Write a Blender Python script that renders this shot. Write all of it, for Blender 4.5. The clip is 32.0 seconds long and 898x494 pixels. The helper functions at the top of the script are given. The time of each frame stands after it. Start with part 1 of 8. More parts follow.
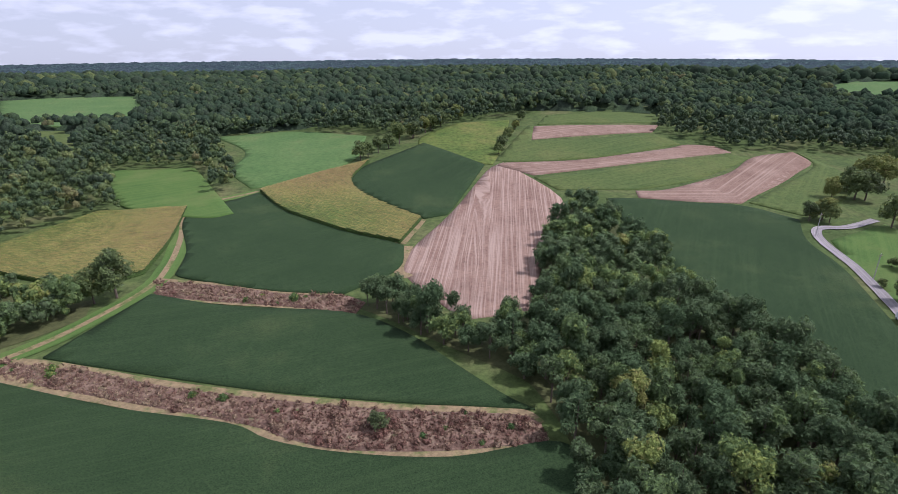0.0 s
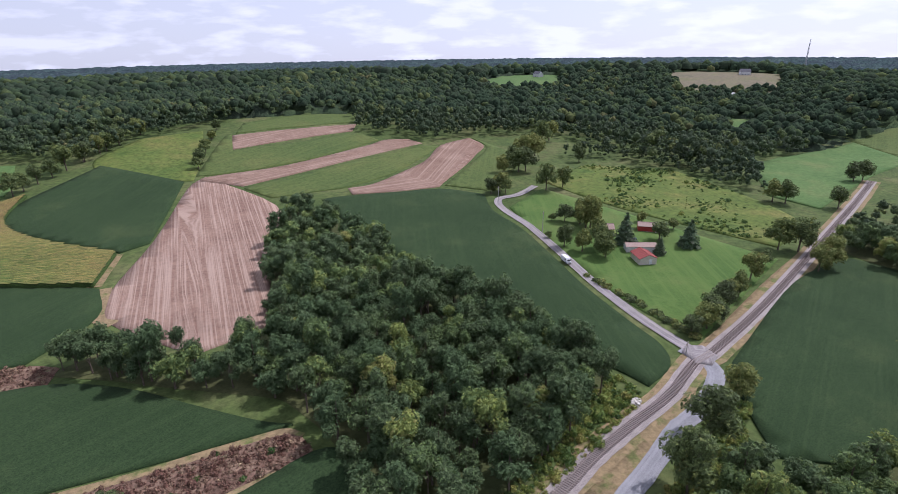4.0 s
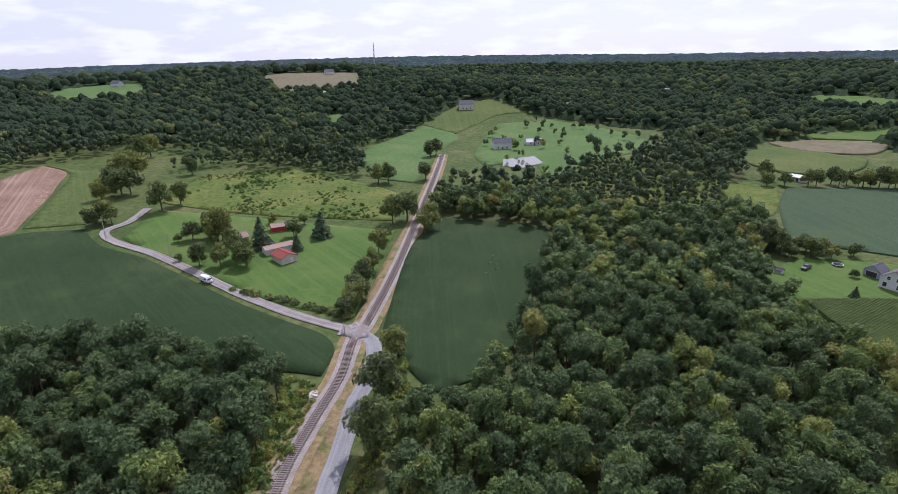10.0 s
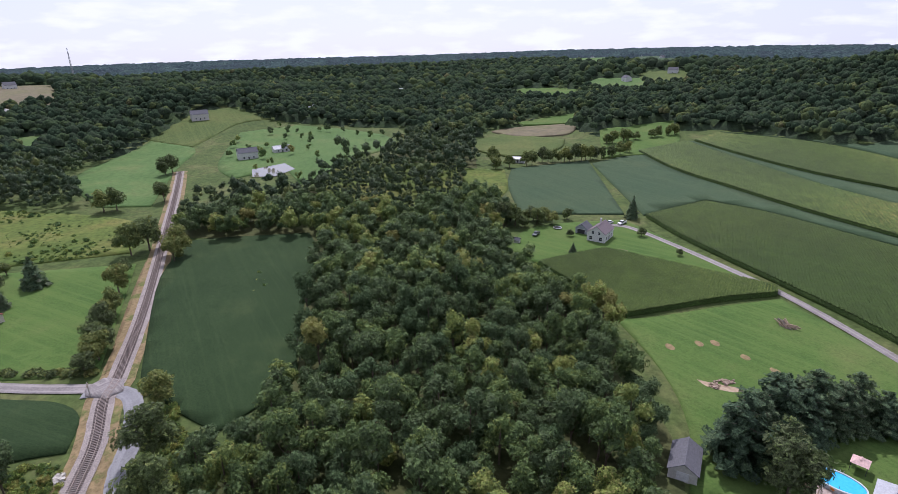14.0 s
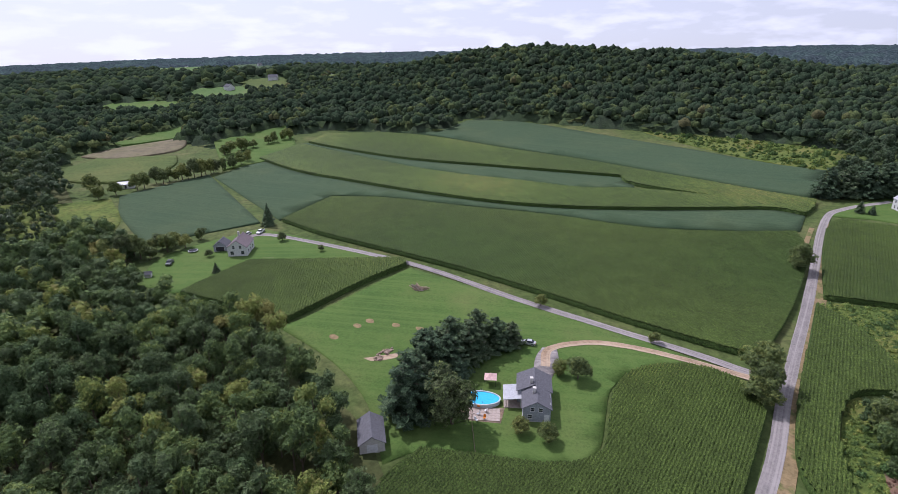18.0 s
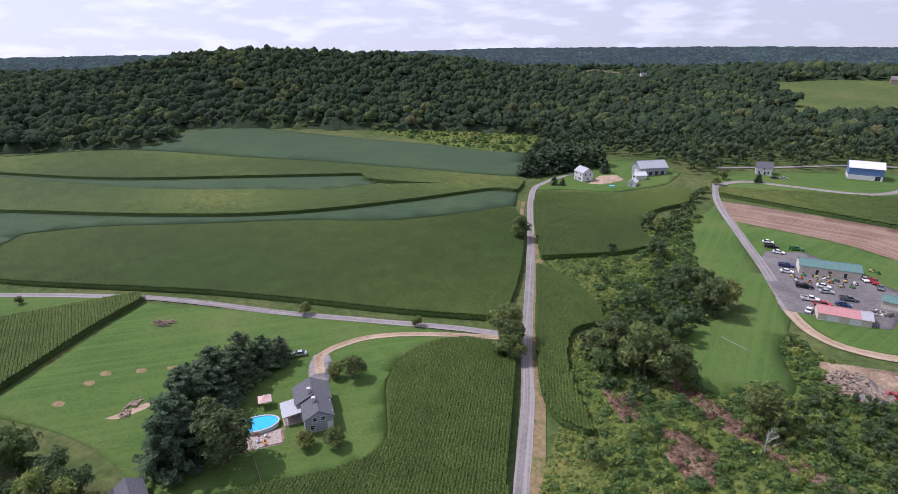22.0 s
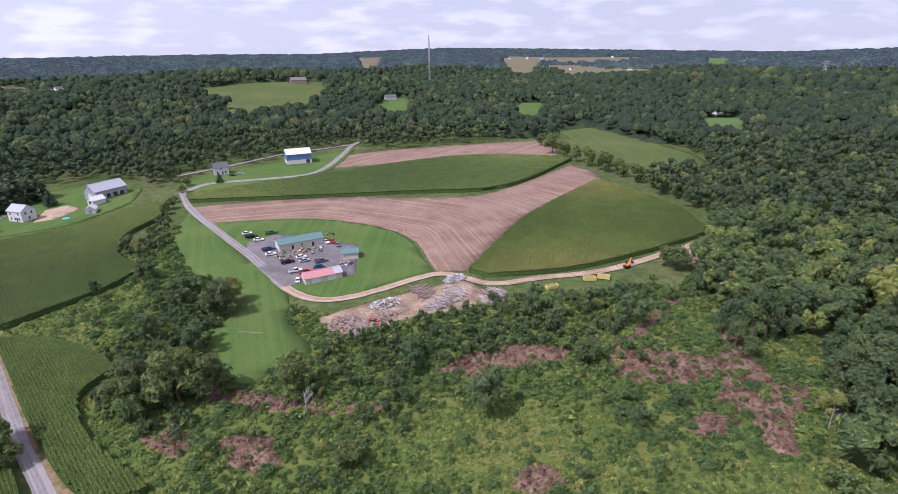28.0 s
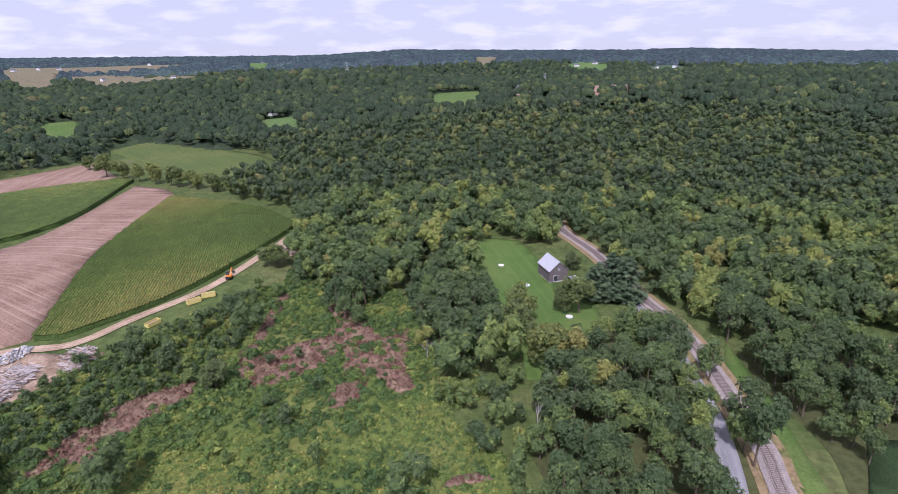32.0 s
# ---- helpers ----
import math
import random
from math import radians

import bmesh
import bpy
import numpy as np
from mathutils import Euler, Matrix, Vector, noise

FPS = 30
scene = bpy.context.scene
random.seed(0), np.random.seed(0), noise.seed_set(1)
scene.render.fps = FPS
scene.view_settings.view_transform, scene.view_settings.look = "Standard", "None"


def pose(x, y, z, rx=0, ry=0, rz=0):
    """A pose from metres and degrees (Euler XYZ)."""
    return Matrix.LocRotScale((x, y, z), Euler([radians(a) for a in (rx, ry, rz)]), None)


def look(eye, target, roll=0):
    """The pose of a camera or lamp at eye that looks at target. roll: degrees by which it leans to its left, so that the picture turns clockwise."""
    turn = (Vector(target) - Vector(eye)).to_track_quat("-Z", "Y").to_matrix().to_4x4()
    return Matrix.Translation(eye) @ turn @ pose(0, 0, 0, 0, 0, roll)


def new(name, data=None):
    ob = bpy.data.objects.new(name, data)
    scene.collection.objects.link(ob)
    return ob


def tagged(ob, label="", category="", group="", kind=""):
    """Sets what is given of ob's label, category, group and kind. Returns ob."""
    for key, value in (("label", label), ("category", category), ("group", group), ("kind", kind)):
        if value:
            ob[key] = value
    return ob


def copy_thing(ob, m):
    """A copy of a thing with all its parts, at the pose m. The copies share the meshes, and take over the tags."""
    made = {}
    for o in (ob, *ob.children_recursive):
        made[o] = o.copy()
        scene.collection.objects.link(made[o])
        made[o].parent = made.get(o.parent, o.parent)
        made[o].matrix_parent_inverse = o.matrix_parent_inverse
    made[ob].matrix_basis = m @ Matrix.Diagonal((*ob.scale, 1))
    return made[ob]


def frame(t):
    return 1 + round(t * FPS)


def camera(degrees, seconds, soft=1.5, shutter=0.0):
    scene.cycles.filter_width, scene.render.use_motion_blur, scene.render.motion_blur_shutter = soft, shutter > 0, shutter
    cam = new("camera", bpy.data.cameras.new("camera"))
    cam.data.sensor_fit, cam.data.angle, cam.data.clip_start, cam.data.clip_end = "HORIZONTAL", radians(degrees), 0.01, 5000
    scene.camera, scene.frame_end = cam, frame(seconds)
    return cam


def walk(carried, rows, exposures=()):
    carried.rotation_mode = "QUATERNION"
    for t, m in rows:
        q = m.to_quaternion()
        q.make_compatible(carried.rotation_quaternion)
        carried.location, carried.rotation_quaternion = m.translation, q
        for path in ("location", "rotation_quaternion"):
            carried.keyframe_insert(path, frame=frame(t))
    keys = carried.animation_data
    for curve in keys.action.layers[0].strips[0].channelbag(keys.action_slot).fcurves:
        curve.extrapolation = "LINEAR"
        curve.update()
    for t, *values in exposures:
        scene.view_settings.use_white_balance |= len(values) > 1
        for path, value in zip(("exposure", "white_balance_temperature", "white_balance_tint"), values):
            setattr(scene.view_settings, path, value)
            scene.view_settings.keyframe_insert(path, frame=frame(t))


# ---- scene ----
cam = camera(79.06, 32.0, 0.65)
EYE = 85.0
PATH = []
PATH += [(0.0, 68.67, 0.16, 3.42), (0.5, 68.74, 0.16, -0.87), (1.0, 68.78, 0.18, -4.42), (1.5, 68.79, 0.22, -7.71), (2.0, 68.80, 0.27, -11.02), (2.5, 68.81, 0.29, -14.27), (3.0, 68.83, 0.27, -17.61), (3.5, 68.86, 0.27, -21.87)]
PATH += [(4.0, 68.89, 0.31, -26.93), (4.5, 68.90, 0.37, -30.92), (6.5, 69.03, 0.50, -43.65), (7.0, 69.05, 0.49, -47.04), (7.5, 69.05, 0.49, -50.29), (8.0, 69.05, 0.50, -53.31), (8.5, 69.04, 0.51, -56.06), (9.0, 69.01, 0.54, -59.65)]
PATH += [(9.5, 68.97, 0.55, -63.11), (10.0, 68.94, 0.52, -66.21), (10.5, 68.91, 0.51, -69.32), (11.0, 68.87, 0.54, -72.56), (11.5, 68.83, 0.58, -75.67), (12.0, 68.82, 0.61, -78.92), (12.5, 68.85, 0.68, -82.08), (13.0, 68.88, 0.76, -85.34)]
PATH += [(13.5, 68.92, 0.79, -88.63), (14.0, 68.96, 0.82, -92.22), (14.5, 69.01, 0.91, -96.88), (16.5, 69.03, 0.91, -116.61), (17.0, 69.12, 0.81, -121.91), (17.5, 69.19, 0.69, -126.59), (18.0, 69.22, 0.63, -130.82), (18.5, 69.22, 0.61, -134.48)]
PATH += [(19.0, 69.22, 0.54, -137.67), (19.5, 69.23, 0.47, -141.39), (20.0, 69.22, 0.44, -145.39), (20.5, 69.20, 0.43, -148.46), (21.0, 69.20, 0.42, -151.22), (21.5, 69.23, 0.42, -154.23), (22.0, 69.25, 0.41, -157.85), (22.5, 69.26, 0.40, -161.28)]
PATH += [(23.0, 69.27, 0.38, -165.10), (23.5, 69.28, 0.35, -169.08), (24.0, 69.30, 0.37, -174.02), (24.5, 69.34, 0.43, -178.88), (25.0, 69.38, 0.47, -184.23), (25.5, 69.44, 0.50, -189.99), (26.0, 69.47, 0.55, -195.74), (26.5, 69.48, 0.61, -201.16)]
PATH += [(28.5, 69.57, 0.61, -214.96), (29.0, 69.57, 0.66, -219.81), (29.5, 69.56, 0.70, -225.45), (30.0, 69.54, 0.76, -231.12), (30.5, 69.51, 0.85, -236.87), (31.0, 69.47, 0.95, -243.06), (31.5, 69.43, 1.07, -249.45), (32.0, 69.40, 1.17, -254.78)]

walk(cam, [(t, pose(0, 0, EYE, rx, ry, rz)) for t, rx, ry, rz in PATH], [(0, 0.03, 5650, 24), (6, 0.0, 5750, 24), (14, -0.02, 5800, 24), (20, -0.06, 5800, 24), (24, 0.0, 5800, 26), (28, 0.12, 5750, 30), (32, 0.2, 5700, 32)])

# world and sun
SUN_HEADING, SUN_HIGH = 85.0, 54.0
world = bpy.data.worlds.new("world")
scene.world = world
world.use_nodes = True
wn, wl = world.node_tree.nodes, world.node_tree.links
sky = wn.new("ShaderNodeTexSky")
sky.sky_type, sky.sun_disc = "NISHITA", False
sky.sun_elevation, sky.sun_rotation = radians(SUN_HIGH), radians(SUN_HEADING)
sky.air_density, sky.dust_density = 1.0, 2.0
coord = wn.new("ShaderNodeTexCoord")
# the far hills lie a little below eye level: the sky goes on down to them
sep, cmb, low = wn.new("ShaderNodeSeparateXYZ"), wn.new("ShaderNodeCombineXYZ"), wn.new("ShaderNodeMath")
low.operation = "ADD"
low.inputs[1].default_value = 0.06
wl.new(coord.outputs["Generated"], sep.inputs[0])
wl.new(sep.outputs[2], low.inputs[0])
wl.new(sep.outputs[0], cmb.inputs[0])
wl.new(sep.outputs[1], cmb.inputs[1])
wl.new(low.outputs[0], cmb.inputs[2])
wl.new(cmb.outputs[0], sky.inputs["Vector"])
# thin cloud in flat banks
flat = wn.new("ShaderNodeMapping")
flat.inputs["Scale"].default_value = (1, 1, 3.8)
wl.new(cmb.outputs[0], flat.inputs["Vector"])
puff = wn.new("ShaderNodeTexNoise")
puff.inputs["Scale"].default_value, puff.inputs["Detail"].default_value, puff.inputs["Roughness"].default_value = 12.0, 5.0, 0.5
wl.new(flat.outputs[0], puff.inputs["Vector"])
cover = wn.new("ShaderNodeValToRGB")
cover.color_ramp.elements[0].position, cover.color_ramp.elements[1].position = 0.47, 0.64
cover.color_ramp.elements[0].color, cover.color_ramp.elements[1].color = (0.68, 0.68, 0.68, 1), (1, 1, 1, 1)
wl.new(puff.outputs["Fac"], cover.inputs[0])
cloud = wn.new("ShaderNodeMix")
cloud.data_type = "RGBA"
cloud.inputs[7].default_value = (9.6, 9.9, 10.5, 1)
wl.new(cover.outputs[0], cloud.inputs[0])
wl.new(sky.outputs[0], cloud.inputs[6])
# thin cloud is brighter towards the sun
toward, scale = wn.new("ShaderNodeVectorMath"), wn.new("ShaderNodeMapRange")
toward.operation = "DOT_PRODUCT"
toward.inputs[1].default_value = (math.sin(radians(SUN_HEADING)), math.cos(radians(SUN_HEADING)), 0.0)
scale.inputs["From Min"].default_value, scale.inputs["From Max"].default_value = -0.8, 0.9
scale.inputs["To Min"].default_value, scale.inputs["To Max"].default_value = 0.077, 0.103
wl.new(coord.outputs["Generated"], toward.inputs[0])
wl.new(toward.outputs["Value"], scale.inputs["Value"])
wl.new(cloud.outputs[2], wn["Background"].inputs[0])
wl.new(scale.outputs[0], wn["Background"].inputs[1])
sun = new("sun", bpy.data.lights.new("sun", "SUN"))
sun.data.energy, sun.data.angle, sun.data.color = 4.0, radians(0.6), (1.0, 0.95, 0.87)
sh = radians(SUN_HEADING)
sun.matrix_world = look((0, 0, 300), (-300 * math.sin(sh) * math.cos(radians(SUN_HIGH)), -300 * math.cos(sh) * math.cos(radians(SUN_HIGH)), 300 - 300 * math.sin(radians(SUN_HIGH))))

# ---- materials ----
def mat(name, rough=0.9):
    m = bpy.data.materials.new(name)
    m.use_nodes = True
    n, l = m.node_tree.nodes, m.node_tree.links
    b = n["Principled BSDF"]
    b.inputs["Roughness"].default_value = rough
    b.inputs["Specular IOR Level"].default_value = 0.12
    return m, n, l, b


def noise_node(n, l, scale, detail=4.0, rough=0.6, vec=None, kind="Object"):
    t = n.new("ShaderNodeTexNoise")
    t.inputs["Scale"].default_value, t.inputs["Detail"].default_value, t.inputs["Roughness"].default_value = scale, detail, rough
    if vec is None:
        c = n.new("ShaderNodeTexCoord")
        vec = c.outputs[kind]
    l.new(vec, t.inputs["Vector"])
    return t.outputs["Fac"]


def ramp(n, l, fac, stops):
    r = n.new("ShaderNodeValToRGB")
    e = r.color_ramp.elements
    while len(e) < len(stops):
        e.new(0.5)
    for k, (p, c) in enumerate(stops):
        e[k].position, e[k].color = p, (*c, 1)
    l.new(fac, r.inputs[0])
    return r.outputs[0]


def mix(n, l, fac, a, b, mode="MIX"):
    m = n.new("ShaderNodeMix")
    m.data_type, m.blend_type = "RGBA", mode
    for sock, v in ((m.inputs[0], fac), (m.inputs[6], a), (m.inputs[7], b)):
        if isinstance(v, (int, float)):
            sock.default_value = v
        elif isinstance(v, tuple):
            sock.default_value = (*v, 1)
        else:
            l.new(v, sock)
    return m.outputs[2]


def bump(n, l, b, fac, strength=0.5, dist=0.1):
    k = n.new("ShaderNodeBump")
    k.inputs["Strength"].default_value, k.inputs["Distance"].default_value = strength, dist
    l.new(fac, k.inputs["Height"])
    l.new(k.outputs[0], b.inputs["Normal"])


def ground_mat(name, broad, fine, fine_amount=0.5, broad_scale=0.02, fine_scale=0.6, stripe=None, rough=0.95):
    """Two scales of mottling, and stripes that follow the field's rows (attribute 'row', metres across)."""
    m, n, l, b = mat(name, rough)
    col = ramp(n, l, noise_node(n, l, broad_scale, 5, 0.65), broad)
    col = mix(n, l, fine_amount, col, ramp(n, l, noise_node(n, l, fine_scale, 6, 0.7), fine), "MULTIPLY")
    if stripe:
        pitch, colour, amount, lo, hi = stripe
        a = n.new("ShaderNodeAttribute")
        a.attribute_name = "row"
        c = n.new("ShaderNodeTexCoord")
        s = n.new("ShaderNodeVectorMath")
        s.operation = "SCALE"
        s.inputs["Scale"].default_value = 1.0
        l.new(a.outputs["Vector"], s.inputs[0])
        mp = n.new("ShaderNodeMapping")
        mp.inputs["Scale"].default_value = (1 / pitch, 0.012 / pitch, 1)
        l.new(s.outputs[0], mp.inputs["Vector"])
        t = noise_node(n, l, 1.0, 3, 0.6, mp.outputs[0])
        f = ramp(n, l, t, [(lo, (0, 0, 0)), (hi, (1, 1, 1))])
        f2 = n.new("ShaderNodeMath")
        f2.operation = "MULTIPLY"
        f2.inputs[1].default_value = amount
        l.new(f, f2.inputs[0])
        col = mix(n, l, f2.outputs[0], col, colour)
    l.new(col, b.inputs["Base Color"])
    bump(n, l, b, noise_node(n, l, fine_scale * 2, 5, 0.7), 0.6, 0.25)
    return m


G2 = [(0.35, (0.35, 0.38, 0.38)), (0.5, (0.85, 0.85, 0.85)), (0.68, (1.25, 1.2, 1.1))]
G1 = [(0.36, (0.45, 0.46, 0.46)), (0.52, (0.84, 0.84, 0.84)), (0.66, (1.12, 1.1, 1.05))]
M = {}
M["ground"] = ground_mat("rough_meadow", [(0.3, (0.06, 0.095, 0.028)), (0.5, (0.085, 0.118, 0.036)), (0.7, (0.14, 0.145, 0.06))], G1, 0.8, 0.03, 0.35)
M["lawn"] = ground_mat("mown_lawn", [(0.3, (0.06, 0.118, 0.028)), (0.5, (0.082, 0.142, 0.034)), (0.72, (0.125, 0.16, 0.05))], G1, 0.5, 0.03, 1.6, (2.2, (0.1, 0.155, 0.04), 0.45, 0.45, 0.58))
M["soy"] = ground_mat("soybean_leaf", [(0.3, (0.025, 0.048, 0.018)), (0.55, (0.032, 0.058, 0.022)), (0.72, (0.055, 0.08, 0.03)), (0.82, (0.1, 0.11, 0.045))], G2, 0.85, 0.025, 2.6, (0.9, (0.05, 0.08, 0.03), 0.2, 0.5, 0.62))
M["soypale"] = ground_mat("pale_soybean_leaf", [(0.3, (0.045, 0.08, 0.042)), (0.55, (0.055, 0.088, 0.045)), (0.75, (0.075, 0.105, 0.05))], G1, 0.5, 0.02, 0.9, (1.5, (0.068, 0.105, 0.052), 0.4, 0.45, 0.62))
M["soil"] = ground_mat("tilled_soil", [(0.3, (0.185, 0.115, 0.085)), (0.5, (0.235, 0.15, 0.112)), (0.7, (0.28, 0.187, 0.14))], G1, 0.5, 0.05, 0.6, (0.8, (0.4, 0.3, 0.235), 0.65, 0.45, 0.62))
M["soilsoft"] = ground_mat("harrowed_soil", [(0.3, (0.2, 0.125, 0.09)), (0.5, (0.245, 0.16, 0.118)), (0.7, (0.3, 0.205, 0.155))], G1, 0.7, 0.06, 1.2, (1.6, (0.38, 0.285, 0.22), 0.6, 0.48, 0.66))
M["grasscrop"] = ground_mat("green_hay", [(0.3, (0.068, 0.105, 0.03)), (0.5, (0.085, 0.118, 0.034)), (0.7, (0.125, 0.14, 0.045))], G1, 0.6, 0.02, 0.5, (2.0, (0.105, 0.135, 0.042), 0.4, 0.45, 0.6))
M["pasture"] = ground_mat("bright_pasture", [(0.3, (0.075, 0.14, 0.042)), (0.55, (0.095, 0.16, 0.05)), (0.72, (0.13, 0.17, 0.06))], G1, 0.5, 0.03, 0.4)
M["meadow"] = ground_mat("weedy_meadow", [(0.3, (0.075, 0.122, 0.028)), (0.5, (0.115, 0.152, 0.036)), (0.7, (0.18, 0.175, 0.055))], G1, 0.8, 0.04, 0.4)
M["weeds"] = ground_mat("dry_brown_weeds", [(0.3, (0.11, 0.07, 0.05)), (0.45, (0.185, 0.115, 0.083)), (0.6, (0.26, 0.18, 0.125)), (0.7, (0.13, 0.14, 0.06))], G1, 0.9, 0.2, 1.2)
M["tan"] = ground_mat("dry_tan_grass", [(0.3, (0.22, 0.17, 0.09)), (0.5, (0.27, 0.2, 0.11)), (0.62, (0.13, 0.15, 0.05)), (0.75, (0.2, 0.17, 0.08))], G1, 0.7, 0.14, 0.9)
M["stubble"] = ground_mat("pale_stubble", [(0.3, (0.13, 0.12, 0.075)), (0.5, (0.17, 0.148, 0.095)), (0.7, (0.15, 0.15, 0.07))], G1, 0.5, 0.02, 0.2)
M["gravel"] = ground_mat("grey_gravel", [(0.3, (0.2, 0.182, 0.178)), (0.7, (0.29, 0.265, 0.258))], G1, 0.6, 0.2, 1.8, (0.9, (0.36, 0.33, 0.318), 0.6, 0.45, 0.6))
M["asphalt"] = ground_mat("worn_asphalt", [(0.3, (0.2, 0.2, 0.21)), (0.7, (0.27, 0.27, 0.28))], G1, 0.4, 0.2, 2.0, (1.2, (0.32, 0.32, 0.33), 0.4, 0.45, 0.6))
M["ballast"] = ground_mat("railway_ballast", [(0.3, (0.27, 0.235, 0.22)), (0.7, (0.38, 0.335, 0.31))], G1, 0.7, 0.3, 3.0)
M["dirt"] = ground_mat("tan_dirt", [(0.3, (0.27, 0.19, 0.125)), (0.5, (0.36, 0.26, 0.18)), (0.7, (0.45, 0.34, 0.25))], G1, 0.6, 0.12, 1.0, (1.0, (0.5, 0.41, 0.3), 0.5, 0.45, 0.6))
M["lot"] = ground_mat("trampled_brown_dirt", [(0.3, (0.18, 0.125, 0.085)), (0.45, (0.29, 0.21, 0.145)), (0.6, (0.4, 0.3, 0.21)), (0.75, (0.48, 0.38, 0.29))], G1, 0.8, 0.16, 1.4)
M["yard"] = ground_mat("dark_gravel", [(0.3, (0.13, 0.12, 0.12)), (0.7, (0.22, 0.2, 0.2))], G1, 0.5, 0.1, 0.9)
M["floor"] = ground_mat("forest_floor", [(0.3, (0.055, 0.07, 0.026)), (0.7, (0.095, 0.1, 0.04))], G1, 0.6, 0.05, 0.6)


def leaf_mat(name, dark, mid, light, scale=0.6, single=False, fine=3.5, glow=0.28, lace=0.0):
    m, n, l, b = mat(name, 0.7)
    a = n.new("ShaderNodeAttribute")
    a.attribute_name = "tint"
    f = a.outputs["Fac"]
    if single:
        oi, ad, sc = n.new("ShaderNodeObjectInfo"), n.new("ShaderNodeMath"), n.new("ShaderNodeMath")
        sc.operation, sc.inputs[1].default_value = "MULTIPLY", 0.5
        l.new(oi.outputs["Random"], sc.inputs[0])
        l.new(sc.outputs[0], ad.inputs[0])
        l.new(f, ad.inputs[1])
        f = ad.outputs[0]
    col = ramp(n, l, f, [(0.0, dark), (0.22, (dark[0] * 1.25, dark[1] * 1.08, dark[2] * 1.15)), (0.36, tuple(0.6 * p + 0.4 * q for p, q in zip(dark, mid))), (0.55, mid), (0.85, light), (1.0, (light[0] * 0.95, light[1] * 0.78, light[2]))])
    col = mix(n, l, 0.7, col, ramp(n, l, noise_node(n, l, scale, 4, 0.65), [(0.3, (0.75, 0.75, 0.75)), (0.75, (1.3, 1.3, 1.25))]), "MULTIPLY")
    if fine:
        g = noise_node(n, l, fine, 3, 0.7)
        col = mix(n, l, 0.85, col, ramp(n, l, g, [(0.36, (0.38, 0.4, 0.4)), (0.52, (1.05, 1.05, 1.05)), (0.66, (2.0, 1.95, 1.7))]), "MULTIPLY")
        bump(n, l, b, g, 0.7, 0.3)
    l.new(col, b.inputs["Base Color"])
    if lace:
        # gaps between the leaves of a spray
        h = ramp(n, l, noise_node(n, l, lace, 2, 0.6), [(0.43, (0, 0, 0)), (0.45, (1, 1, 1))])
        l.new(h, b.inputs["Alpha"])
    if glow:
        t, x = n.new("ShaderNodeBsdfTranslucent"), n.new("ShaderNodeMixShader")
        l.new(col, t.inputs["Color"])
        x.inputs[0].default_value = glow
        l.new(b.outputs[0], x.inputs[1])
        if lace:
            clear, y = n.new("ShaderNodeBsdfTransparent"), n.new("ShaderNodeMixShader")
            l.new(h, y.inputs[0])
            l.new(clear.outputs[0], y.inputs[1])
            l.new(t.outputs[0], y.inputs[2])
            l.new(y.outputs[0], x.inputs[2])
        else:
            l.new(t.outputs[0], x.inputs[2])
        l.new(x.outputs[0], n["Material Output"].inputs["Surface"])
    return m


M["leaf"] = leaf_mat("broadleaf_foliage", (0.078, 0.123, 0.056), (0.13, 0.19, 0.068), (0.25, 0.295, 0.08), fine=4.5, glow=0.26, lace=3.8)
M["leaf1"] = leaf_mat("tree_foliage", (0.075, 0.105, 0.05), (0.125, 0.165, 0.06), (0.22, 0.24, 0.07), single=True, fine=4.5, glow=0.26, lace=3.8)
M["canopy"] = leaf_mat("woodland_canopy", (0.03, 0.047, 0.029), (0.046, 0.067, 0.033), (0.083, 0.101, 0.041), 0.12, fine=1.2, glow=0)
# blue haze of the far ridges is put into this base colour
M["canopyhaze"] = leaf_mat("hazy_canopy", (0.034, 0.052, 0.058), (0.05, 0.074, 0.076), (0.075, 0.1, 0.09), 0.03, fine=0.15, glow=0)
for m in (M["canopy"], M["canopyhaze"]):
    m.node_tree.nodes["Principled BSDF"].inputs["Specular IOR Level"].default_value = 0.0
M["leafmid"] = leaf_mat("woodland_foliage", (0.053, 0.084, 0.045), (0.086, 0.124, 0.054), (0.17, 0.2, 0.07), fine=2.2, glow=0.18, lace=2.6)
M["weedleaf"] = leaf_mat("dry_weed_stalks", (0.135, 0.082, 0.06), (0.225, 0.145, 0.105), (0.31, 0.245, 0.155), fine=5, glow=0.2)
M["needle"] = leaf_mat("conifer_foliage", (0.05, 0.085, 0.052), (0.075, 0.118, 0.066), (0.11, 0.15, 0.08), single=True, fine=4.5, glow=0.25, lace=4.0)
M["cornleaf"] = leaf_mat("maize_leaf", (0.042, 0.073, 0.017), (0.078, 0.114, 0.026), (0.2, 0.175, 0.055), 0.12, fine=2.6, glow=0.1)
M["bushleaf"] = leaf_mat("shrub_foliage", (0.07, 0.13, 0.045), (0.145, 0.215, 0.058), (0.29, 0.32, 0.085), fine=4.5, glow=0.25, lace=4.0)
m, n, l, b = mat("bark")
l.new(ramp(n, l, noise_node(n, l, 3), [(0.3, (0.08, 0.06, 0.045)), (0.7, (0.16, 0.13, 0.1))]), b.inputs["Base Color"])
M["bark"] = m


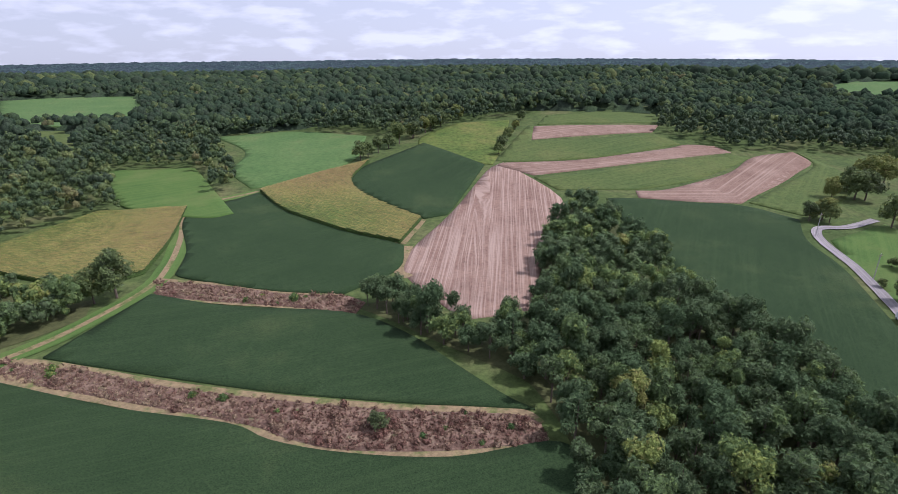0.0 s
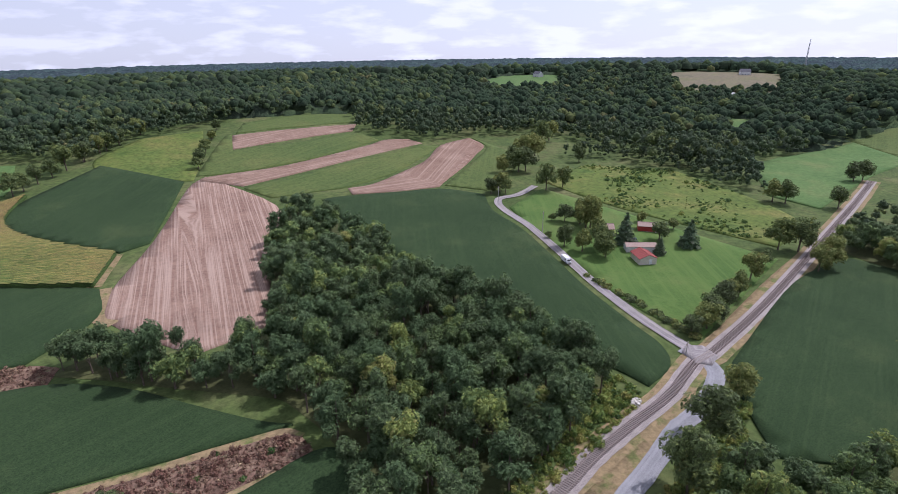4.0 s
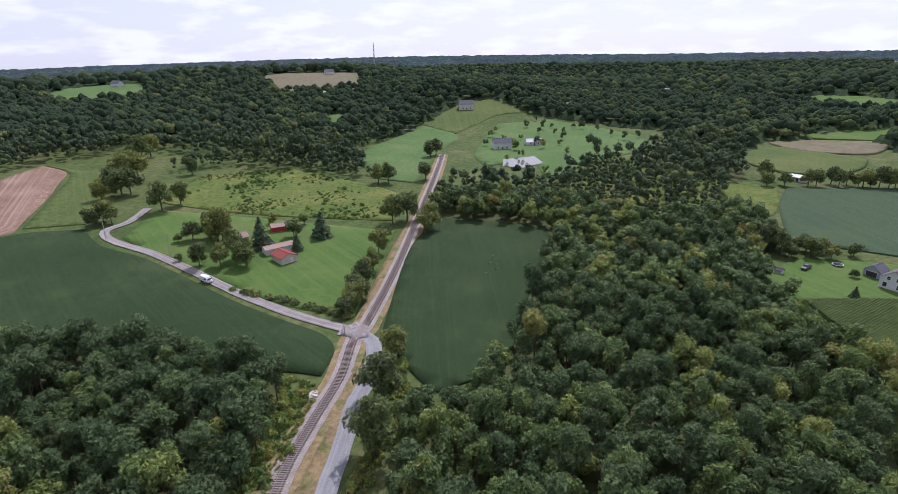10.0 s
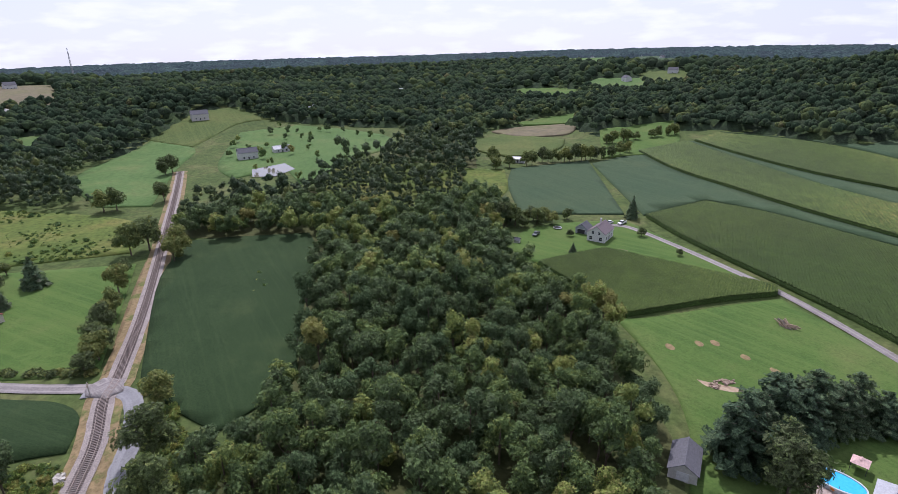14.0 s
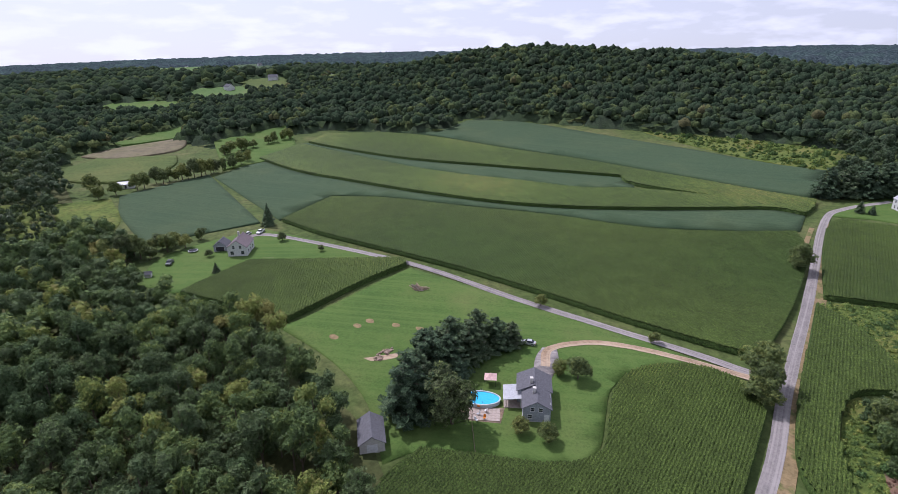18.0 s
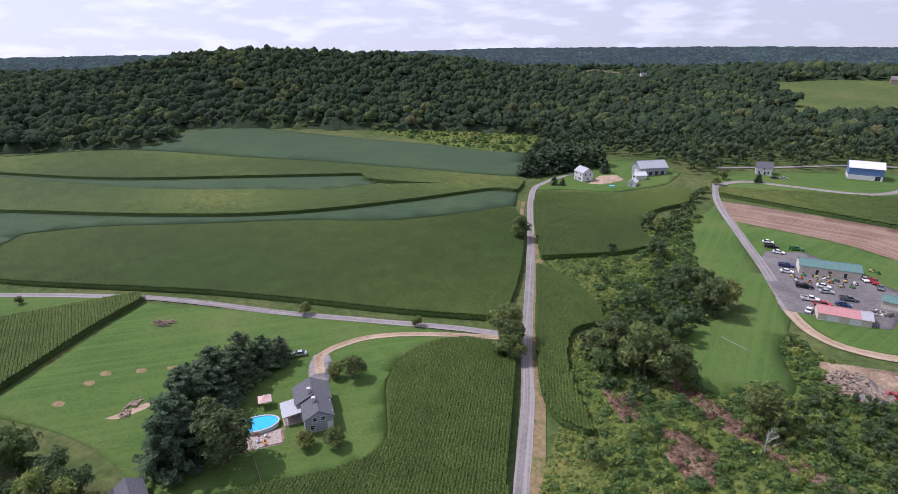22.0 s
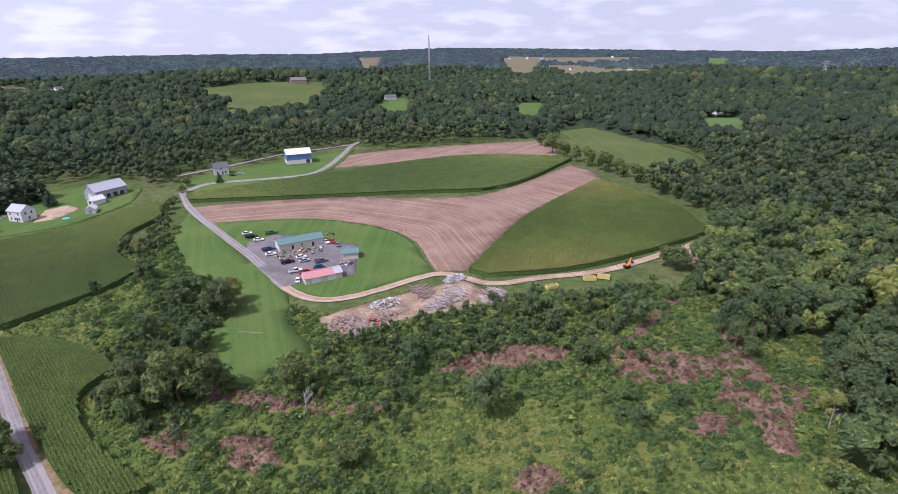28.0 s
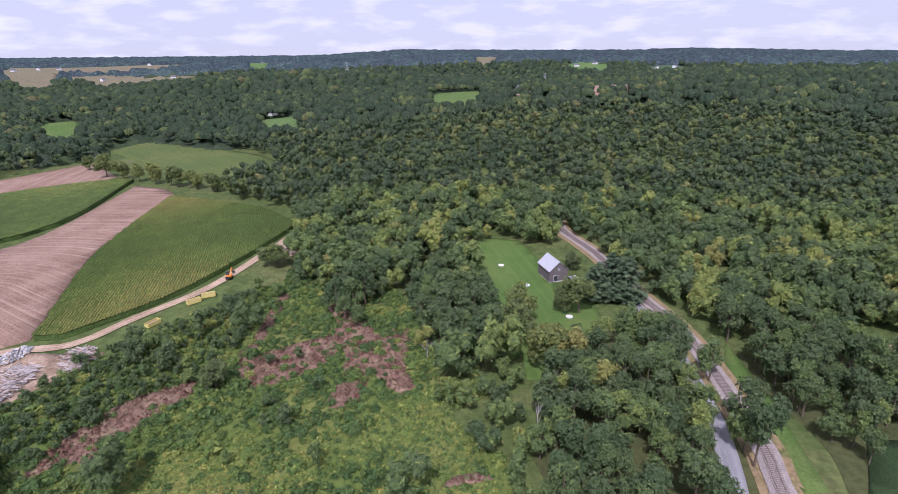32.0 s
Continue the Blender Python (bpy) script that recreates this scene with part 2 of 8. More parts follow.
def plain(name, colour, rough=0.6, metal=0.0, vary=0.25, scale=2.0):
    """Paint, metal or cloth with a little wear."""
    m, n, l, b = mat(name, rough)
    lo, hi = tuple(c * (1 - vary) for c in colour), tuple(min(1.0, c * (1 + vary * 0.4)) for c in colour)
    l.new(ramp(n, l, noise_node(n, l, scale, 5, 0.7), [(0.3, lo), (0.65, hi)]), b.inputs["Base Color"])
    b.inputs["Metallic"].default_value = metal
    return m


for nm_, c_, r_, mt_ in (
    ("white_siding", (0.6, 0.6, 0.59), 0.6, 0), ("grey_siding", (0.3, 0.32, 0.35), 0.6, 0), ("beige_siding", (0.55, 0.5, 0.42), 0.7, 0), ("stone_wall", (0.55, 0.53, 0.5), 0.9, 0),
    ("weathered_wood", (0.14, 0.125, 0.12), 0.9, 0), ("red_paint", (0.4, 0.06, 0.05), 0.6, 0), ("blue_paint", (0.12, 0.2, 0.38), 0.6, 0), ("brown_wall", (0.3, 0.24, 0.2), 0.8, 0),
    ("grey_shingle", (0.13, 0.13, 0.145), 0.9, 0), ("purple_shingle", (0.2, 0.165, 0.175), 0.9, 0), ("light_metal", (0.42, 0.43, 0.46), 0.5, 0.1), ("white_metal", (0.66, 0.66, 0.67), 0.45, 0), ("green_metal", (0.13, 0.225, 0.21), 0.45, 0.1),
    ("red_metal", (0.5, 0.25, 0.25), 0.5, 0.1), ("rust_roof", (0.27, 0.075, 0.065), 0.7, 0), ("tan_roof", (0.34, 0.25, 0.21), 0.8, 0), ("dark_trim", (0.05, 0.05, 0.055), 0.6, 0), ("black_paint", (0.02, 0.02, 0.022), 0.3, 0), ("silver_paint", (0.5, 0.51, 0.53), 0.3, 0.4),
    ("car_red", (0.4, 0.03, 0.03), 0.3, 0), ("car_white", (0.75, 0.75, 0.75), 0.3, 0), ("car_blue", (0.04, 0.07, 0.16), 0.3, 0), ("car_grey", (0.16, 0.17, 0.18), 0.3, 0.3), ("orange_paint", (0.6, 0.2, 0.03), 0.4, 0), ("yellow_paint", (0.55, 0.47, 0.16), 0.5, 0), ("green_paint", (0.05, 0.2, 0.05), 0.4, 0),
    ("rubber", (0.02, 0.02, 0.02), 0.9, 0), ("pink_canvas", (0.7, 0.48, 0.45), 0.8, 0), ("pool_wall", (0.55, 0.6, 0.62), 0.5, 0), ("patio_stone", (0.42, 0.35, 0.31), 0.8, 0), ("timber", (0.3, 0.23, 0.17), 0.9, 0), ("grey_log", (0.4, 0.37, 0.35), 0.95, 0),
    ("tie_wood", (0.21, 0.175, 0.158), 0.95, 0), ("rail_steel", (0.3, 0.25, 0.22), 0.5, 0.6), ("rock", (0.5, 0.47, 0.42), 0.9, 0), ("steel", (0.4, 0.41, 0.42), 0.5, 0.6), ("concrete", (0.5, 0.48, 0.45), 0.9, 0), ("blue_tarp", (0.1, 0.3, 0.6), 0.5, 0)):
    M[nm_] = plain(nm_, c_, r_, mt_)
m, n, l, b = mat("window_glass", 0.08)
b.inputs["Base Color"].default_value, b.inputs["Specular IOR Level"].default_value = (0.03, 0.035, 0.045, 1), 0.6
M["glass"] = m
m, n, l, b = mat("pool_water", 0.05)
l.new(ramp(n, l, noise_node(n, l, 1.5), [(0.3, (0.04, 0.42, 0.72)), (0.7, (0.07, 0.5, 0.8))]), b.inputs["Base Color"])
M["pool_water"] = m
m, n, l, b = mat("pond_water", 0.06)
b.inputs["Base Color"].default_value, b.inputs["Specular IOR Level"].default_value = (0.16, 0.15, 0.13, 1), 0.9
M["pond_water"] = m

# ---- the lie of the land ----
HILLS = []


def hill(heading, far, high, along, across):
    t = radians(heading)
    HILLS.append((far * math.sin(t), far * math.cos(t), high, along, across, math.sin(t), math.cos(t)))


hill(12,560,24,230,260)
hill(20,1100,22,240,500)
hill(140,640,14,210,360)
hill(137,850,57,175,250)
hill(159,830,37,170,190)
hill(114,1080,34,180,260)
hill(68,720,20,120,120)
hill(52,1150,30,300,420)
hill(190,1000,40,230,300)
hill(197,520,9,170,220)
hill(276,640,34,260,330)
hill(240,1250,30,260,380)
hill(325,900,14,300,300)
hill(90,1900,40,380,900)
hill(345,2400,26,420,1100)
hill(35,2500,32,420,1100)
hill(130,2600,52,450,1000)
hill(175,2900,46,450,1200)
hill(215,2700,50,450,1100)
hill(255,2500,52,420,900)
hill(300,2400,46,450,1100)


# the slope at which the farthest ridge stands below the eye, by heading
RIDGE = ((0, 2.24), (30, 2.03), (60, 1.7), (90, 1.53), (104, 1.22), (121, 0.98), (135, 0.95), (150, 1.0), (164, 0.66), (186, 0.62), (198, 0.72), (211, 0.32), (220, 0.45), (234, 0.75), (242, 0.85), (250, 0.5), (262, 0.78), (272, 0.95), (277, 0.85), (288, 1.2), (300, 1.3), (318, 2.1), (342, 2.3), (360, 2.24))


def height(x, y):
    x, y = np.asarray(x, float), np.asarray(y, float)
    r = np.hypot(x, y)
    dip = np.interp(np.degrees(np.arctan2(x, y)) % 360, [a for a, _ in RIDGE], [b for _, b in RIDGE])
    z = -0.0185 * np.maximum(r - 800, 0)
    for cx, cy, h, a, b, s, c in HILLS:
        u, v = (x - cx) * s + (y - cy) * c, (x - cx) * c - (y - cy) * s
        z = z + h * np.exp(-((u / a) ** 2) - (v / b) ** 2)
    k = np.clip((r - 60) / 300, 0, 1)
    m = np.clip((r - 650) / 700, 0, 1)
    z = z + m * (9 * np.sin(x / 170 + 0.6) * np.cos(y / 210 + 1.1) + 7 * np.sin(x / 310 - y / 260 + 2.0) - 4)
    z = z + k * (1.2 * np.sin(x / 61 + 1.3) * np.cos(y / 73 - 0.4) + 1.6 * np.sin(x / 143 - 0.7) * np.sin(y / 121 + 0.9))
    # three far ridges, each higher than the one before it
    far = EYE - 17 - r * np.tan(np.radians(dip))
    w = 0.5 + 0.5 * np.cos(np.clip((r - 4300) / 500, -1, 1) * math.pi)
    w2 = 0.5 + 0.5 * np.cos(np.clip((r - 3250 - 260 * np.sin(x / 900 + y / 700)) / 420, -1, 1) * math.pi)
    w3 = 0.5 + 0.5 * np.cos(np.clip((r - 2350 - 200 * np.sin(x / 640 - y / 800 + 1)) / 380, -1, 1) * math.pi)
    low = far - 26 + 5 * np.sin(x / 420 + 2) * np.sin(y / 380)
    top = np.maximum(np.maximum(low + 22 * w2, low + 14 * w3), far - 26 * (1 - w))
    vale = EYE - 15 - r * np.tan(np.radians(dip + 0.85 + 0.25 * np.sin(x / 300 + 1) * np.sin(y / 340)))
    c = np.clip((r - 950) / 300, 0, 1)
    z = z - c * np.maximum(z - vale, 0)
    m = np.clip((r - 1750) / 500, 0, 1)
    m = m * m * (3 - 2 * m)
    return np.where(r > 1700, z * (1 - m) + top * m, z)


def hz(x, y):
    return float(height(x, y))


def inside(pts, x, y):
    """Which of the points x, y lie in the outline."""
    x, y = np.asarray(x, float), np.asarray(y, float)
    p = np.array(pts, float)
    res = np.zeros(x.shape, bool)
    for (ax, ay), (bx, by) in zip(p, np.roll(p, -1, 0)):
        if ay == by:
            continue
        res ^= ((ay > y) != (by > y)) & (x < (bx - ax) * (y - ay) / (by - ay) + ax)
    return res


def smooth(pts, closed=True, n=4):
    """A rounded line through the points; sharp corners stay sharp."""
    p = [Vector(q) for q in pts]
    out, k = [], len(p)

    def corner(j):
        if not closed and (j <= 0 or j >= k - 1):
            return True
        u, v = p[j % k] - p[(j - 1) % k], p[(j + 1) % k] - p[j % k]
        return u.length < 1e-6 or v.length < 1e-6 or u.angle(v) > radians(48 if closed else 75)

    for i in range(k if closed else k - 1):
        b, c = p[i % k], p[(i + 1) % k]
        a = b - (c - b) if corner(i) else p[(i - 1) % k]
        d = c + (c - b) if corner(i + 1) else p[(i + 2) % k]
        for s in range(n):
            t = s / n
            q = 0.5 * (2 * b + (c - a) * t + (2 * a - 5 * b + 4 * c - d) * t * t + (3 * b - a - 3 * c + d) * t ** 3)
            out.append((q.x, q.y))
    if not closed:
        out.append(tuple(p[-1]))
    return out


def mesh_from(name, verts, faces, material, attrs=None, smooth_shade=False):
    me = bpy.data.meshes.new(name)
    me.from_pydata([tuple(v) for v in verts], [], [tuple(f) for f in faces])
    me.materials.append(material)
    return me


def big_mesh(name, V, F, materials, mi=None, tint=None, shade=False):
    """A large mesh from arrays: V (n, 3), F (m, k)."""
    me = bpy.data.meshes.new(name)
    V, F = np.asarray(V, np.float32), np.asarray(F, np.int32)
    k = F.shape[1]
    me.vertices.add(len(V))
    me.vertices.foreach_set("co", V.ravel())
    me.loops.add(F.size)
    me.loops.foreach_set("vertex_index", F.ravel())
    me.polygons.add(len(F))
    me.polygons.foreach_set("loop_start", np.arange(0, F.size, k, dtype=np.int32))
    for m_ in materials:
        me.materials.append(m_)
    if mi is not None:
        me.polygons.foreach_set("material_index", np.asarray(mi, np.int32))
    if tint is not None:
        me.attributes.new("tint", "FLOAT", "POINT").data.foreach_set("value", np.asarray(tint, np.float32))
    me.update(calc_edges=True)
    me.polygons.foreach_set("use_smooth", np.full(len(F), shade))
    return me


def to_line(line, x, y):
    """Distance of points to a line of the plan, and how far along it they lie."""
    best, along = np.full(x.shape, 1e9), np.zeros(x.shape)
    run = 0.0
    p = np.array(line, float)
    for a, b in zip(p[:-1], p[1:]):
        d = b - a
        L = np.hypot(*d)
        t = ((x - a[0]) * d[0] + (y - a[1]) * d[1]) / L ** 2
        tc = np.clip(t, 0, 1)
        q = np.hypot(x - a[0] - tc * d[0], y - a[1] - tc * d[1])
        k = q < best
        best = np.where(k, q, best)
        along = np.where(k, run + t * L, along)
        run += L
    return best, along


# ---- ground ----
def make_ground():
    rings = [0.05, 3.0]
    while rings[-1] < 4800:
        rings.append(rings[-1] * 1.035)
    na = 260
    R_, A_ = np.meshgrid(rings, np.arange(na) * 2 * math.pi / na, indexing="ij")
    X, Y = R_ * np.sin(A_), R_ * np.cos(A_)
    V = np.stack([X, Y, height(X, Y)], -1).reshape(-1, 3)
    i, j = np.meshgrid(np.arange(len(rings) - 1), np.arange(na), indexing="ij")
    a, b = i * na + j, i * na + (j + 1) % na
    F = np.stack([a, a + na, b + na, b], -1).reshape(-1, 4)
    me = big_mesh("ground", V, F, [M["ground"]], shade=True)
    return tagged(new("ground", me), "rolling green farm ground with rough grass", "ground", kind="structure")


FIELDS = []


def patch(name, pts, key, lift=0.12, step=None, rows=None, label="", category="field", curved=True, skirt=True, kind="structure", parent=None, open_land=True):
    """A piece of ground laid over the land, cut into a grid so that it follows the slopes."""
    line = smooth(pts) if curved else [tuple(p) for p in pts]
    p = np.array(line)
    lo, hi = p.min(0), p.max(0)
    far = float(np.hypot(*p.mean(0)))
    step = step or max(5.0, float(max(hi - lo)) / 24)
    lift = lift + 0.0005 * far
    bm = bmesh.new()
    bm.faces.new([bm.verts.new((x, y, 0)) for x, y in line])
    for ax in (0, 1):
        for c in np.arange(lo[ax] + step * 0.5, hi[ax], step):
            co, no = [0, 0, 0], [0, 0, 0]
            co[ax], no[ax] = float(c), 1
            bmesh.ops.bisect_plane(bm, geom=bm.verts[:] + bm.edges[:] + bm.faces[:], plane_co=co, plane_no=no)
    bmesh.ops.triangulate(bm, faces=bm.faces[:])
    bmesh.ops.recalc_face_normals(bm, faces=bm.faces[:])
    if sum(f.normal.z for f in bm.faces) < 0:
        bmesh.ops.reverse_faces(bm, faces=bm.faces[:])
    edge = [e for e in bm.edges if e.is_boundary]
    for v in bm.verts:
        v.co.z = hz(v.co.x, v.co.y) + lift
    if skirt:
        g = bmesh.ops.extrude_edge_only(bm, edges=edge)["geom"]
        for v in g:
            if isinstance(v, bmesh.types.BMVert):
                v.co.z -= lift + 0.5
    me = bpy.data.meshes.new(name)
    bm.to_mesh(me)
    bm.free()
    me.materials.append(M[key])
    for f in me.polygons:
        f.use_smooth = True
    co = np.zeros(len(me.vertices) * 3)
    me.vertices.foreach_get("co", co)
    co = co.reshape(-1, 3)
    if rows is None:
        d = hi - lo
        rows = [(lo[0], lo[1]), (hi[0], hi[1])]
    d, s = to_line(rows, co[:, 0], co[:, 1])
    me.attributes.new("row", "FLOAT_VECTOR", "POINT").data.foreach_set("vector", np.stack([d, s, 0 * d], -1).ravel())
    ob = new(name, me)
    if parent is None:
        tagged(ob, label, category, kind=kind)
    else:
        ob.parent = parent
    if open_land:
        FIELDS.append(line)
    return ob


def ribbon(name, pts, width, key, lift=0.16, label="", category="road", crown=0.0, curved=True, kind="structure", clear=True):
    """A road along a line of the plan."""
    line = smooth(pts, False, 6) if curved else pts
    p = np.array(line, float)
    t = np.gradient(p, axis=0)
    t /= np.linalg.norm(t, axis=1)[:, None]
    nrm = np.stack([-t[:, 1], t[:, 0]], -1)
    cols = [-0.5, -0.3, 0, 0.3, 0.5]
    V, F = [], []
    rng = np.random.RandomState(len(line))
    for k in range(len(p)):
        for c in cols:
            w = width * (c + (0.06 * (rng.rand() - 0.5) if abs(c) == 0.5 else 0))
            x, y = p[k] + nrm[k] * w
            V.append((x, y, hz(x, y) + lift + 0.0007 * math.hypot(x, y) + crown * (1 - abs(c) * 2)))
    m_ = len(cols)
    for k in range(len(p) - 1):
        for c in range(m_ - 1):
            a = k * m_ + c
            F.append((a, a + m_, a + m_ + 1, a + 1))
    me = mesh_from(name, V, F, M[key])
    for f in me.polygons:
        f.use_smooth = True
    me.update()
    if me.polygons[0].normal.z < 0:
        me.flip_normals()
    d = np.tile(np.array(cols) * width, len(p))
    s = np.repeat(np.cumsum(np.r_[0, np.hypot(*np.diff(p, axis=0).T)]), m_)
    me.attributes.new("row", "FLOAT_VECTOR", "POINT").data.foreach_set("vector", np.stack([d, s, 0 * d], -1).ravel())
    if clear:
        ROADS.append((line, width))
    return tagged(new(name, me), label, category, kind=kind)


ROADS = []
PLAN = {}
PLAN["soy_front"] = [(-132, 113), (-124, 112), (-88, 104), (-58, 100), (-46, 95), (-29, 92), (-5, 92), (16, 98), (23, 95), (18, 78), (6, 52), (-69, 48), (-118, 62)]
PLAN["strip1"] = [(-174, 128), (-133, 122), (-115, 121), (-79, 113), (-47, 109), (-18, 107), (9, 107), (15, 104), (16, 98), (-6, 94), (-29, 93), (-43, 96), (-54, 100), (-90, 107), (-126, 114), (-165, 120)]
PLAN["soy2"] = [(-122, 124), (-114, 164), (-83, 157), (-44, 155), (-23, 144), (-5, 126), (7, 114), (14, 109), (-19, 110), (-56, 113), (-99, 120)]
PLAN["strip2"] = [(-119, 175), (-90, 172), (-67, 167), (-47, 167), (-38, 162), (-40, 154), (-64, 158), (-89, 160), (-112, 164)]
PLAN["soy3"] = [(-139, 233), (-141, 251), (-122, 282), (-92, 258), (-51, 226), (-32, 213), (-31, 190), (-47, 168), (-72, 169), (-107, 177), (-114, 180), (-121, 202)]
PLAN["corn_yel"] = [(-122, 285), (-98, 320), (-73, 347), (-76, 308), (-61, 278), (-28, 245), (-34, 216), (-62, 229), (-97, 254)]
PLAN["soy4"] = [(-74, 298), (-76, 332), (-42, 392), (2, 338), (-16, 253), (-27, 247), (-58, 278)]
PLAN["soil1"] = [(14, 343), (42, 279), (33, 235), (16, 158), (-5, 152), (-28, 185), (-29, 207), (-14, 257), (3, 325)]
PLAN["meadow1"] = [(-46, 409), (-20, 451), (22, 453), (16, 386), (7, 338), (-19, 349), (-39, 370)]
PLAN["pasture1"] = [(-219, 437), (-161, 456), (-90, 422), (-84, 352), (-113, 302), (-129, 290), (-156, 325), (-170, 381)]
PLAN["corn_brown"] = [(-205, 189), (-200, 200), (-187, 243), (-148, 255), (-134, 214), (-126, 180), (-138, 165), (-179, 175), (-194, 177)]
PLAN["lane1"] = [(-138, 116), (-133, 122), (-125, 138), (-118, 166), (-120, 185), (-130, 214), (-143, 242), (-144, 261), (-130, 277), (-123, 285)]
PLAN["green1"] = [(53, 467), (108, 487), (150, 478), (142, 446), (43, 435)]
PLAN["soil_s1"] = [(40, 430), (137, 438), (126, 415), (35, 393)]
PLAN["green2"] = [(9, 346), (32, 422), (40, 432), (35, 389), (77, 395), (128, 409), (136, 383), (81, 353), (27, 344)]
PLAN["soil2"] = [(10, 336), (16, 342), (62, 346), (121, 370), (140, 382), (158, 380), (163, 365), (130, 352), (77, 332), (31, 317)]
PLAN["green3"] = [(31, 313), (76, 329), (129, 348), (161, 360), (170, 352), (140, 323), (114, 303), (84, 291), (68, 291), (42, 291)]
PLAN["soil3"] = [(83, 289), (98, 290), (120, 303), (146, 322), (173, 355), (206, 372), (204, 346), (186, 325), (166, 303), (140, 279), (130, 269), (107, 272), (82, 278)]
PLAN["green4"] = [(208, 371), (212, 312), (194, 290), (173, 264), (151, 252), (134, 270), (165, 300), (202, 339)]
PLAN["soy5"] = [(66, 277), (81, 276), (106, 270), (129, 265), (146, 246), (137, 222), (136, 196), (130, 166), (123, 136), (119, 110), (117, 95), (111, 86), (99, 82), (97, 91), (94, 99), (93, 117), (89, 137), (75, 173), (67, 235)]
PLAN["road1"] = [(180, 247), (163, 238), (149, 236), (143, 222), (141, 196), (135, 166), (128, 136), (124, 110), (123, 91), (124, 85)]
PLAN["road2"] = [(121, 91), (122, 84), (118, 77), (104, 70), (92, 67), (80, 62), (64, 56), (56, 52), (46, 48)]
PLAN["rail1"] = [(49, 62), (59, 65), (70, 69), (85, 73), (101, 77), (118, 84), (129, 86), (169, 98), (230, 119), (307, 146), (374, 171)]
PLAN["rail2"] = [(-97, 40), (-114, 39), (-157, 30), (-182, 18), (-218, 2), (-242, -13), (-260, -18)]
PLAN["soy6"] = [(228, 107), (236, 101), (242, 57), (218, 49), (182, 46), (139, 40), (123, 38), (104, 51), (112, 63), (122, 76), (139, 84), (194, 104)]
PLAN["meadow2"] = [(238, 274), (285, 242), (273, 175), (259, 139), (220, 128), (197, 197), (189, 252)]
PLAN["bright1"] = [(365, 238), (491, 245), (460, 195), (389, 179), (288, 151), (287, 179)]
PLAN["hillcorn"] = [(494, 250), (579, 246), (633, 212), (593, 166), (557, 192), (467, 200)]
PLAN["pond"] = [(350, 114), (363, 99), (348, 89), (335, 98), (338, 108)]
PLAN["soyL"] = [(360, -55), (384, -114), (258, -97), (261, -69), (263, -45), (320, -47)]
PLAN["soymid"] = [(409, -160), (348, -163), (297, -175), (253, -186), (202, -205), (170, -225), (141, -252), (113, -282), (95, -300), (80, -301), (74, -276), (99, -252), (128, -230), (169, -213), (210, -191), (253, -170), (279, -149), (255, -106), (271, -107), (374, -114)]
PLAN["cornb1"] = [(409, -160), (348, -163), (297, -175), (253, -186), (202, -205), (170, -225), (141, -252), (113, -282), (95, -300), (80, -301), (81, -318), (122, -303), (165, -282), (186, -262), (220, -249), (278, -228), (364, -217), (435, -208)]
PLAN["soyb2"] = [(437, -216), (398, -223), (325, -240), (259, -269), (209, -294), (187, -305), (171, -294), (167, -287), (189, -266), (224, -253), (283, -232), (369, -220), (440, -211)]
PLAN["cornb3"] = [(437, -216), (398, -223), (325, -240), (259, -269), (209, -294), (187, -305), (171, -294), (121, -302), (81, -316), (84, -329), (115, -328), (144, -329), (185, -327), (230, -324), (298, -310), (369, -299), (412, -282), (455, -245)]
PLAN["soytop"] = [(464, -251), (420, -288), (377, -306), (305, -318), (236, -332), (190, -336), (149, -338), (118, -337), (87, -338), (102, -407), (137, -406), (184, -413), (228, -411), (288, -404), (352, -391), (394, -363), (384, -318)]
PLAN["cornmain"] = [(272, -145), (247, -166), (205, -186), (165, -208), (125, -224), (97, -246), (74, -270), (61, -244), (48, -189), (43, -153), (46, -150), (77, -143), (109, -138), (146, -131), (172, -124), (219, -111), (252, -106)]
PLAN["meadow3"] = [(251, -439), (186, -471), (106, -475), (101, -403), (162, -415)]
PLAN["cornsmall"] = [(198, -42), (210, -72), (169, -121), (164, -118), (161, -95), (154, -65), (157, -60)]
PLAN["drive1"] = [(243, -85), (232, -96), (168, -120), (115, -129), (80, -136), (56, -141), (39, -143)]
PLAN["drive2"] = [(81, -104), (86, -112), (81, -123), (72, -130), (60, -135), (50, -138), (39, -141)]
PLAN["cornR"] = [(67, -291), (65, -304), (56, -305), (38, -308), (27, -309), (16, -316), (2, -328), (-12, -329), (-12, -306), (4, -286), (9, -260), (1, -238), (8, -229), (16, -222), (31, -214), (44, -207), (58, -252)]
PLAN["lane2"] = [(15, -66), (19, -83), (25, -112), (33, -142), (48, -206), (71, -299), (70, -327), (57, -354)]
PLAN["soilmain"] = [(-26, -318), (-98, -293), (-144, -262), (-183, -250), (-272, -281), (-264, -247), (-221, -213), (-180, -212), (-108, -166), (-98, -173), (-106, -216), (-78, -262), (-32, -278)]
PLAN["cornmidR"] = [(-28, -339), (-102, -341), (-209, -343), (-262, -318), (-282, -292), (-194, -255), (-134, -277), (-28, -326)]
PLAN["soiltop"] = [(-120, -360), (-164, -393), (-321, -366), (-288, -312), (-207, -340)]
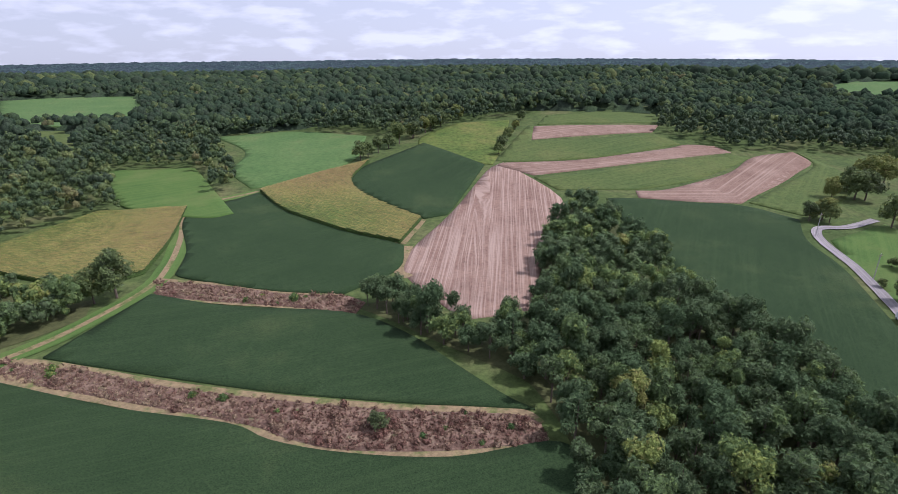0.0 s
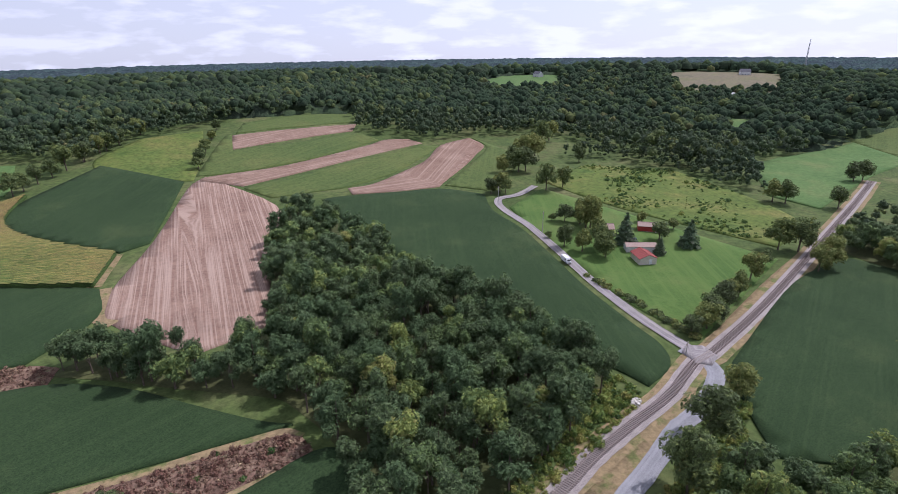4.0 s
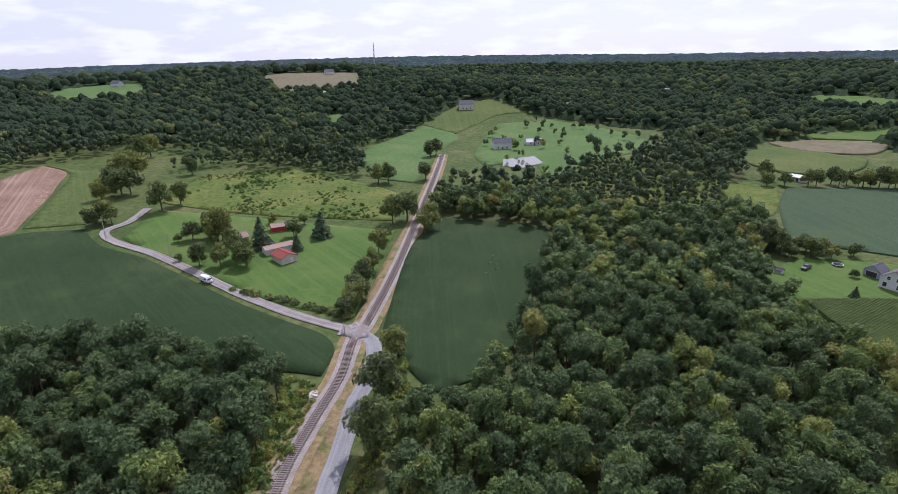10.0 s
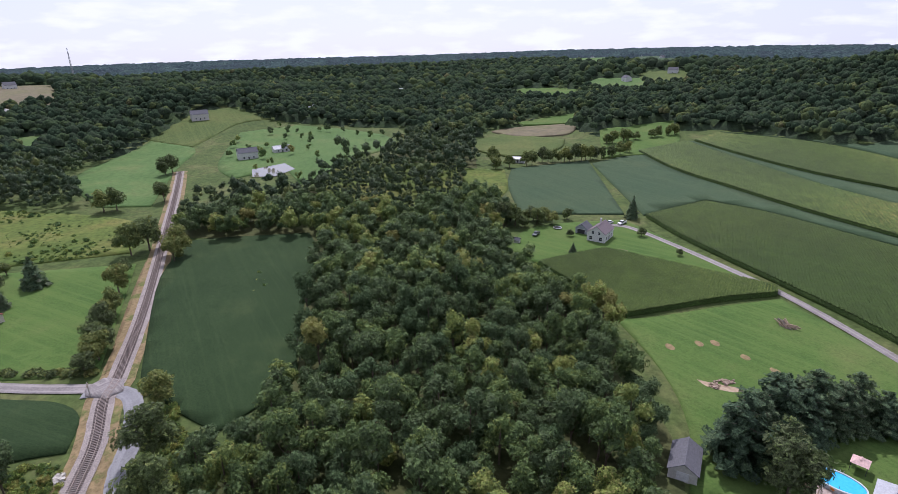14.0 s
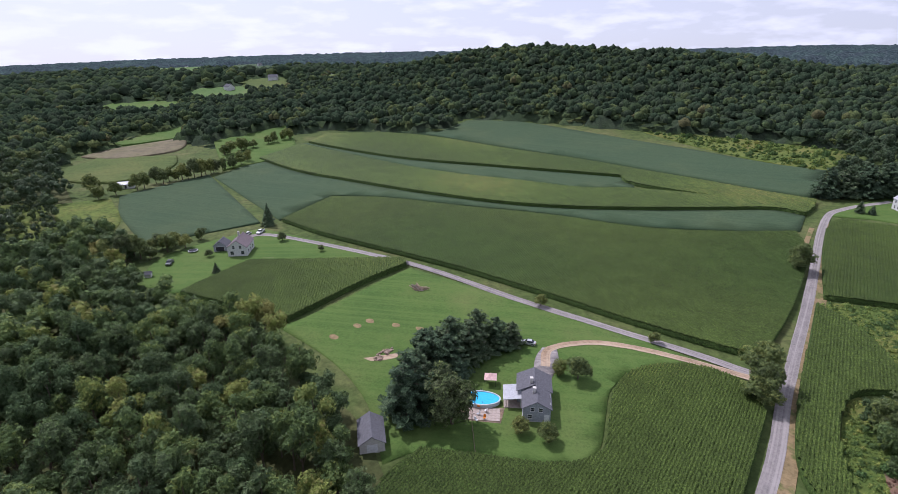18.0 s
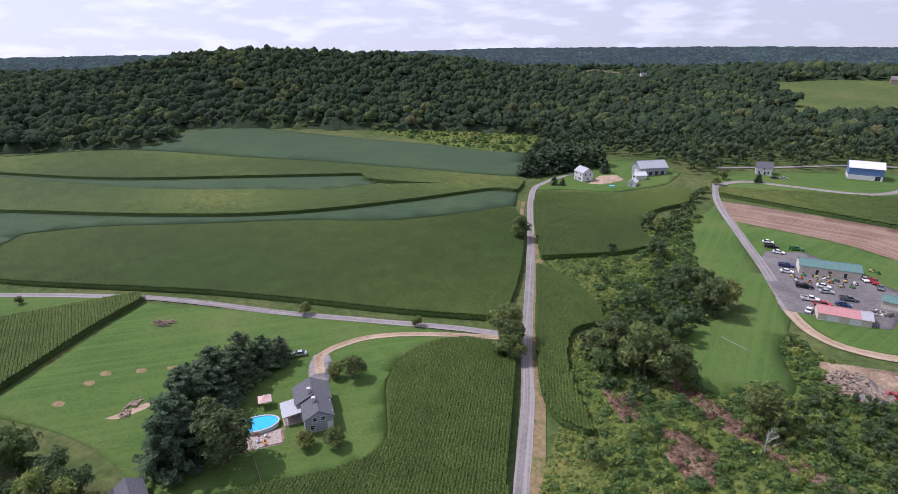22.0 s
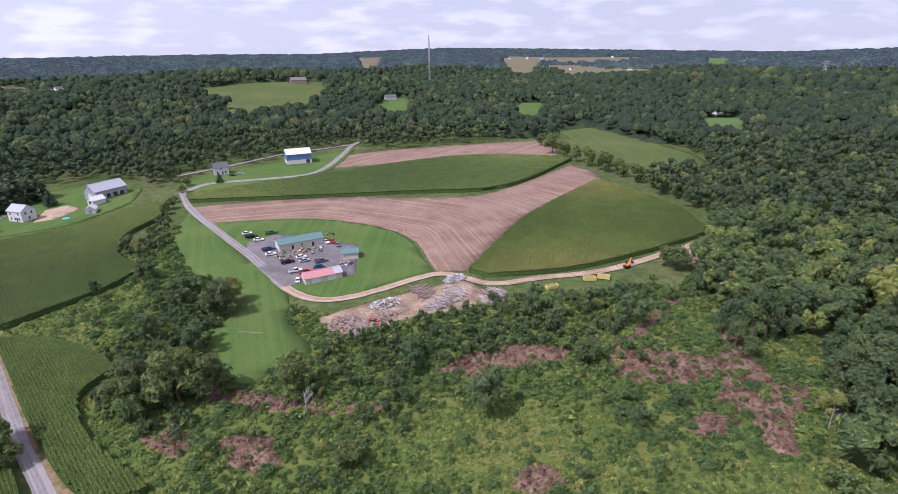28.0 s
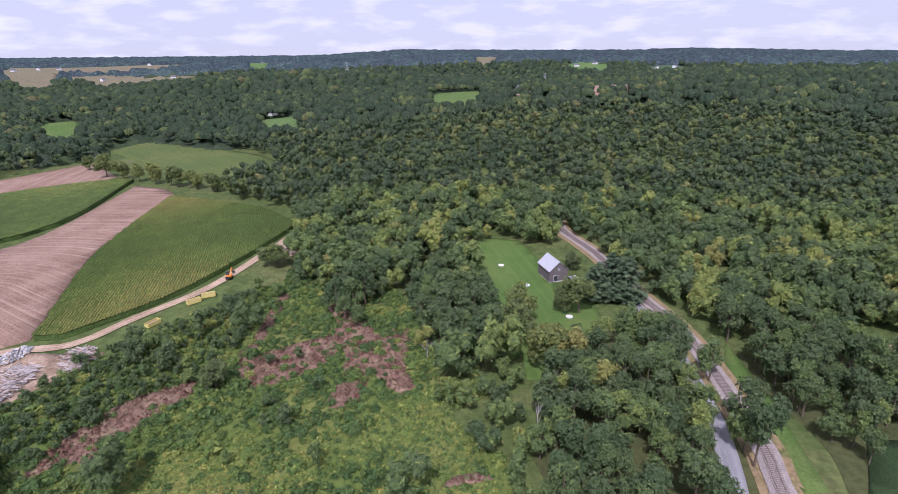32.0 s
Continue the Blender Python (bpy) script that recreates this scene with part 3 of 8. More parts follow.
PLAN["cornfarR"] = [(-108, -164), (-169, -203), (-252, -237), (-245, -178), (-228, -147), (-215, -139), (-149, -142), (-111, -156)]
PLAN["greenfar"] = [(-362, -397), (-415, -403), (-375, -256), (-315, -212), (-305, -264)]
PLAN["lawnyard"] = [(-34, -284), (-78, -262), (-105, -221), (-97, -173), (-55, -171), (-45, -191), (-42, -224), (-36, -258)]
PLAN["yard"] = [(-42, -247), (-57, -250), (-83, -216), (-70, -187), (-43, -191), (-38, -225)]
PLAN["track"] = [(-27, -350), (-27, -312), (-35, -258), (-40, -224), (-43, -191), (-52, -167), (-72, -169), (-98, -169), (-109, -151), (-127, -145), (-155, -136), (-194, -135), (-212, -135)]
PLAN["debris"] = [(-45, -160), (-62, -161), (-102, -160), (-105, -145), (-108, -137), (-70, -143), (-48, -142)]
PLAN["wood_front"] = [(-44, 161), (-27, 150), (-7, 135), (11, 122), (16, 114), (21, 97), (18, 83), (18, 68), (36, 56), (50, 68), (70, 77), (88, 86), (95, 94), (92, 99), (91, 117), (87, 137), (72, 173), (65, 235), (51, 277), (30, 226), (12, 150), (1, 141), (-12, 154), (-27, 166), (-41, 160)]
PLAN["wood_mid"] = [(80, 47), (93, 49), (106, 41), (126, 38), (168, 47), (232, 56), (239, 116), (276, 130), (298, 122), (310, 76), (407, 27), (592, 15), (540, -36), (336, -31), (274, -37), (229, -35), (200, -28), (178, -40), (144, -54), (121, -50), (100, -53), (82, -49), (64, -36), (55, 22), (63, 40)]
PLAN["scrub1"] = [(32, -192), (7, -253), (-21, -294), (-28, -206), (-16, -166), (-11, -132), (-25, -125), (-81, -143), (-56, -84), (12, -66), (8, -112), (17, -136), (10, -168)]
PLAN["scrub2"] = [(-43, -172), (-65, -143), (-113, -132), (-166, -112), (-196, -117), (-171, -94), (-119, -70), (-95, -32), (-74, -26), (1, -90), (15, -139), (-11, -164)]
PLAN["wood_south"] = [(-236, -145), (-199, -130), (-177, -115), (-137, -70), (-172, -67), (-133, -44), (-125, -24), (-155, -27), (-188, -42), (-220, -51), (-270, -52), (-273, -103)]
PLAN["open"] = [(-205, 189), (-189, 243), (-149, 259), (-133, 284), (-156, 325), (-217, 437), (-163, 462), (-91, 428), (-44, 409), (-20, 455), (23, 464), (54, 490), (154, 490), (129, 409), (173, 368), (209, 374), (277, 371), (294, 290), (300, 269), (294, 191), (359, 228), (496, 252), (370, 241), (494, 250), (598, 244), (593, 166), (586, 116), (569, 30), (433, -22), (402, -33), (523, -50), (554, -132), (480, -149), (450, -206), (487, -224), (467, -264), (374, -309), (407, -367), (327, -411), (254, -445), (106, -475), (84, -342), (57, -406), (15, -410), (-16, -364), (-31, -381), (-166, -432), (-172, -432), (-165, -397), (-330, -376), (-362, -397), (-424, -413), (-374, -412), (-408, -409), (-379, -259), (-334, -225), (-260, -212), (-241, -146), (-220, -50), (-220, -17), (-245, -13), (-195, 15), (-156, 41), (-119, 50), (-101, 54), (-84, 57)]
PLAN["wood_left"] = [(-147, 119), (-133, 134), (-126, 147), (-131, 159), (-141, 157), (-165, 162), (-186, 162)]
PLAN["lawn_farm"] = [(147, 223), (181, 242), (194, 190), (208, 120), (130, 92), (128, 119), (134, 158), (140, 192)]
PLAN["lawn_pool"] = [(162, -118), (106, -131), (70, -137), (46, -139), (56, -131), (63, -121), (63, -109), (58, -99), (52, -88), (52, -81), (56, -75), (63, -69), (72, -62), (78, -57), (80, -49), (100, -58), (123, -61), (154, -58), (152, -67), (158, -95)]
PLAN["lawn_stone"] = [(219, -32), (244, -50), (250, -94), (170, -122), (212, -73), (198, -42)]
PLAN["lawn_barn"] = [(-215, -51), (-228, -45), (-227, -31), (-209, -21), (-190, -14), (-178, -4), (-170, 3), (-153, 4), (-141, -8), (-126, -9), (-124, -14), (-137, -17), (-132, -20), (-146, -26), (-159, -31), (-183, -42)]
PLAN["grass_rail"] = [(-156, 40), (-134, 45), (-100, 49), (-98, 44), (-121, 39), (-143, 38)]
PLAN["soy_west"] = [(-170, 70), (-154, 83), (-141, 93), (-134, 84), (-157, 72)]
PLAN["lane_west"] = [(-177, 63), (-171, 72), (-163, 86), (-155, 100)]
PLAN["brown1"] = [(-150, -86), (-161, -80), (-150, -72), (-137, -63), (-143, -52), (-134, -49), (-128, -50), (-114, -42), (-110, -44), (-113, -50), (-119, -57), (-106, -53), (-100, -58), (-103, -62), (-114, -63), (-126, -68), (-131, -74), (-142, -78)]
PLAN["brown2"] = [(-62, -113), (-75, -115), (-91, -112), (-105, -101), (-106, -93), (-92, -99), (-78, -102), (-69, -96), (-70, -106)]
PLAN["brown3"] = [(-112, -96), (-120, -90), (-134, -76), (-124, -69), (-116, -72), (-104, -81), (-103, -88)]
PLAN["brown4"] = [(-8, -138), (-22, -126), (-38, -112), (-47, -104), (-36, -107), (-24, -116), (-9, -128)]
PLAN["brown5"] = [(-9, -113), (-18, -110), (-17, -99), (-12, -99), (-6, -107)]
PLAN["brown6"] = [(-55, -68), (-60, -71), (-65, -70), (-67, -66), (-64, -62), (-58, -64)]
PLAN["lawn_blue"] = [(-29, -364), (-50, -382), (-100, -395), (-161, -410), (-131, -366), (-103, -345), (-34, -345)]
PLAN["lane_blue"] = [(-27, -347), (-43, -359), (-66, -355), (-100, -349), (-121, -363), (-147, -398), (-172, -432), (-218, -457)]
PLAN["lane_blue2"] = [(-29, -389), (-66, -401), (-106, -418), (-141, -423), (-171, -429)]
PLAN["tan_rail"] = [(129, 90), (157, 100), (193, 112), (241, 126), (242, 122), (200, 108), (168, 99), (138, 89)]
PLAN["weeds_rail"] = [(122, 77), (122, 69), (107, 61), (101, 52), (87, 50), (79, 51), (68, 49), (66, 52), (87, 59)]
PLAN["verge"] = [(64, 56), (80, 62), (97, 68), (111, 77), (98, 73), (78, 67), (61, 62)]
PLAN["f0"] = [(-582, 642), (-440, 691), (-321, 511), (-348, 469), (-430, 472)]
PLAN["f1"] = [(-390, 435), (-351, 447), (-270, 346)]
PLAN["f2"] = [(-234, 323), (-183, 332), (-121, 248), (-135, 241), (-184, 256)]
PLAN["f6"] = [(513, 378), (521, 358), (405, 287)]
PLAN["f11"] = [(563, -91), (591, -134), (607, -173), (590, -182), (546, -146), (544, -116), (545, -95)]
PLAN["f12"] = [(517, -59), (534, -85), (538, -136), (519, -140), (489, -125), (482, -105), (485, -78), (504, -64)]
PLAN["f13"] = [(464, -39), (500, -68), (478, -97), (464, -116), (433, -106), (407, -85), (399, -57), (422, -38)]
PLAN["f14"] = [(504, -158), (521, -236), (417, -192), (391, -126)]
PLAN["f18"] = [(-85, -667), (-127, -742), (-102, -884), (-213, -913), (-330, -905), (-282, -820), (-211, -683), (-108, -629)]
PLAN["f24"] = [(-572, -392), (-595, -352), (-459, -272), (-443, -298)]
PLAN["village"] = [(347, 127), (385, 150), (459, 168), (526, 178), (572, 135), (560, 90), (520, 45), (470, 30), (430, 38), (398, 55), (365, 65), (330, 66), (330, 80), (374, 100)]
PLAN["young"] = [(-173, -64), (-214, -61), (-188, -42), (-154, -29), (-128, -23), (-118, -12), (-87, -2), (-79, -10), (-102, -27), (-111, -38)]
PLAN["wood_west"] = [(-162, 50), (-162, 65), (-153, 70), (-139, 77), (-126, 86), (-103, 83), (-86, 66), (-95, 52), (-111, 53), (-122, 50), (-134, 45), (-150, 43)]
PLAN["wood_rail"] = [(-133, -3), (-147, 3), (-155, 13), (-167, 26), (-154, 32), (-130, 39), (-115, 39), (-96, 36), (-77, 31), (-70, 1), (-86, -4), (-97, -9), (-116, -7)]
PLAN["cornnear"] = [(32, -125), (37, -133), (45, -135), (54, -132), (62, -121), (62, -109), (57, -99), (51, -88), (51, -81), (55, -75), (62, -69), (71, -62), (77, -57), (76, -50), (74, -43), (55, -34), (18, -68), (24, -92), (29, -114)]
PLAN["vine"] = [(-38, -99), (-54, -99), (-75, -89), (-88, -74), (-77, -64), (-96, -56), (-110, -41), (-128, -28), (-115, -23), (-33, -82)]
PLAN["vine2"] = [(-107, -45), (-109, -37), (-102, -27), (-95, -16), (-85, -8), (-73, -3), (-62, -8), (-60, -37), (-94, -47)]

PLAN["cornR2"] = [(44, -199), (30, -190), (18, -175), (12, -160), (19, -154), (21, -146), (18, -129), (9, -108), (10, -105), (17, -108), (23, -118), (30, -141), (36, -166)]
PLAN["lawnwest"] = [(-28, -317), (-15, -275), (-13, -262), (-15, -232), (-17, -212), (-24, -202), (-29, -192), (-22, -178), (-14, -169), (-10, -160), (-12, -150), (-14, -139), (-18, -132), (-27, -138), (-35, -138), (-38, -144), (-37, -162), (-41, -178), (-43, -191), (-40, -215), (-36, -249), (-30, -302)]
PLAN["brown7"] = [(-112, -96), (-131, -100), (-151, -106), (-156, -107), (-154, -103), (-130, -96), (-116, -93)]
PLAN["brown8"] = [(-82, -26), (-86, -24), (-89, -18), (-87, -16)]
PLAN["brown9"] = [(9, -126), (0, -124), (-3, -117), (2, -113), (6, -119)]
PLAN["brown10"] = [(-6, -114), (-12, -115), (-17, -107), (-17, -102), (-11, -102), (-8, -108)]
PLAN["dark"] = [(-42, -139), (-61, -147), (-82, -141), (-109, -137), (-123, -126), (-148, -120), (-156, -111), (-125, -100), (-109, -98), (-98, -106), (-85, -112), (-61, -111), (-51, -106), (-57, -99), (-42, -94), (-35, -104), (-38, -112), (-28, -122), (-34, -134)]
PLAN["dark2"] = [(9, -268), (-7, -280), (-16, -313), (-12, -264), (0, -244), (-3, -218), (-16, -209), (-23, -195), (-25, -181), (-15, -170), (-8, -156), (-10, -143), (-6, -130), (1, -120), (11, -130), (18, -144), (14, -174), (2, -187), (1, -210)]
PLAN["glade"] = [(363, 73), (388, 54), (382, 14), (377, -18), (290, -18), (266, -1), (264, 18), (270, 41), (295, 62)]
PLAN["wood_edge"] = [(238, 296), (252, 288), (280, 270), (273, 241), (278, 212), (282, 184), (306, 190), (304, 216), (308, 246), (304, 280), (270, 305), (246, 310)]
PLAN["glade2"] = [(363, -23), (359, -50), (321, -47), (298, -41), (278, -24), (323, -20)]
PLAN["shed_yard"] = [(96, -60), (80, -57), (76, -44), (86, -45), (94, -50)]
PLAN["scrub3"] = [(-160, -97), (-175, -76), (-150, -48), (-112, -34), (-92, -42), (-98, -75), (-125, -97)]
PLAN["weedR"] = [(44, -205), (16, -222), (-1, -230), (2, -205), (14, -198), (9, -177), (11, -158), (18, -176), (30, -191), (44, -200)]
PLAN["weedR2"] = [(20, -152), (21, -146), (17, -128), (8, -108), (16, -106), (16, -72), (8, -80), (0, -104), (-2, -125), (8, -150)]
PLAN["lawn_barns"] = [(72, -309), (71, -330), (62, -360), (46, -391), (20, -397), (-8, -371), (0, -343), (16, -328), (28, -319), (40, -318), (57, -316)]
FAR_FIELDS = []
FAR_FIELDS += [("stubble", [(143, 1566), (132, 1100), (160, 1073), (188, 1055), (239, 1156), (323, 1561), (293, 1642), (249, 1669), (205, 1709)])]
FAR_FIELDS += [("pasture", [(469, 799), (430, 675), (459, 669), (485, 661), (533, 683), (615, 791), (600, 824), (572, 840), (541, 854)])]
FAR_FIELDS += [("stubble", [(738, 673), (634, 534), (649, 502), (660, 469), (716, 464), (891, 576), (865, 612), (836, 646), (817, 686)])]
FAR_FIELDS += [("lawn", [(921, -125), (799, -135), (784, -159), (767, -181), (776, -209), (872, -235), (906, -213), (927, -187), (952, -160)])]
FAR_FIELDS += [("pasture", [(923, -257), (823, -252), (804, -268), (784, -283), (789, -306), (880, -340), (910, -327), (927, -308), (946, -289)])]
FAR_FIELDS += [("grasscrop", [(925, -347), (825, -328), (809, -340), (792, -350), (803, -373), (904, -418), (930, -410), (942, -394), (955, -379)])]
FAR_FIELDS += [("grasscrop", [(1066, -582), (772, -427), (764, -429), (757, -431), (834, -481), (1132, -654), (1187, -676), (1199, -673), (1210, -670)])]
FAR_FIELDS += [("pasture", [(2495, -561), (1833, -454), (1816, -492), (1799, -528), (1969, -623), (2632, -833), (2756, -809), (2783, -753), (2808, -696)])]
FAR_FIELDS += [("soypale", [(2323, -830), (1713, -647), (1702, -678), (1691, -708), (1731, -760), (1912, -838), (1991, -832), (2608, -1039), (2626, -992)])]
FAR_FIELDS += [("stubble", [(362, -1873), (203, -1438), (128, -1354), (50, -980), (9, -977), (12, -1326), (77, -1530), (188, -1920), (283, -1956)])]
FAR_FIELDS += [("stubble", [(-1025, -2528), (-782, -1867), (-801, -1854), (-820, -1840), (-928, -2021), (-1240, -2699), (-1255, -2815), (-1226, -2835), (-1196, -2855)])]
FAR_FIELDS += [("lawn", [(-296, -669), (-249, -536), (-261, -540), (-272, -543), (-305, -589), (-378, -734), (-373, -752), (-358, -748), (-343, -745)])]
FAR_FIELDS += [("stubble", [(-1485, -1991), (-1374, -1610), (-1479, -1520), (-1570, -1421), (-1833, -1463), (-2188, -1747), (-1785, -1618), (-1664, -1712), (-1551, -1818)])]
FAR_FIELDS += [("pasture", [(-2235, -1566), (-1673, -1145), (-1682, -1125), (-1692, -1106), (-1882, -1201), (-2513, -1604), (-2588, -1691), (-2573, -1721), (-2559, -1752)])]
FAR_FIELDS += [("lawn", [(-445, -575), (-359, -451), (-366, -446), (-374, -442), (-411, -473), (-516, -594), (-522, -618), (-513, -625), (-504, -632)])]
FAR_FIELDS += [("stubble", [(-1355, -1826), (-1148, -1506), (-1167, -1482), (-1184, -1457), (-1269, -1510), (-1506, -1786), (-1524, -1866), (-1509, -1907), (-1493, -1946)])]
FAR_FIELDS += [("stubble", [(-1356, -1578), (-1271, -1346), (-1311, -1254), (-1331, -1142), (-1387, -1059), (-1549, -1181), (-1525, -1305), (-1477, -1409), (-1435, -1515)])]
FAR_FIELDS += [("soilsoft", [(-905, -172), (-633, -110), (-619, -96), (-609, -84), (-673, -81), (-925, -112), (-973, -135), (-988, -154), (-1009, -175)])]
FAR_FIELDS += [("soilsoft", [(-834, -76), (-589, -34), (-580, -14), (-574, 6), (-638, 27), (-879, 37), (-921, 9), (-930, -22), (-943, -54)])]
FAR_FIELDS += [("lawn", [(-708, -229), (-516, -152), (-525, -140), (-534, -128), (-611, -130), (-842, -180), (-860, -207), (-845, -226), (-831, -245)])]
FAR_FIELDS += [("stubble", [(-2559, -600), (-1907, -422), (-1911, -398), (-1916, -375), (-2123, -388), (-2836, -519), (-2932, -574), (-2926, -610), (-2919, -647)])]
FAR_FIELDS += [("pasture", [(-1944, -124), (-1811, -85), (-1813, -55), (-1815, -25), (-1862, 4), (-2021, 4), (-2037, -29), (-2030, -62), (-2023, -96)])]
FAR_FIELDS += [("soypale", [(-1936, 128), (-1804, 148), (-1798, 175), (-1790, 202), (-1823, 233), (-1963, 250), (-1986, 223), (-1992, 193), (-1998, 163)])]

make_ground()

# ---- fields ----
for k_, key, lab in (
    ("soy_front", "soy", "dark green soybean field on a gentle slope"), ("soy2", "soy", "dark green soybean field between two weedy strips"),
    ("soy3", "soy", "dark green soybean field beside a farm lane"), ("soy4", "soy", "small dark green soybean field beside the tilled soil"),
    ("soy5", "soy", "dark green soybean field between woods and road"), ("soy6", "soy", "dark green soybean field beside the railway"),
    ("soyL", "soypale", "pale green soybean field beside a hedgerow"), ("soymid", "soypale", "long pale green soybean strip between corn"),
    ("soyb2", "soypale", "narrow pale green soybean strip between corn"), ("soytop", "soypale", "green soybean field below the wooded ridge")):
    tagged(patch("soybean_field", PLAN[k_], key, 0.45, label=lab))
for k_, lab, rows in (
    ("soil1", "bare tilled field with pale straw rows", [(24, 120), (-5, 152), (3, 340)]), ("soil_s1", "narrow tilled strip on the hill", None), ("soil2", "curved tilled strip on the hill", [(6, 330), (60, 343), (170, 372)]),
    ("soil3", "tilled field at the woods' edge", [(84, 270), (135, 270), (210, 360)]), ("soilmain", "brown tilled field with curved furrows", [(-26, -278), (-78, -262), (-110, -216), (-98, -173)]), ("soiltop", "pale tilled strip below the tree line", None)):
    patch("tilled_field", PLAN[k_], "soil" if k_ == "soil1" else "soilsoft", 0.1, label=lab, rows=rows)
for k_, key, nm, lab in (
    ("strip1", "weeds", "weed_strip", "brown dry weed strip between soybean fields"), ("strip2", "weeds", "weed_strip", "narrow brown weed strip between soybeans"),
    ("meadow1", "meadow", "meadow", "pale green meadow on the hill"), ("pasture1", "pasture", "pasture", "bright green pasture with a fence line"),
    ("green1", "grasscrop", "hay_strip", "green hay strip below the woods"), ("green2", "grasscrop", "hay_strip", "green hay strip on the hill"),
    ("green3", "grasscrop", "hay_strip", "yellow green strip between tilled soil"), ("green4", "grasscrop", "hay_strip", "green hay field above the road"),
    ("meadow2", "meadow", "meadow", "yellow green overgrown meadow beside the farmstead"), ("bright1", "pasture", "pasture", "bright green pasture beside the railway"),
    ("hillcorn", "grasscrop", "hillside_field", "green field round the hilltop house"), ("meadow3", "meadow", "meadow", "rough meadow at the foot of the ridge"),
    ("greenfar", "grasscrop", "hay_strip", "green field behind a hedgerow"),
    ("lawnyard", "lawn", "lawn", "mown green lawn round the equipment yard"), ("lawnwest", "lawn", "lawn", "long mown lawn beside the gravel lane"),
    ("village", "pasture", "gardens", "bright green gardens round the village houses"), ("glade2", "meadow", "meadow", "yellow green meadow beside the pale soybeans")):
    patch(nm, PLAN[k_], key, 0.15, label=lab)


def corn(pts, way, pitch, seg, label, tall=2.3, yellow=0.0, seed=1):
    """Standing corn: a leafy ridge for every row, clipped to the outline. way: heading of the rows."""
    rng = np.random.RandomState(seed)
    line = np.array(smooth(pts))
    w = radians(way)
    d, nrm = np.array([math.sin(w), math.cos(w)]), np.array([math.cos(w), -math.sin(w)])
    u, v = line @ d, line @ nrm
    far = float(np.hypot(*line.mean(0)))
    V, F, T = [], [], []
    base = 0
    for o in np.arange(v.min() + pitch * 0.3, v.max(), pitch):
        cut = []
        for k in range(len(u)):
            a, b = k, (k + 1) % len(u)
            if (v[a] > o) != (v[b] > o):
                cut.append(u[a] + (o - v[a]) / (v[b] - v[a]) * (u[b] - u[a]))
        cut.sort()
        for s0, s1 in zip(cut[::2], cut[1::2]):
            m_ = max(2, int((s1 - s0) / seg) + 1)
            s = np.linspace(s0, s1, m_) + np.r_[0, (rng.rand(m_ - 2) - 0.5) * seg * 0.6, 0] + (rng.rand() - 0.5) * 0.5
            side = o + (rng.rand(m_) - 0.5) * pitch * 0.12
            x, y = s * d[0] + side * nrm[0], s * d[1] + side * nrm[1]
            z = height(x, y)
            top = tall * (0.95 + 0.12 * rng.rand(m_))
            lo = (0.985 if pitch >= 1.2 else 0.97 if pitch >= 0.85 else 0.92) * tall
            # second value is tint: tassel-pale row tops, shade between rows coloured in
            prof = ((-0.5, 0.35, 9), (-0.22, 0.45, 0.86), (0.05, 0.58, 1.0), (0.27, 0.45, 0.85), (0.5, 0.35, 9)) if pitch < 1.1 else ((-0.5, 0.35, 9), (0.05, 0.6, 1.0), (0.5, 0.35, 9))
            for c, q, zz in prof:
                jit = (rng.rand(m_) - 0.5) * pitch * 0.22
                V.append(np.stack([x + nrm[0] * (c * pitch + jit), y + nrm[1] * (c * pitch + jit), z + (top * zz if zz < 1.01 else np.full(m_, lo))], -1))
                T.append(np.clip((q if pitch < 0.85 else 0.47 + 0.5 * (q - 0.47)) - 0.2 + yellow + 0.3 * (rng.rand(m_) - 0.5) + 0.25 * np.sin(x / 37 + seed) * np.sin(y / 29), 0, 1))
            i = np.arange(m_ - 1)
            for c in range(len(prof) - 1):
                a = base + c * m_ + i
                F.append(np.stack([a, a + 1, a + m_ + 1, a + m_], -1))
            base += len(prof) * m_
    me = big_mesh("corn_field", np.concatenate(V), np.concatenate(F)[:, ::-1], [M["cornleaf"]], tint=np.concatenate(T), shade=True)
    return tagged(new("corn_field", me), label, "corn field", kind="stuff")


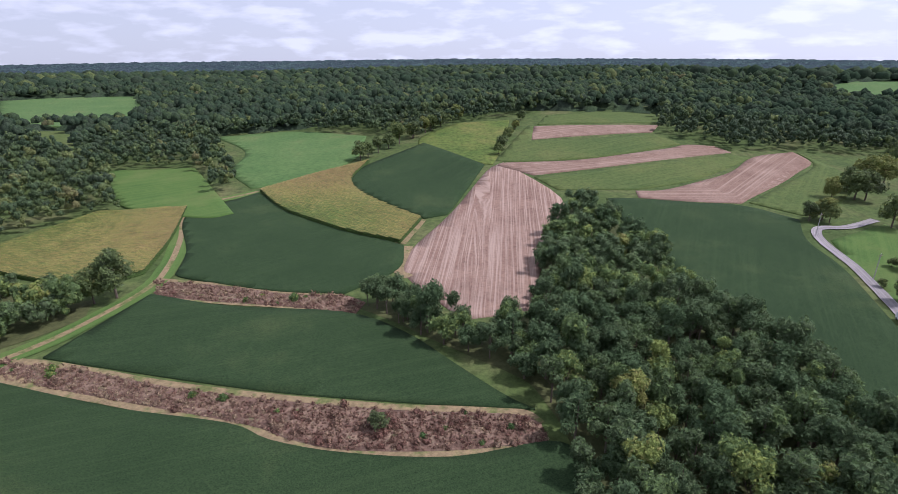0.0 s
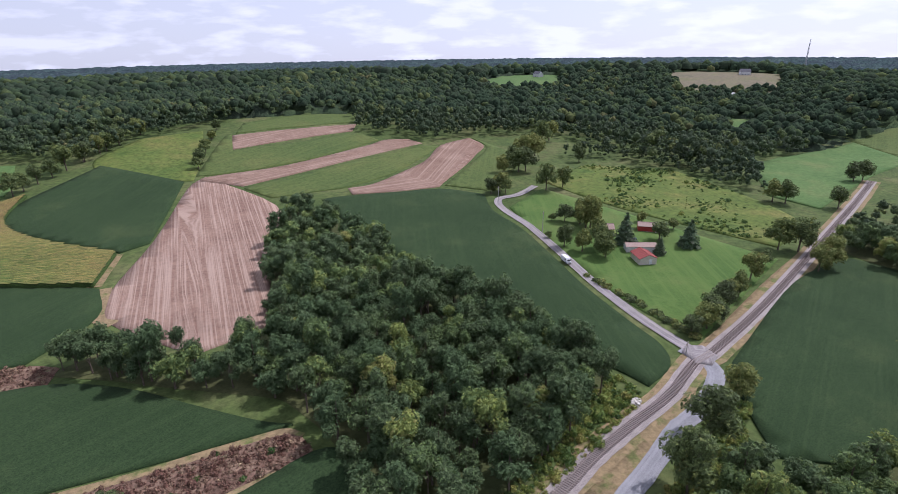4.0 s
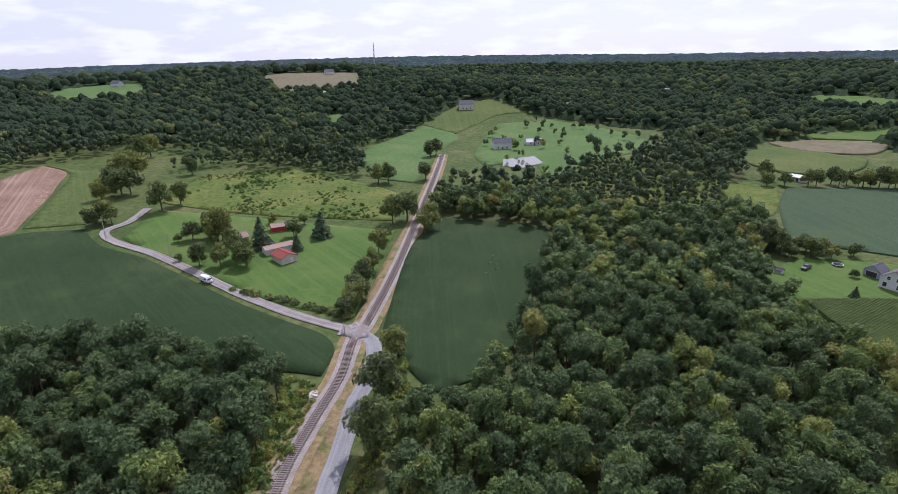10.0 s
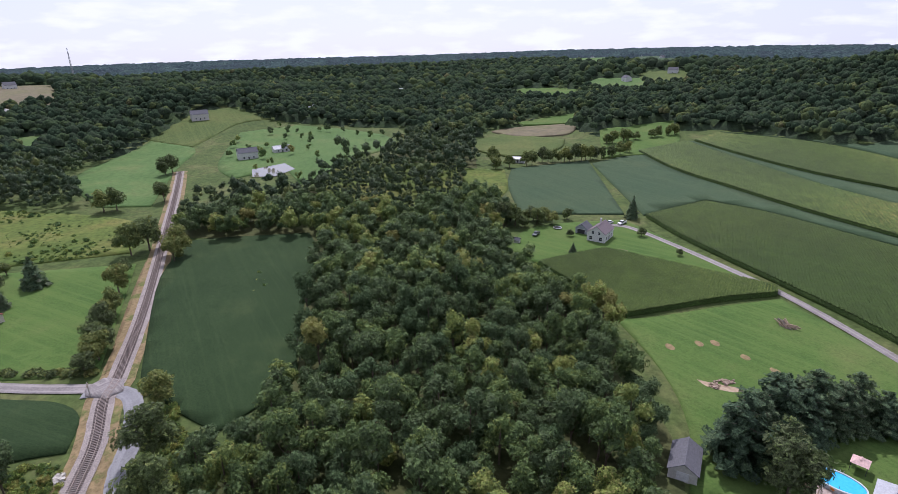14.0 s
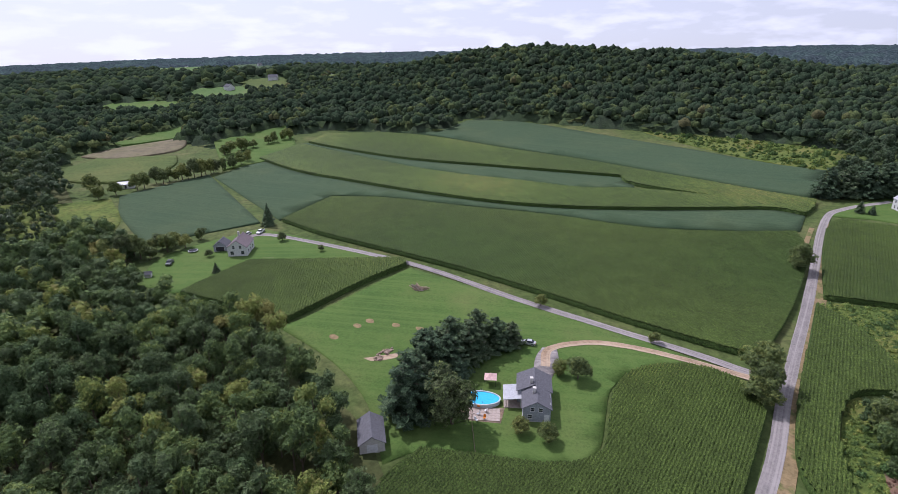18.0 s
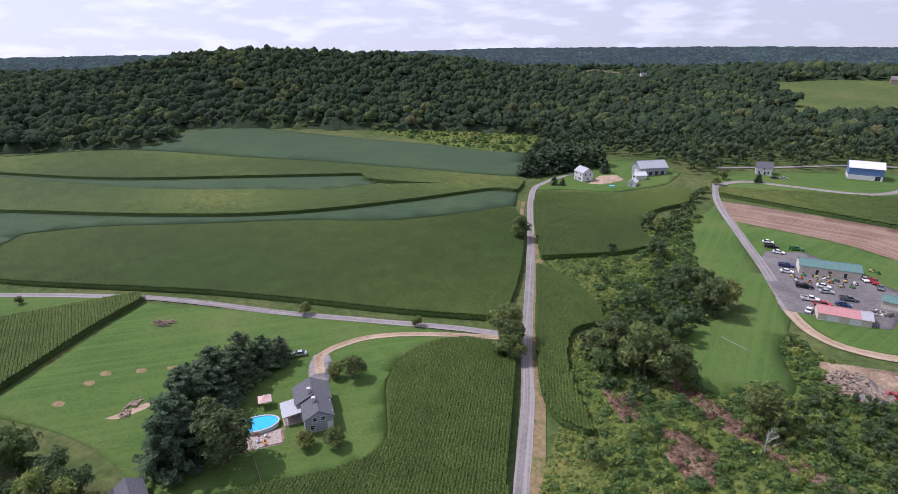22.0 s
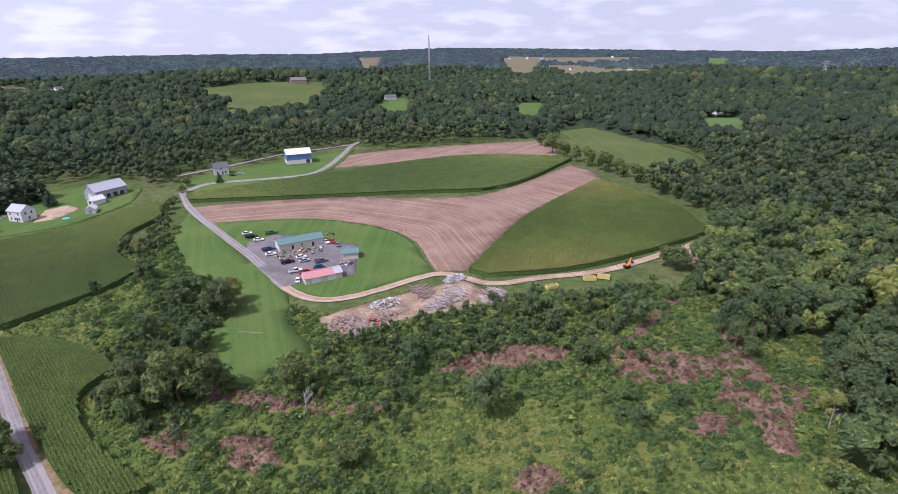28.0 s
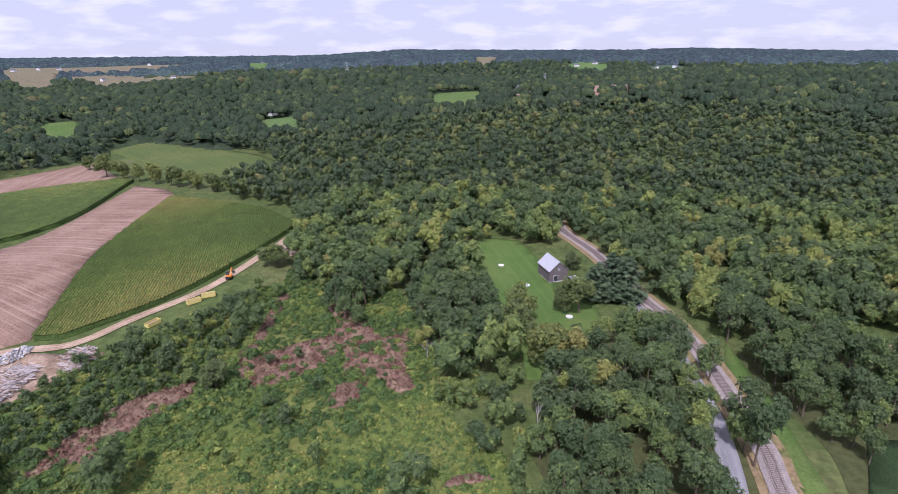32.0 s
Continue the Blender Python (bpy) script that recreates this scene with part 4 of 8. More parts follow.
for k_, way, pitch, seg, tall, yellow, lab in (
    ("corn_yel", 125, 1.3, 2.0, 2.2, 0.5, "yellowing green corn field between soybeans"),
    ("corn_brown", 70, 1.3, 2.0, 2.0, 0.5, "brown ripe corn field beside the lane"),
    ("cornb1", 118, 1.5, 2.6, 2.4, 0.08, "long curved green corn strip on the slope"), ("cornb3", 112, 1.5, 2.6, 2.4, 0.08, "upper curved green corn strip on the slope"),
    ("cornmain", 118, 1.0, 1.1, 2.4, -0.12, "large green corn field beside the gravel lane"), ("cornsmall", 125, 0.9, 0.9, 2.4, 0.16, "green corn patch behind the stone house"),
    ("cornnear", 167, 0.76, 0.4, 2.5, 0.06, "tall green corn round the pool house lawn"), ("cornR", 166, 1.0, 0.9, 2.4, 0.04, "green corn field across the gravel lane"), ("cornR2", 166, 0.8, 0.5, 2.4, 0.06, "narrow green corn strip beside the gravel lane"),
    ("cornmidR", 95, 1.1, 1.8, 2.3, 0.1, "curved green corn strip between tilled soil"), ("cornfarR", 60, 1.0, 1.6, 2.3, 0.2, "green and yellow corn field beside the dirt track")):
    ob = corn(PLAN[k_], way, pitch, seg, lab, tall, yellow, seed=len(k_) + way)
    patch("lower_leaves", PLAN[k_], "cornleaf", tall * 0.7, parent=ob)
for k_, key, nm, lab in (
    ("lawn_farm", "lawn", "lawn", "mown green lawn round the farmstead"), ("lawn_pool", "lawn", "lawn", "mown green lawn round the pool house"), ("lawn_stone", "lawn", "lawn", "mown green lawn round the white house"),
    ("lawn_barn", "lawn", "lawn", "green clearing round the old barn"), ("grass_rail", "lawn", "lawn", "mown grass strip beside the railway"), ("soy_west", "soy", "soybean_field", "dark green soybean field behind woods"),
    *(("brown%d" % i, "weeds", "weed_patch", "brown dead weeds in the thicket") for i in range(1, 11)),
    ("lawn_blue", "lawn", "lawn", "mown green lawn round the blue barn"), ("lawn_barns", "lawn", "lawn", "mown green grass round the white farm buildings"), ("tan_rail", "tan", "rail_verge", "dry tan grass beside the railway"), ("verge", "tan", "rail_verge", "dry weedy verge between road and railway")):
    patch(nm, PLAN[k_], key, 0.13, label=lab, open_land=not k_.startswith("brown"))
for k_ in ("scrub1", "scrub2", "scrub3", "vine2", "weedR", "weedR2", "glade"):
    patch("overgrown_meadow", PLAN[k_], "meadow", 0.04, label="yellow green overgrown meadow with brambles", category="meadow", skirt=False, open_land=False)
for k_ in ("wood_front", "wood_mid", "wood_south", "wood_rail", "wood_left", "wood_west"):
    patch("forest_floor", PLAN[k_], "floor", 0.05, label="shaded brown forest floor under trees", category="forest floor", skirt=False, open_land=False)
for k_, key in (("f0", "pasture"), ("f1", "grasscrop"), ("f2", "lawn"), ("f6", "pasture"), ("f11", "lawn"), ("f12", "stubble"), ("f13", "grasscrop"), ("f14", "lawn"), ("f18", "grasscrop"), ("f24", "pasture")):
    patch("hillside_field", PLAN[k_], key, 0.8, label="open field among distant woods")
for key, pts in FAR_FIELDS:
    patch("hillside_field", pts, key, 0.8, label="pale open field on a distant wooded hill")
# a farmhouse or two at the head of each distant field
FARMS = []
for key, pts in FAR_FIELDS:
    if key != "lawn":
        FARMS += [(0.8 * pts[6][0] + 0.2 * pts[2][0], 0.8 * pts[6][1] + 0.2 * pts[2][1])]
    if math.hypot(*pts[6]) > 1200:
        FARMS += [(0.6 * pts[8][0] + 0.4 * pts[1][0], 0.6 * pts[8][1] + 0.4 * pts[1][1])]
patch("equipment_yard", PLAN["yard"], "yard", 0.2, label="dark gravel yard full of vehicles", category="yard")
patch("dirt_lot", PLAN["debris"], "lot", 0.2, label="tan dirt lot with heaps of debris", category="dirt")
ribbon("lane_verge", PLAN["lane1"], 8.0, "lawn", lift=0.1, label="grassy verge of a farm lane")
ribbon("farm_lane", PLAN["lane1"], 2.3, "tan", label="worn grassy farm lane between fields")
ribbon("gravel_road", PLAN["road1"], 4.0, "gravel", label="pale grey gravel country road")
ribbon("paved_road", PLAN["road2"] + [(20, 40), (-30, 33), (-80, 31), (-118, 31), (-160, 22), (-186, 10)], 4.6, "asphalt", label="grey road curving beside the railway")
ribbon("gravel_lane", PLAN["lane2"], 3.4, "gravel", label="pale gravel lane between corn fields")
ribbon("driveway", PLAN["drive1"], 3.2, "gravel", label="pale gravel driveway beside tall corn")
ribbon("driveway", PLAN["drive2"], 2.6, "dirt", label="tan dirt driveway to the pool house", lift=0.2)
ribbon("gravel_lane", PLAN["track"][:5], 3.8, "gravel", label="grey gravel lane past the equipment yard")
ribbon("dirt_track", [(-42, -200), (-43.5, -189), (-47, -178), (-53, -171.5), (-62, -169)] + PLAN["track"][6:], 3.8, "dirt", label="tan dirt track past the debris heaps")
RAIL = PLAN["rail1"][::-1] + [(20, 53), (-20, 46), (-60, 42)] + PLAN["rail2"]
ribbon("rail_verge", RAIL, 9.0, "tan", lift=0.12, label="dry tan grass along the railway", category="verge", clear=False)
ribbon("rail_bed", RAIL, 5.2, "ballast", lift=0.3, label="pink grey ballast bed of a single railway", category="railway")
ribbon("farm_lane", PLAN["lane_west"], 3.2, "dirt", label="tan dirt farm lane beside soybeans")
ribbon("gravel_lane", PLAN["lane_blue"], 4.0, "gravel", label="pale gravel lane past the blue barn")
ribbon("gravel_lane", PLAN["lane_blue2"], 3.5, "gravel", label="pale gravel lane behind the cottage")
for pts, w in (([(16, 98), (-6, 94), (-29, 93), (-43, 96), (-54, 100), (-90, 107), (-126, 114), (-165, 120)], 4.2), ([(-133, 122.5), (-115, 121), (-79, 114), (-47, 110), (-18, 108), (9, 108), (15, 104)], 2.6), ([(-119, 176), (-90, 172.5), (-67, 168), (-47, 168)], 2.0),
               ([(-40, 154), (-64, 158), (-89, 160), (-112, 164)], 2.4), ([(-30, 213), (-31, 190), (-26, 183)], 4.0), ([(-34, 216), (-28, 246)], 5.0), ([(72, -285), (43, -150)], 2.0), ([(14, -70), (20, -100), (30, -142), (45, -206), (68, -299)], 4.4)):
    ribbon("field_margin", pts, w, "tan", 0.1, label="dry tan grass margin between fields", category="field margin", clear=False)
patch("parking_apron", [(75.5, -99.5), (79.5, -97), (85.5, -105), (88, -111), (85, -114), (80, -108.5)], "gravel", 0.22, label="tan gravel apron behind the house", category="driveway")

# ---- trees ----
def ico(sub=1):
    bm = bmesh.new()
    bmesh.ops.create_icosphere(bm, subdivisions=sub, radius=1)
    V = np.array([v.co[:] for v in bm.verts])
    F = np.array([[v.index for v in f.verts] for f in bm.faces])
    bm.free()
    return V, F


ICO1, ICO2 = ico(1), ico(2)


def tube(points, radii, sides=5):
    """A tapered limb through the points."""
    V, F = [], []
    for k, (p, r) in enumerate(zip(points, radii)):
        for a in range(sides):
            t = 2 * math.pi * a / sides
            V.append((p[0] + r * math.cos(t), p[1] + r * math.sin(t), p[2]))
        if k:
            for a in range(sides):
                b = (a + 1) % sides
                i, j = (k - 1) * sides, k * sides
                F += [(i + a, i + b, j + b), (i + a, j + b, j + a)]
    return np.array(V, float), np.array(F)


def cards(P, N, size, rng, fold=0.25, tri=False):
    """Leaf sprays: a ragged four-cornered spray of leaves at each point P, facing N."""
    n_ = len(P)
    up = np.tile([0.0, 0.0, 1.0], (n_, 1)) + 0.4 * rng.randn(n_, 3)
    a = np.cross(N, up)
    a /= np.linalg.norm(a, axis=1)[:, None] + 1e-9
    b = np.cross(N, a)
    s = size * (0.6 + 0.8 * rng.rand(n_, 1))
    q = []
    for ca, cb in ((-1, -1), (1, -1), (1, 1), (-1, 1)):
        ja, jb = 0.55 + 0.7 * rng.rand(n_, 1), 0.55 + 0.7 * rng.rand(n_, 1)
        q.append(P + s * 0.5 * (ca * ja * a + cb * jb * b) + N * s * fold * (rng.rand(n_, 1) - 0.6))
    V = np.stack(q, 1).reshape(-1, 3)
    if tri:
        V = np.stack(q[:3], 1).reshape(-1, 3)
        return V, np.arange(n_ * 3).reshape(-1, 3)
    i = np.arange(n_) * 4
    F = np.concatenate([np.stack([i, i + 1, i + 2], -1), np.stack([i, i + 2, i + 3], -1)])
    return V, F


def broadleaf(seed, tall=15.0, wide=4.6, blobs=14, count=420, size=1.15, core=1, limbs=True, low=0.3):
    """A tapered trunk with limbs and a lumpy crown of leaf sprays. Returns V, F, tint, material index."""
    rng = np.random.RandomState(seed)
    cz, ch = tall * (low + (1 - low) * 0.5), tall * (1 - low) * 0.5
    C, Rb = [], []
    for k in range(blobs):
        th, ph = rng.rand() * 2 * math.pi, math.acos(1 - 1.75 * rng.rand())
        m_ = 0.62 + 0.12 * rng.randn()
        C.append((wide * m_ * math.sin(ph) * math.cos(th), wide * m_ * math.sin(ph) * math.sin(th), cz + ch * m_ * math.cos(ph)))
        Rb.append(wide * (0.34 + 0.16 * rng.rand()))
    C, Rb = np.array(C), np.array(Rb)
    parts = []
    k = rng.randint(0, blobs, count * 3)
    D = rng.randn(count * 3, 3)
    D[:, 2] += 0.25
    D /= np.linalg.norm(D, axis=1)[:, None]
    P = C[k] + D * Rb[k][:, None] * (0.88 + 0.28 * rng.rand(len(k), 1))
    deep = (np.linalg.norm(P[:, None] - C[None], axis=2) < Rb[None] * 0.8).any(1)
    P, D = P[~deep][:count], D[~deep][:count]
    N = 0.75 * D + 0.55 * rng.randn(len(D), 3) + [0, 0, 0.35]
    N /= np.linalg.norm(N, axis=1)[:, None]
    V, F = cards(P, N, size, rng, 0.25, True)
    t = np.repeat(0.12 * rng.randn(len(P)) + 0.0, 3)
    parts.append((V, F, t, 0))
    # filler cores, tinted darker for the shade inside the crown
    base = ICO2 if core > 1 else ICO1
    for c, r in zip(C[: blobs if core > 0 else 0], Rb):
        v = base[0] * r * (0.74 if limbs else 0.9) * (1 + 0.13 * rng.randn(len(base[0]), 1)) + c
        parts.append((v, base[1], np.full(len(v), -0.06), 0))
    if limbs:
        w = wide * 0.055
        v, f = tube([(0, 0, -0.5), (0.05, 0, tall * 0.2), (0.1, 0.1, tall * 0.5), (0.1, 0.1, tall * 0.8)], [w * 1.35, w, w * 0.7, w * 0.2], 6)
        parts.append((v, f, np.zeros(len(v)), 1))
        for c in C[:5]:
            v, f = tube([(0.08, 0.08, tall * (0.22 + 0.2 * rng.rand())), (c[0] * 0.5, c[1] * 0.5, cz - ch * 0.2), tuple(c)], [w * 0.5, w * 0.35, w * 0.1], 4)
            parts.append((v, f, np.zeros(len(v)), 1))
    return merge(parts)


def merge(parts):
    V, F, T, I, o = [], [], [], [], 0
    for v, f, t, i in parts:
        V.append(v)
        F.append(np.asarray(f) + o)
        T.append(t)
        I.append(np.full(len(f), i))
        o += len(v)
    return np.concatenate(V), np.concatenate(F), np.concatenate(T), np.concatenate(I)


def conifer(seed, tall=14.0, wide=3.6, tiers=13, per=16, size=1.5, power=0.0):
    rng = np.random.RandomState(seed)
    parts = []
    for k in range(tiers):
        f = k / (tiers - 1)
        z = tall * (0.1 + 0.88 * f)
        r = wide * (1 - f ** power if power else (1 - f) ** 0.85) + 0.25
        m_ = max(4, int(per * (1 - 0.65 * f)))
        th = rng.rand(m_) * 2 * math.pi
        for q in (0.95, 0.6):
            rr = r * q * (0.8 + 0.4 * rng.rand(m_))
            P = np.stack([rr * np.cos(th), rr * np.sin(th), z - 0.25 * rr + 0.4 * rng.randn(m_)], -1)
            N = np.stack([np.cos(th) * 0.7, np.sin(th) * 0.7, np.full(m_, 0.8)], -1) + 0.35 * rng.randn(m_, 3)
            N /= np.linalg.norm(N, axis=1)[:, None]
            v, fc = cards(P, N, size * (0.55 + 0.6 * (1 - f)), rng, 0.4)
            parts.append((v, fc, np.repeat(0.15 * rng.randn(m_), 4), 0))
    # inner cone: shade among the branches given as a darker tint
    v, f = tube([(0, 0, tall * 0.08), (0, 0, tall * 0.4), (0, 0, tall * 0.97)], [wide * 0.72, wide * 0.5, 0.1], 8)
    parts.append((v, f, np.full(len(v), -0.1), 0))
    v, f = tube([(0, 0, -0.4), (0, 0, tall * 0.2)], [0.28, 0.22], 6)
    parts.append((v, f, np.zeros(len(v)), 1))
    return merge(parts)


def white_pine(seed, tall=12.0, wide=3.9, tiers=15):
    """A soft pine: whorls of upturned plumy branches, with gaps between the tiers."""
    rng = np.random.RandomState(seed)
    parts = []
    for k in range(tiers):
        f = k / (tiers - 1)
        z = tall * (0.1 + 0.86 * f)
        r = wide * (1 - f) ** 0.52 * (0.8 + 0.4 * rng.rand()) + 0.45
        m_ = int(5 + 5 * (1 - f))
        for th in np.arange(m_) * 2 * math.pi / m_ + rng.rand() * 6 + 0.3 * rng.randn(m_):
            rb = r * (0.7 + 0.45 * rng.rand())
            q = np.array([0.3, 0.48, 0.66, 0.84, 1.0])
            q = np.repeat(q, 2) + 0.05 * rng.randn(10)
            side = 0.24 * rb * (1.15 - q) * rng.randn(10)
            P = np.stack([rb * q * math.cos(th) - side * math.sin(th), rb * q * math.sin(th) + side * math.cos(th), z + rb * (0.26 * q * q - 0.16) + 0.12 * rng.randn(10)], -1)
            N = np.stack([0.45 * math.cos(th) + 0.35 * rng.randn(10), 0.45 * math.sin(th) + 0.35 * rng.randn(10), np.full(10, 0.9)], -1)
            N /= np.linalg.norm(N, axis=1)[:, None]
            v, fc = cards(P, N, 0.62 + 0.5 * (1 - f), rng, 0.5)
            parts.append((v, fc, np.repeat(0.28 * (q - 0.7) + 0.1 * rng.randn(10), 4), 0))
            v, fc = tube([(0, 0, z - 0.3), (rb * 0.9 * math.cos(th), rb * 0.9 * math.sin(th), z + rb * 0.05)], [0.07, 0.02], 3)
            parts.append((v, fc, np.zeros(len(v)), 1))
    # opaque inner cone, the shade between tiers put into its tint
    v, f = tube([(0, 0, tall * 0.12), (0, 0, tall * 0.4), (0, 0, tall * 0.9)], [wide * 0.42, wide * 0.34, 0.1], 7)
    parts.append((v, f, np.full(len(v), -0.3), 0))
    v, f = tube([(0, 0, -0.4), (0, 0, tall * 0.5), (0, 0, tall * 0.98)], [0.26, 0.16, 0.03], 6)
    parts.append((v, f, np.zeros(len(v)), 1))
    return merge(parts)


def shrub(seed, count=68):
    rng = np.random.RandomState(seed)
    parts = []
    D = rng.randn(count, 3)
    D[:, 2] = abs(D[:, 2])
    D /= np.linalg.norm(D, axis=1)[:, None]
    P = D * np.array([1.0, 1.0, 0.95]) * (0.75 + 0.45 * rng.rand(count, 1)) + [0, 0, 0.25]
    N = D + 0.5 * rng.randn(count, 3)
    N /= np.linalg.norm(N, axis=1)[:, None]
    v, f = cards(P, N, 0.58, rng, 0.25, True)
    parts.append((v, f, np.repeat(0.14 * rng.randn(count), 3), 0))
    # solid lump inside, its tint lowered slightly for inner shade
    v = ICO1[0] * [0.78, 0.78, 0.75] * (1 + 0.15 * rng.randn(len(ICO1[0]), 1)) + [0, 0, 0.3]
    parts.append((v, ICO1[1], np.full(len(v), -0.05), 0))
    return merge(parts)


NEAR = [broadleaf(s, 14 + 1.5 * (s % 3), 4.3 + 0.5 * (s % 2), 9, 560, 1.0, low=0.12) for s in (1, 2, 3, 4, 8)]
MIDNEAR = [broadleaf(s, 14 + s % 3, 4.6, 7, 215, 1.4, 1, False, low=0.12) for s in (5, 6, 7, 9)]
MID = [broadleaf(s, 14 + s % 3, 4.6, 4, 62, 1.35, 1, False, low=0.1) for s in (11, 12, 13, 14)]
def low_crown(seed):
    """A far tree: a few uneven lumps that grow together."""
    rng = np.random.RandomState(seed)
    V, F = ICO1
    F = F[V[F][:, :, 2].mean(1) > -0.35]
    parts = []
    for k in range(4):
        a, q = k * 2.094 + 0.6 * rng.randn(), 0.0 if k == 3 else 2.2 + 0.9 * rng.rand()
        r = 2.6 + 1.2 * rng.rand() if k < 3 else 3.1
        v = V * r * (1 + 0.13 * rng.randn(len(V), 1)) + [q * math.cos(a), q * math.sin(a), 7.0 + 1.6 * rng.rand() + (1.3 if k == 3 else 0.0)]
        parts.append((v, F, 0.13 * rng.randn() + 0.06 * rng.randn(len(v)), 0))
    return merge(parts)


def far_crown(seed):
    """A distant tree: a small uneven dome."""
    rng = np.random.RandomState(seed)
    bm = bmesh.new()
    bmesh.ops.create_icosphere(bm, subdivisions=1, radius=1)
    V, F = np.array([v.co[:] for v in bm.verts]), np.array([[v.index for v in f.verts] for f in bm.faces])
    bm.free()
    F = F[V[F][:, :, 2].mean(1) > -0.5]
    return merge([(V * (1 + 0.1 * rng.randn(len(V), 1)) * [6.0, 6.0, 5.4] + [0, 0, 6.0], F, 0.08 * rng.randn(len(V)), 0)])


FAR = [far_crown(s) for s in (46, 47, 48, 49)]
LOW = [low_crown(s) for s in (41, 42, 43, 44, 45)]
PINE = [conifer(s) for s in (21, 22)]
PINEMID = [conifer(s, 15, 3.4, 6, 7, 2.4) for s in (23, 24)]
BUSH = [shrub(s) for s in (31, 32, 33)]


def grove(name, protos, X, Y, S, tint, label, leaf="leaf", squash=None, seed=5, category="woodland"):
    """Many plants in one mesh: places, sizes and tints are arrays."""
    rng = np.random.RandomState(seed)
    X, Y, S, tint = (np.asarray(q, float) for q in (X, Y, S, tint))
    which = rng.randint(0, len(protos), len(X))
    rot, zs = rng.rand(len(X)) * 2 * math.pi, 0.85 + 0.35 * rng.rand(len(X))
    if squash is not None:
        zs = zs * squash
    Z = height(X, Y)
    VV, FF, TT, II, o = [], [], [], [], 0
    for k, (V, F, T, I) in enumerate(protos):
        s = np.where(which == k)[0]
        if not len(s):
            continue
        c, sn = np.cos(rot[s])[:, None], np.sin(rot[s])[:, None]
        sc = S[s][:, None]
        v = np.stack([(V[None, :, 0] * c - V[None, :, 1] * sn) * sc + X[s][:, None], (V[None, :, 0] * sn + V[None, :, 1] * c) * sc + Y[s][:, None],
                      V[None, :, 2] * sc * zs[s][:, None] + Z[s][:, None]], -1)
        VV.append(v.reshape(-1, 3))
        FF.append((F[None] + (np.arange(len(s)) * len(V))[:, None, None] + o).reshape(-1, 3))
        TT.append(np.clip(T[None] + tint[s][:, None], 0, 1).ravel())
        II.append(np.tile(I, len(s)))
        o += len(s) * len(V)
    me = big_mesh(name, np.concatenate(VV), np.concatenate(FF), [M[leaf], M["bark"]], np.concatenate(II), np.concatenate(TT), shade=True)
    return tagged(new(name, me), label, category, kind="stuff")


def scatter(lo, hi, pitch, seed, jitter=0.8):
    """Places on an uneven grid."""
    rng = np.random.RandomState(seed)
    x, y = np.meshgrid(np.arange(lo[0], hi[0], pitch), np.arange(lo[1], hi[1], pitch))
    x = x + (np.arange(x.shape[0]) % 2)[:, None] * pitch / 2
    return (x + (rng.rand(*x.shape) - 0.5) * pitch * jitter).ravel(), (y + (rng.rand(*y.shape) - 0.5) * pitch * jitter).ravel()


CLEAR = []


def clear_of(X, Y, margin=2.5):
    ok = np.ones(len(X), bool)
    for line in FIELDS + CLEAR:
        p = np.array(line)
        box = (X > p[:, 0].min()) & (X < p[:, 0].max()) & (Y > p[:, 1].min()) & (Y < p[:, 1].max()) & ok
        k = np.where(box)[0]
        if len(k):
            ok[k[inside(line, X[k], Y[k])]] = False
    for line, w in ROADS:
        p = np.array(line)
        k = np.where((X > p[:, 0].min() - 9) & (X < p[:, 0].max() + 9) & (Y > p[:, 1].min() - 9) & (Y < p[:, 1].max() + 9) & ok)[0]
        if len(k):
            ok[k[to_line(line, X[k], Y[k])[0] < w / 2 + np.broadcast_to(margin, X.shape)[k]]] = False
    return ok


def wooded(X, Y):
    w = ~inside(PLAN["open"], X, Y)
    for k in ("wood_front", "wood_mid", "wood_south", "wood_rail", "wood_left", "wood_west"):
        w |= inside(PLAN[k], X, Y)
    for k in ("glade", "shed_yard"):
        w &= ~inside(PLAN[k], X, Y)
    return w


def far_noise(X, Y):
    return np.sin(X / 83 + 1) * np.sin(Y / 97 + 2) * 0.5 + np.sin(X / 31) * np.sin(Y / 27 + 1) * 0.5


# tall woods near the camera, then the woods that stand farther off
def woods(r0, r1, pitch, protos, seed, label, tint=0.34, size=0.8, leaf="leaf"):
    X, Y = scatter((-r1, -r1), (r1, r1), pitch, seed)
    r_ = np.hypot(X, Y)
    k = (r_ < r1) & (r_ >= r0)
    X, Y = X[k], Y[k]
    k = wooded(X, Y)
    # the woods hang over the railway west of the clearing
    k[k] &= clear_of(X[k], Y[k], np.where((X[k] < -60) & (Y[k] < 60), 0.2, 3.0))
    X, Y = X[k], Y[k]
    rng = np.random.RandomState(seed + 5)
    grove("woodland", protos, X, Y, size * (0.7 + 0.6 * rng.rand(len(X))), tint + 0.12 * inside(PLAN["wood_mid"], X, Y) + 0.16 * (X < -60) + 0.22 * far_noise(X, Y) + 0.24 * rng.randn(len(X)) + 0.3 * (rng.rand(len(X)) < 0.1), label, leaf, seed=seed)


woods(30, 170, 5.3, NEAR, 3, "dense dark green broadleaf woodland beside the fields", 0.14, 0.76)
woods(170, 290, 5.9, MIDNEAR, 4, "dense green broadleaf woodland beside the railway", 0.26)
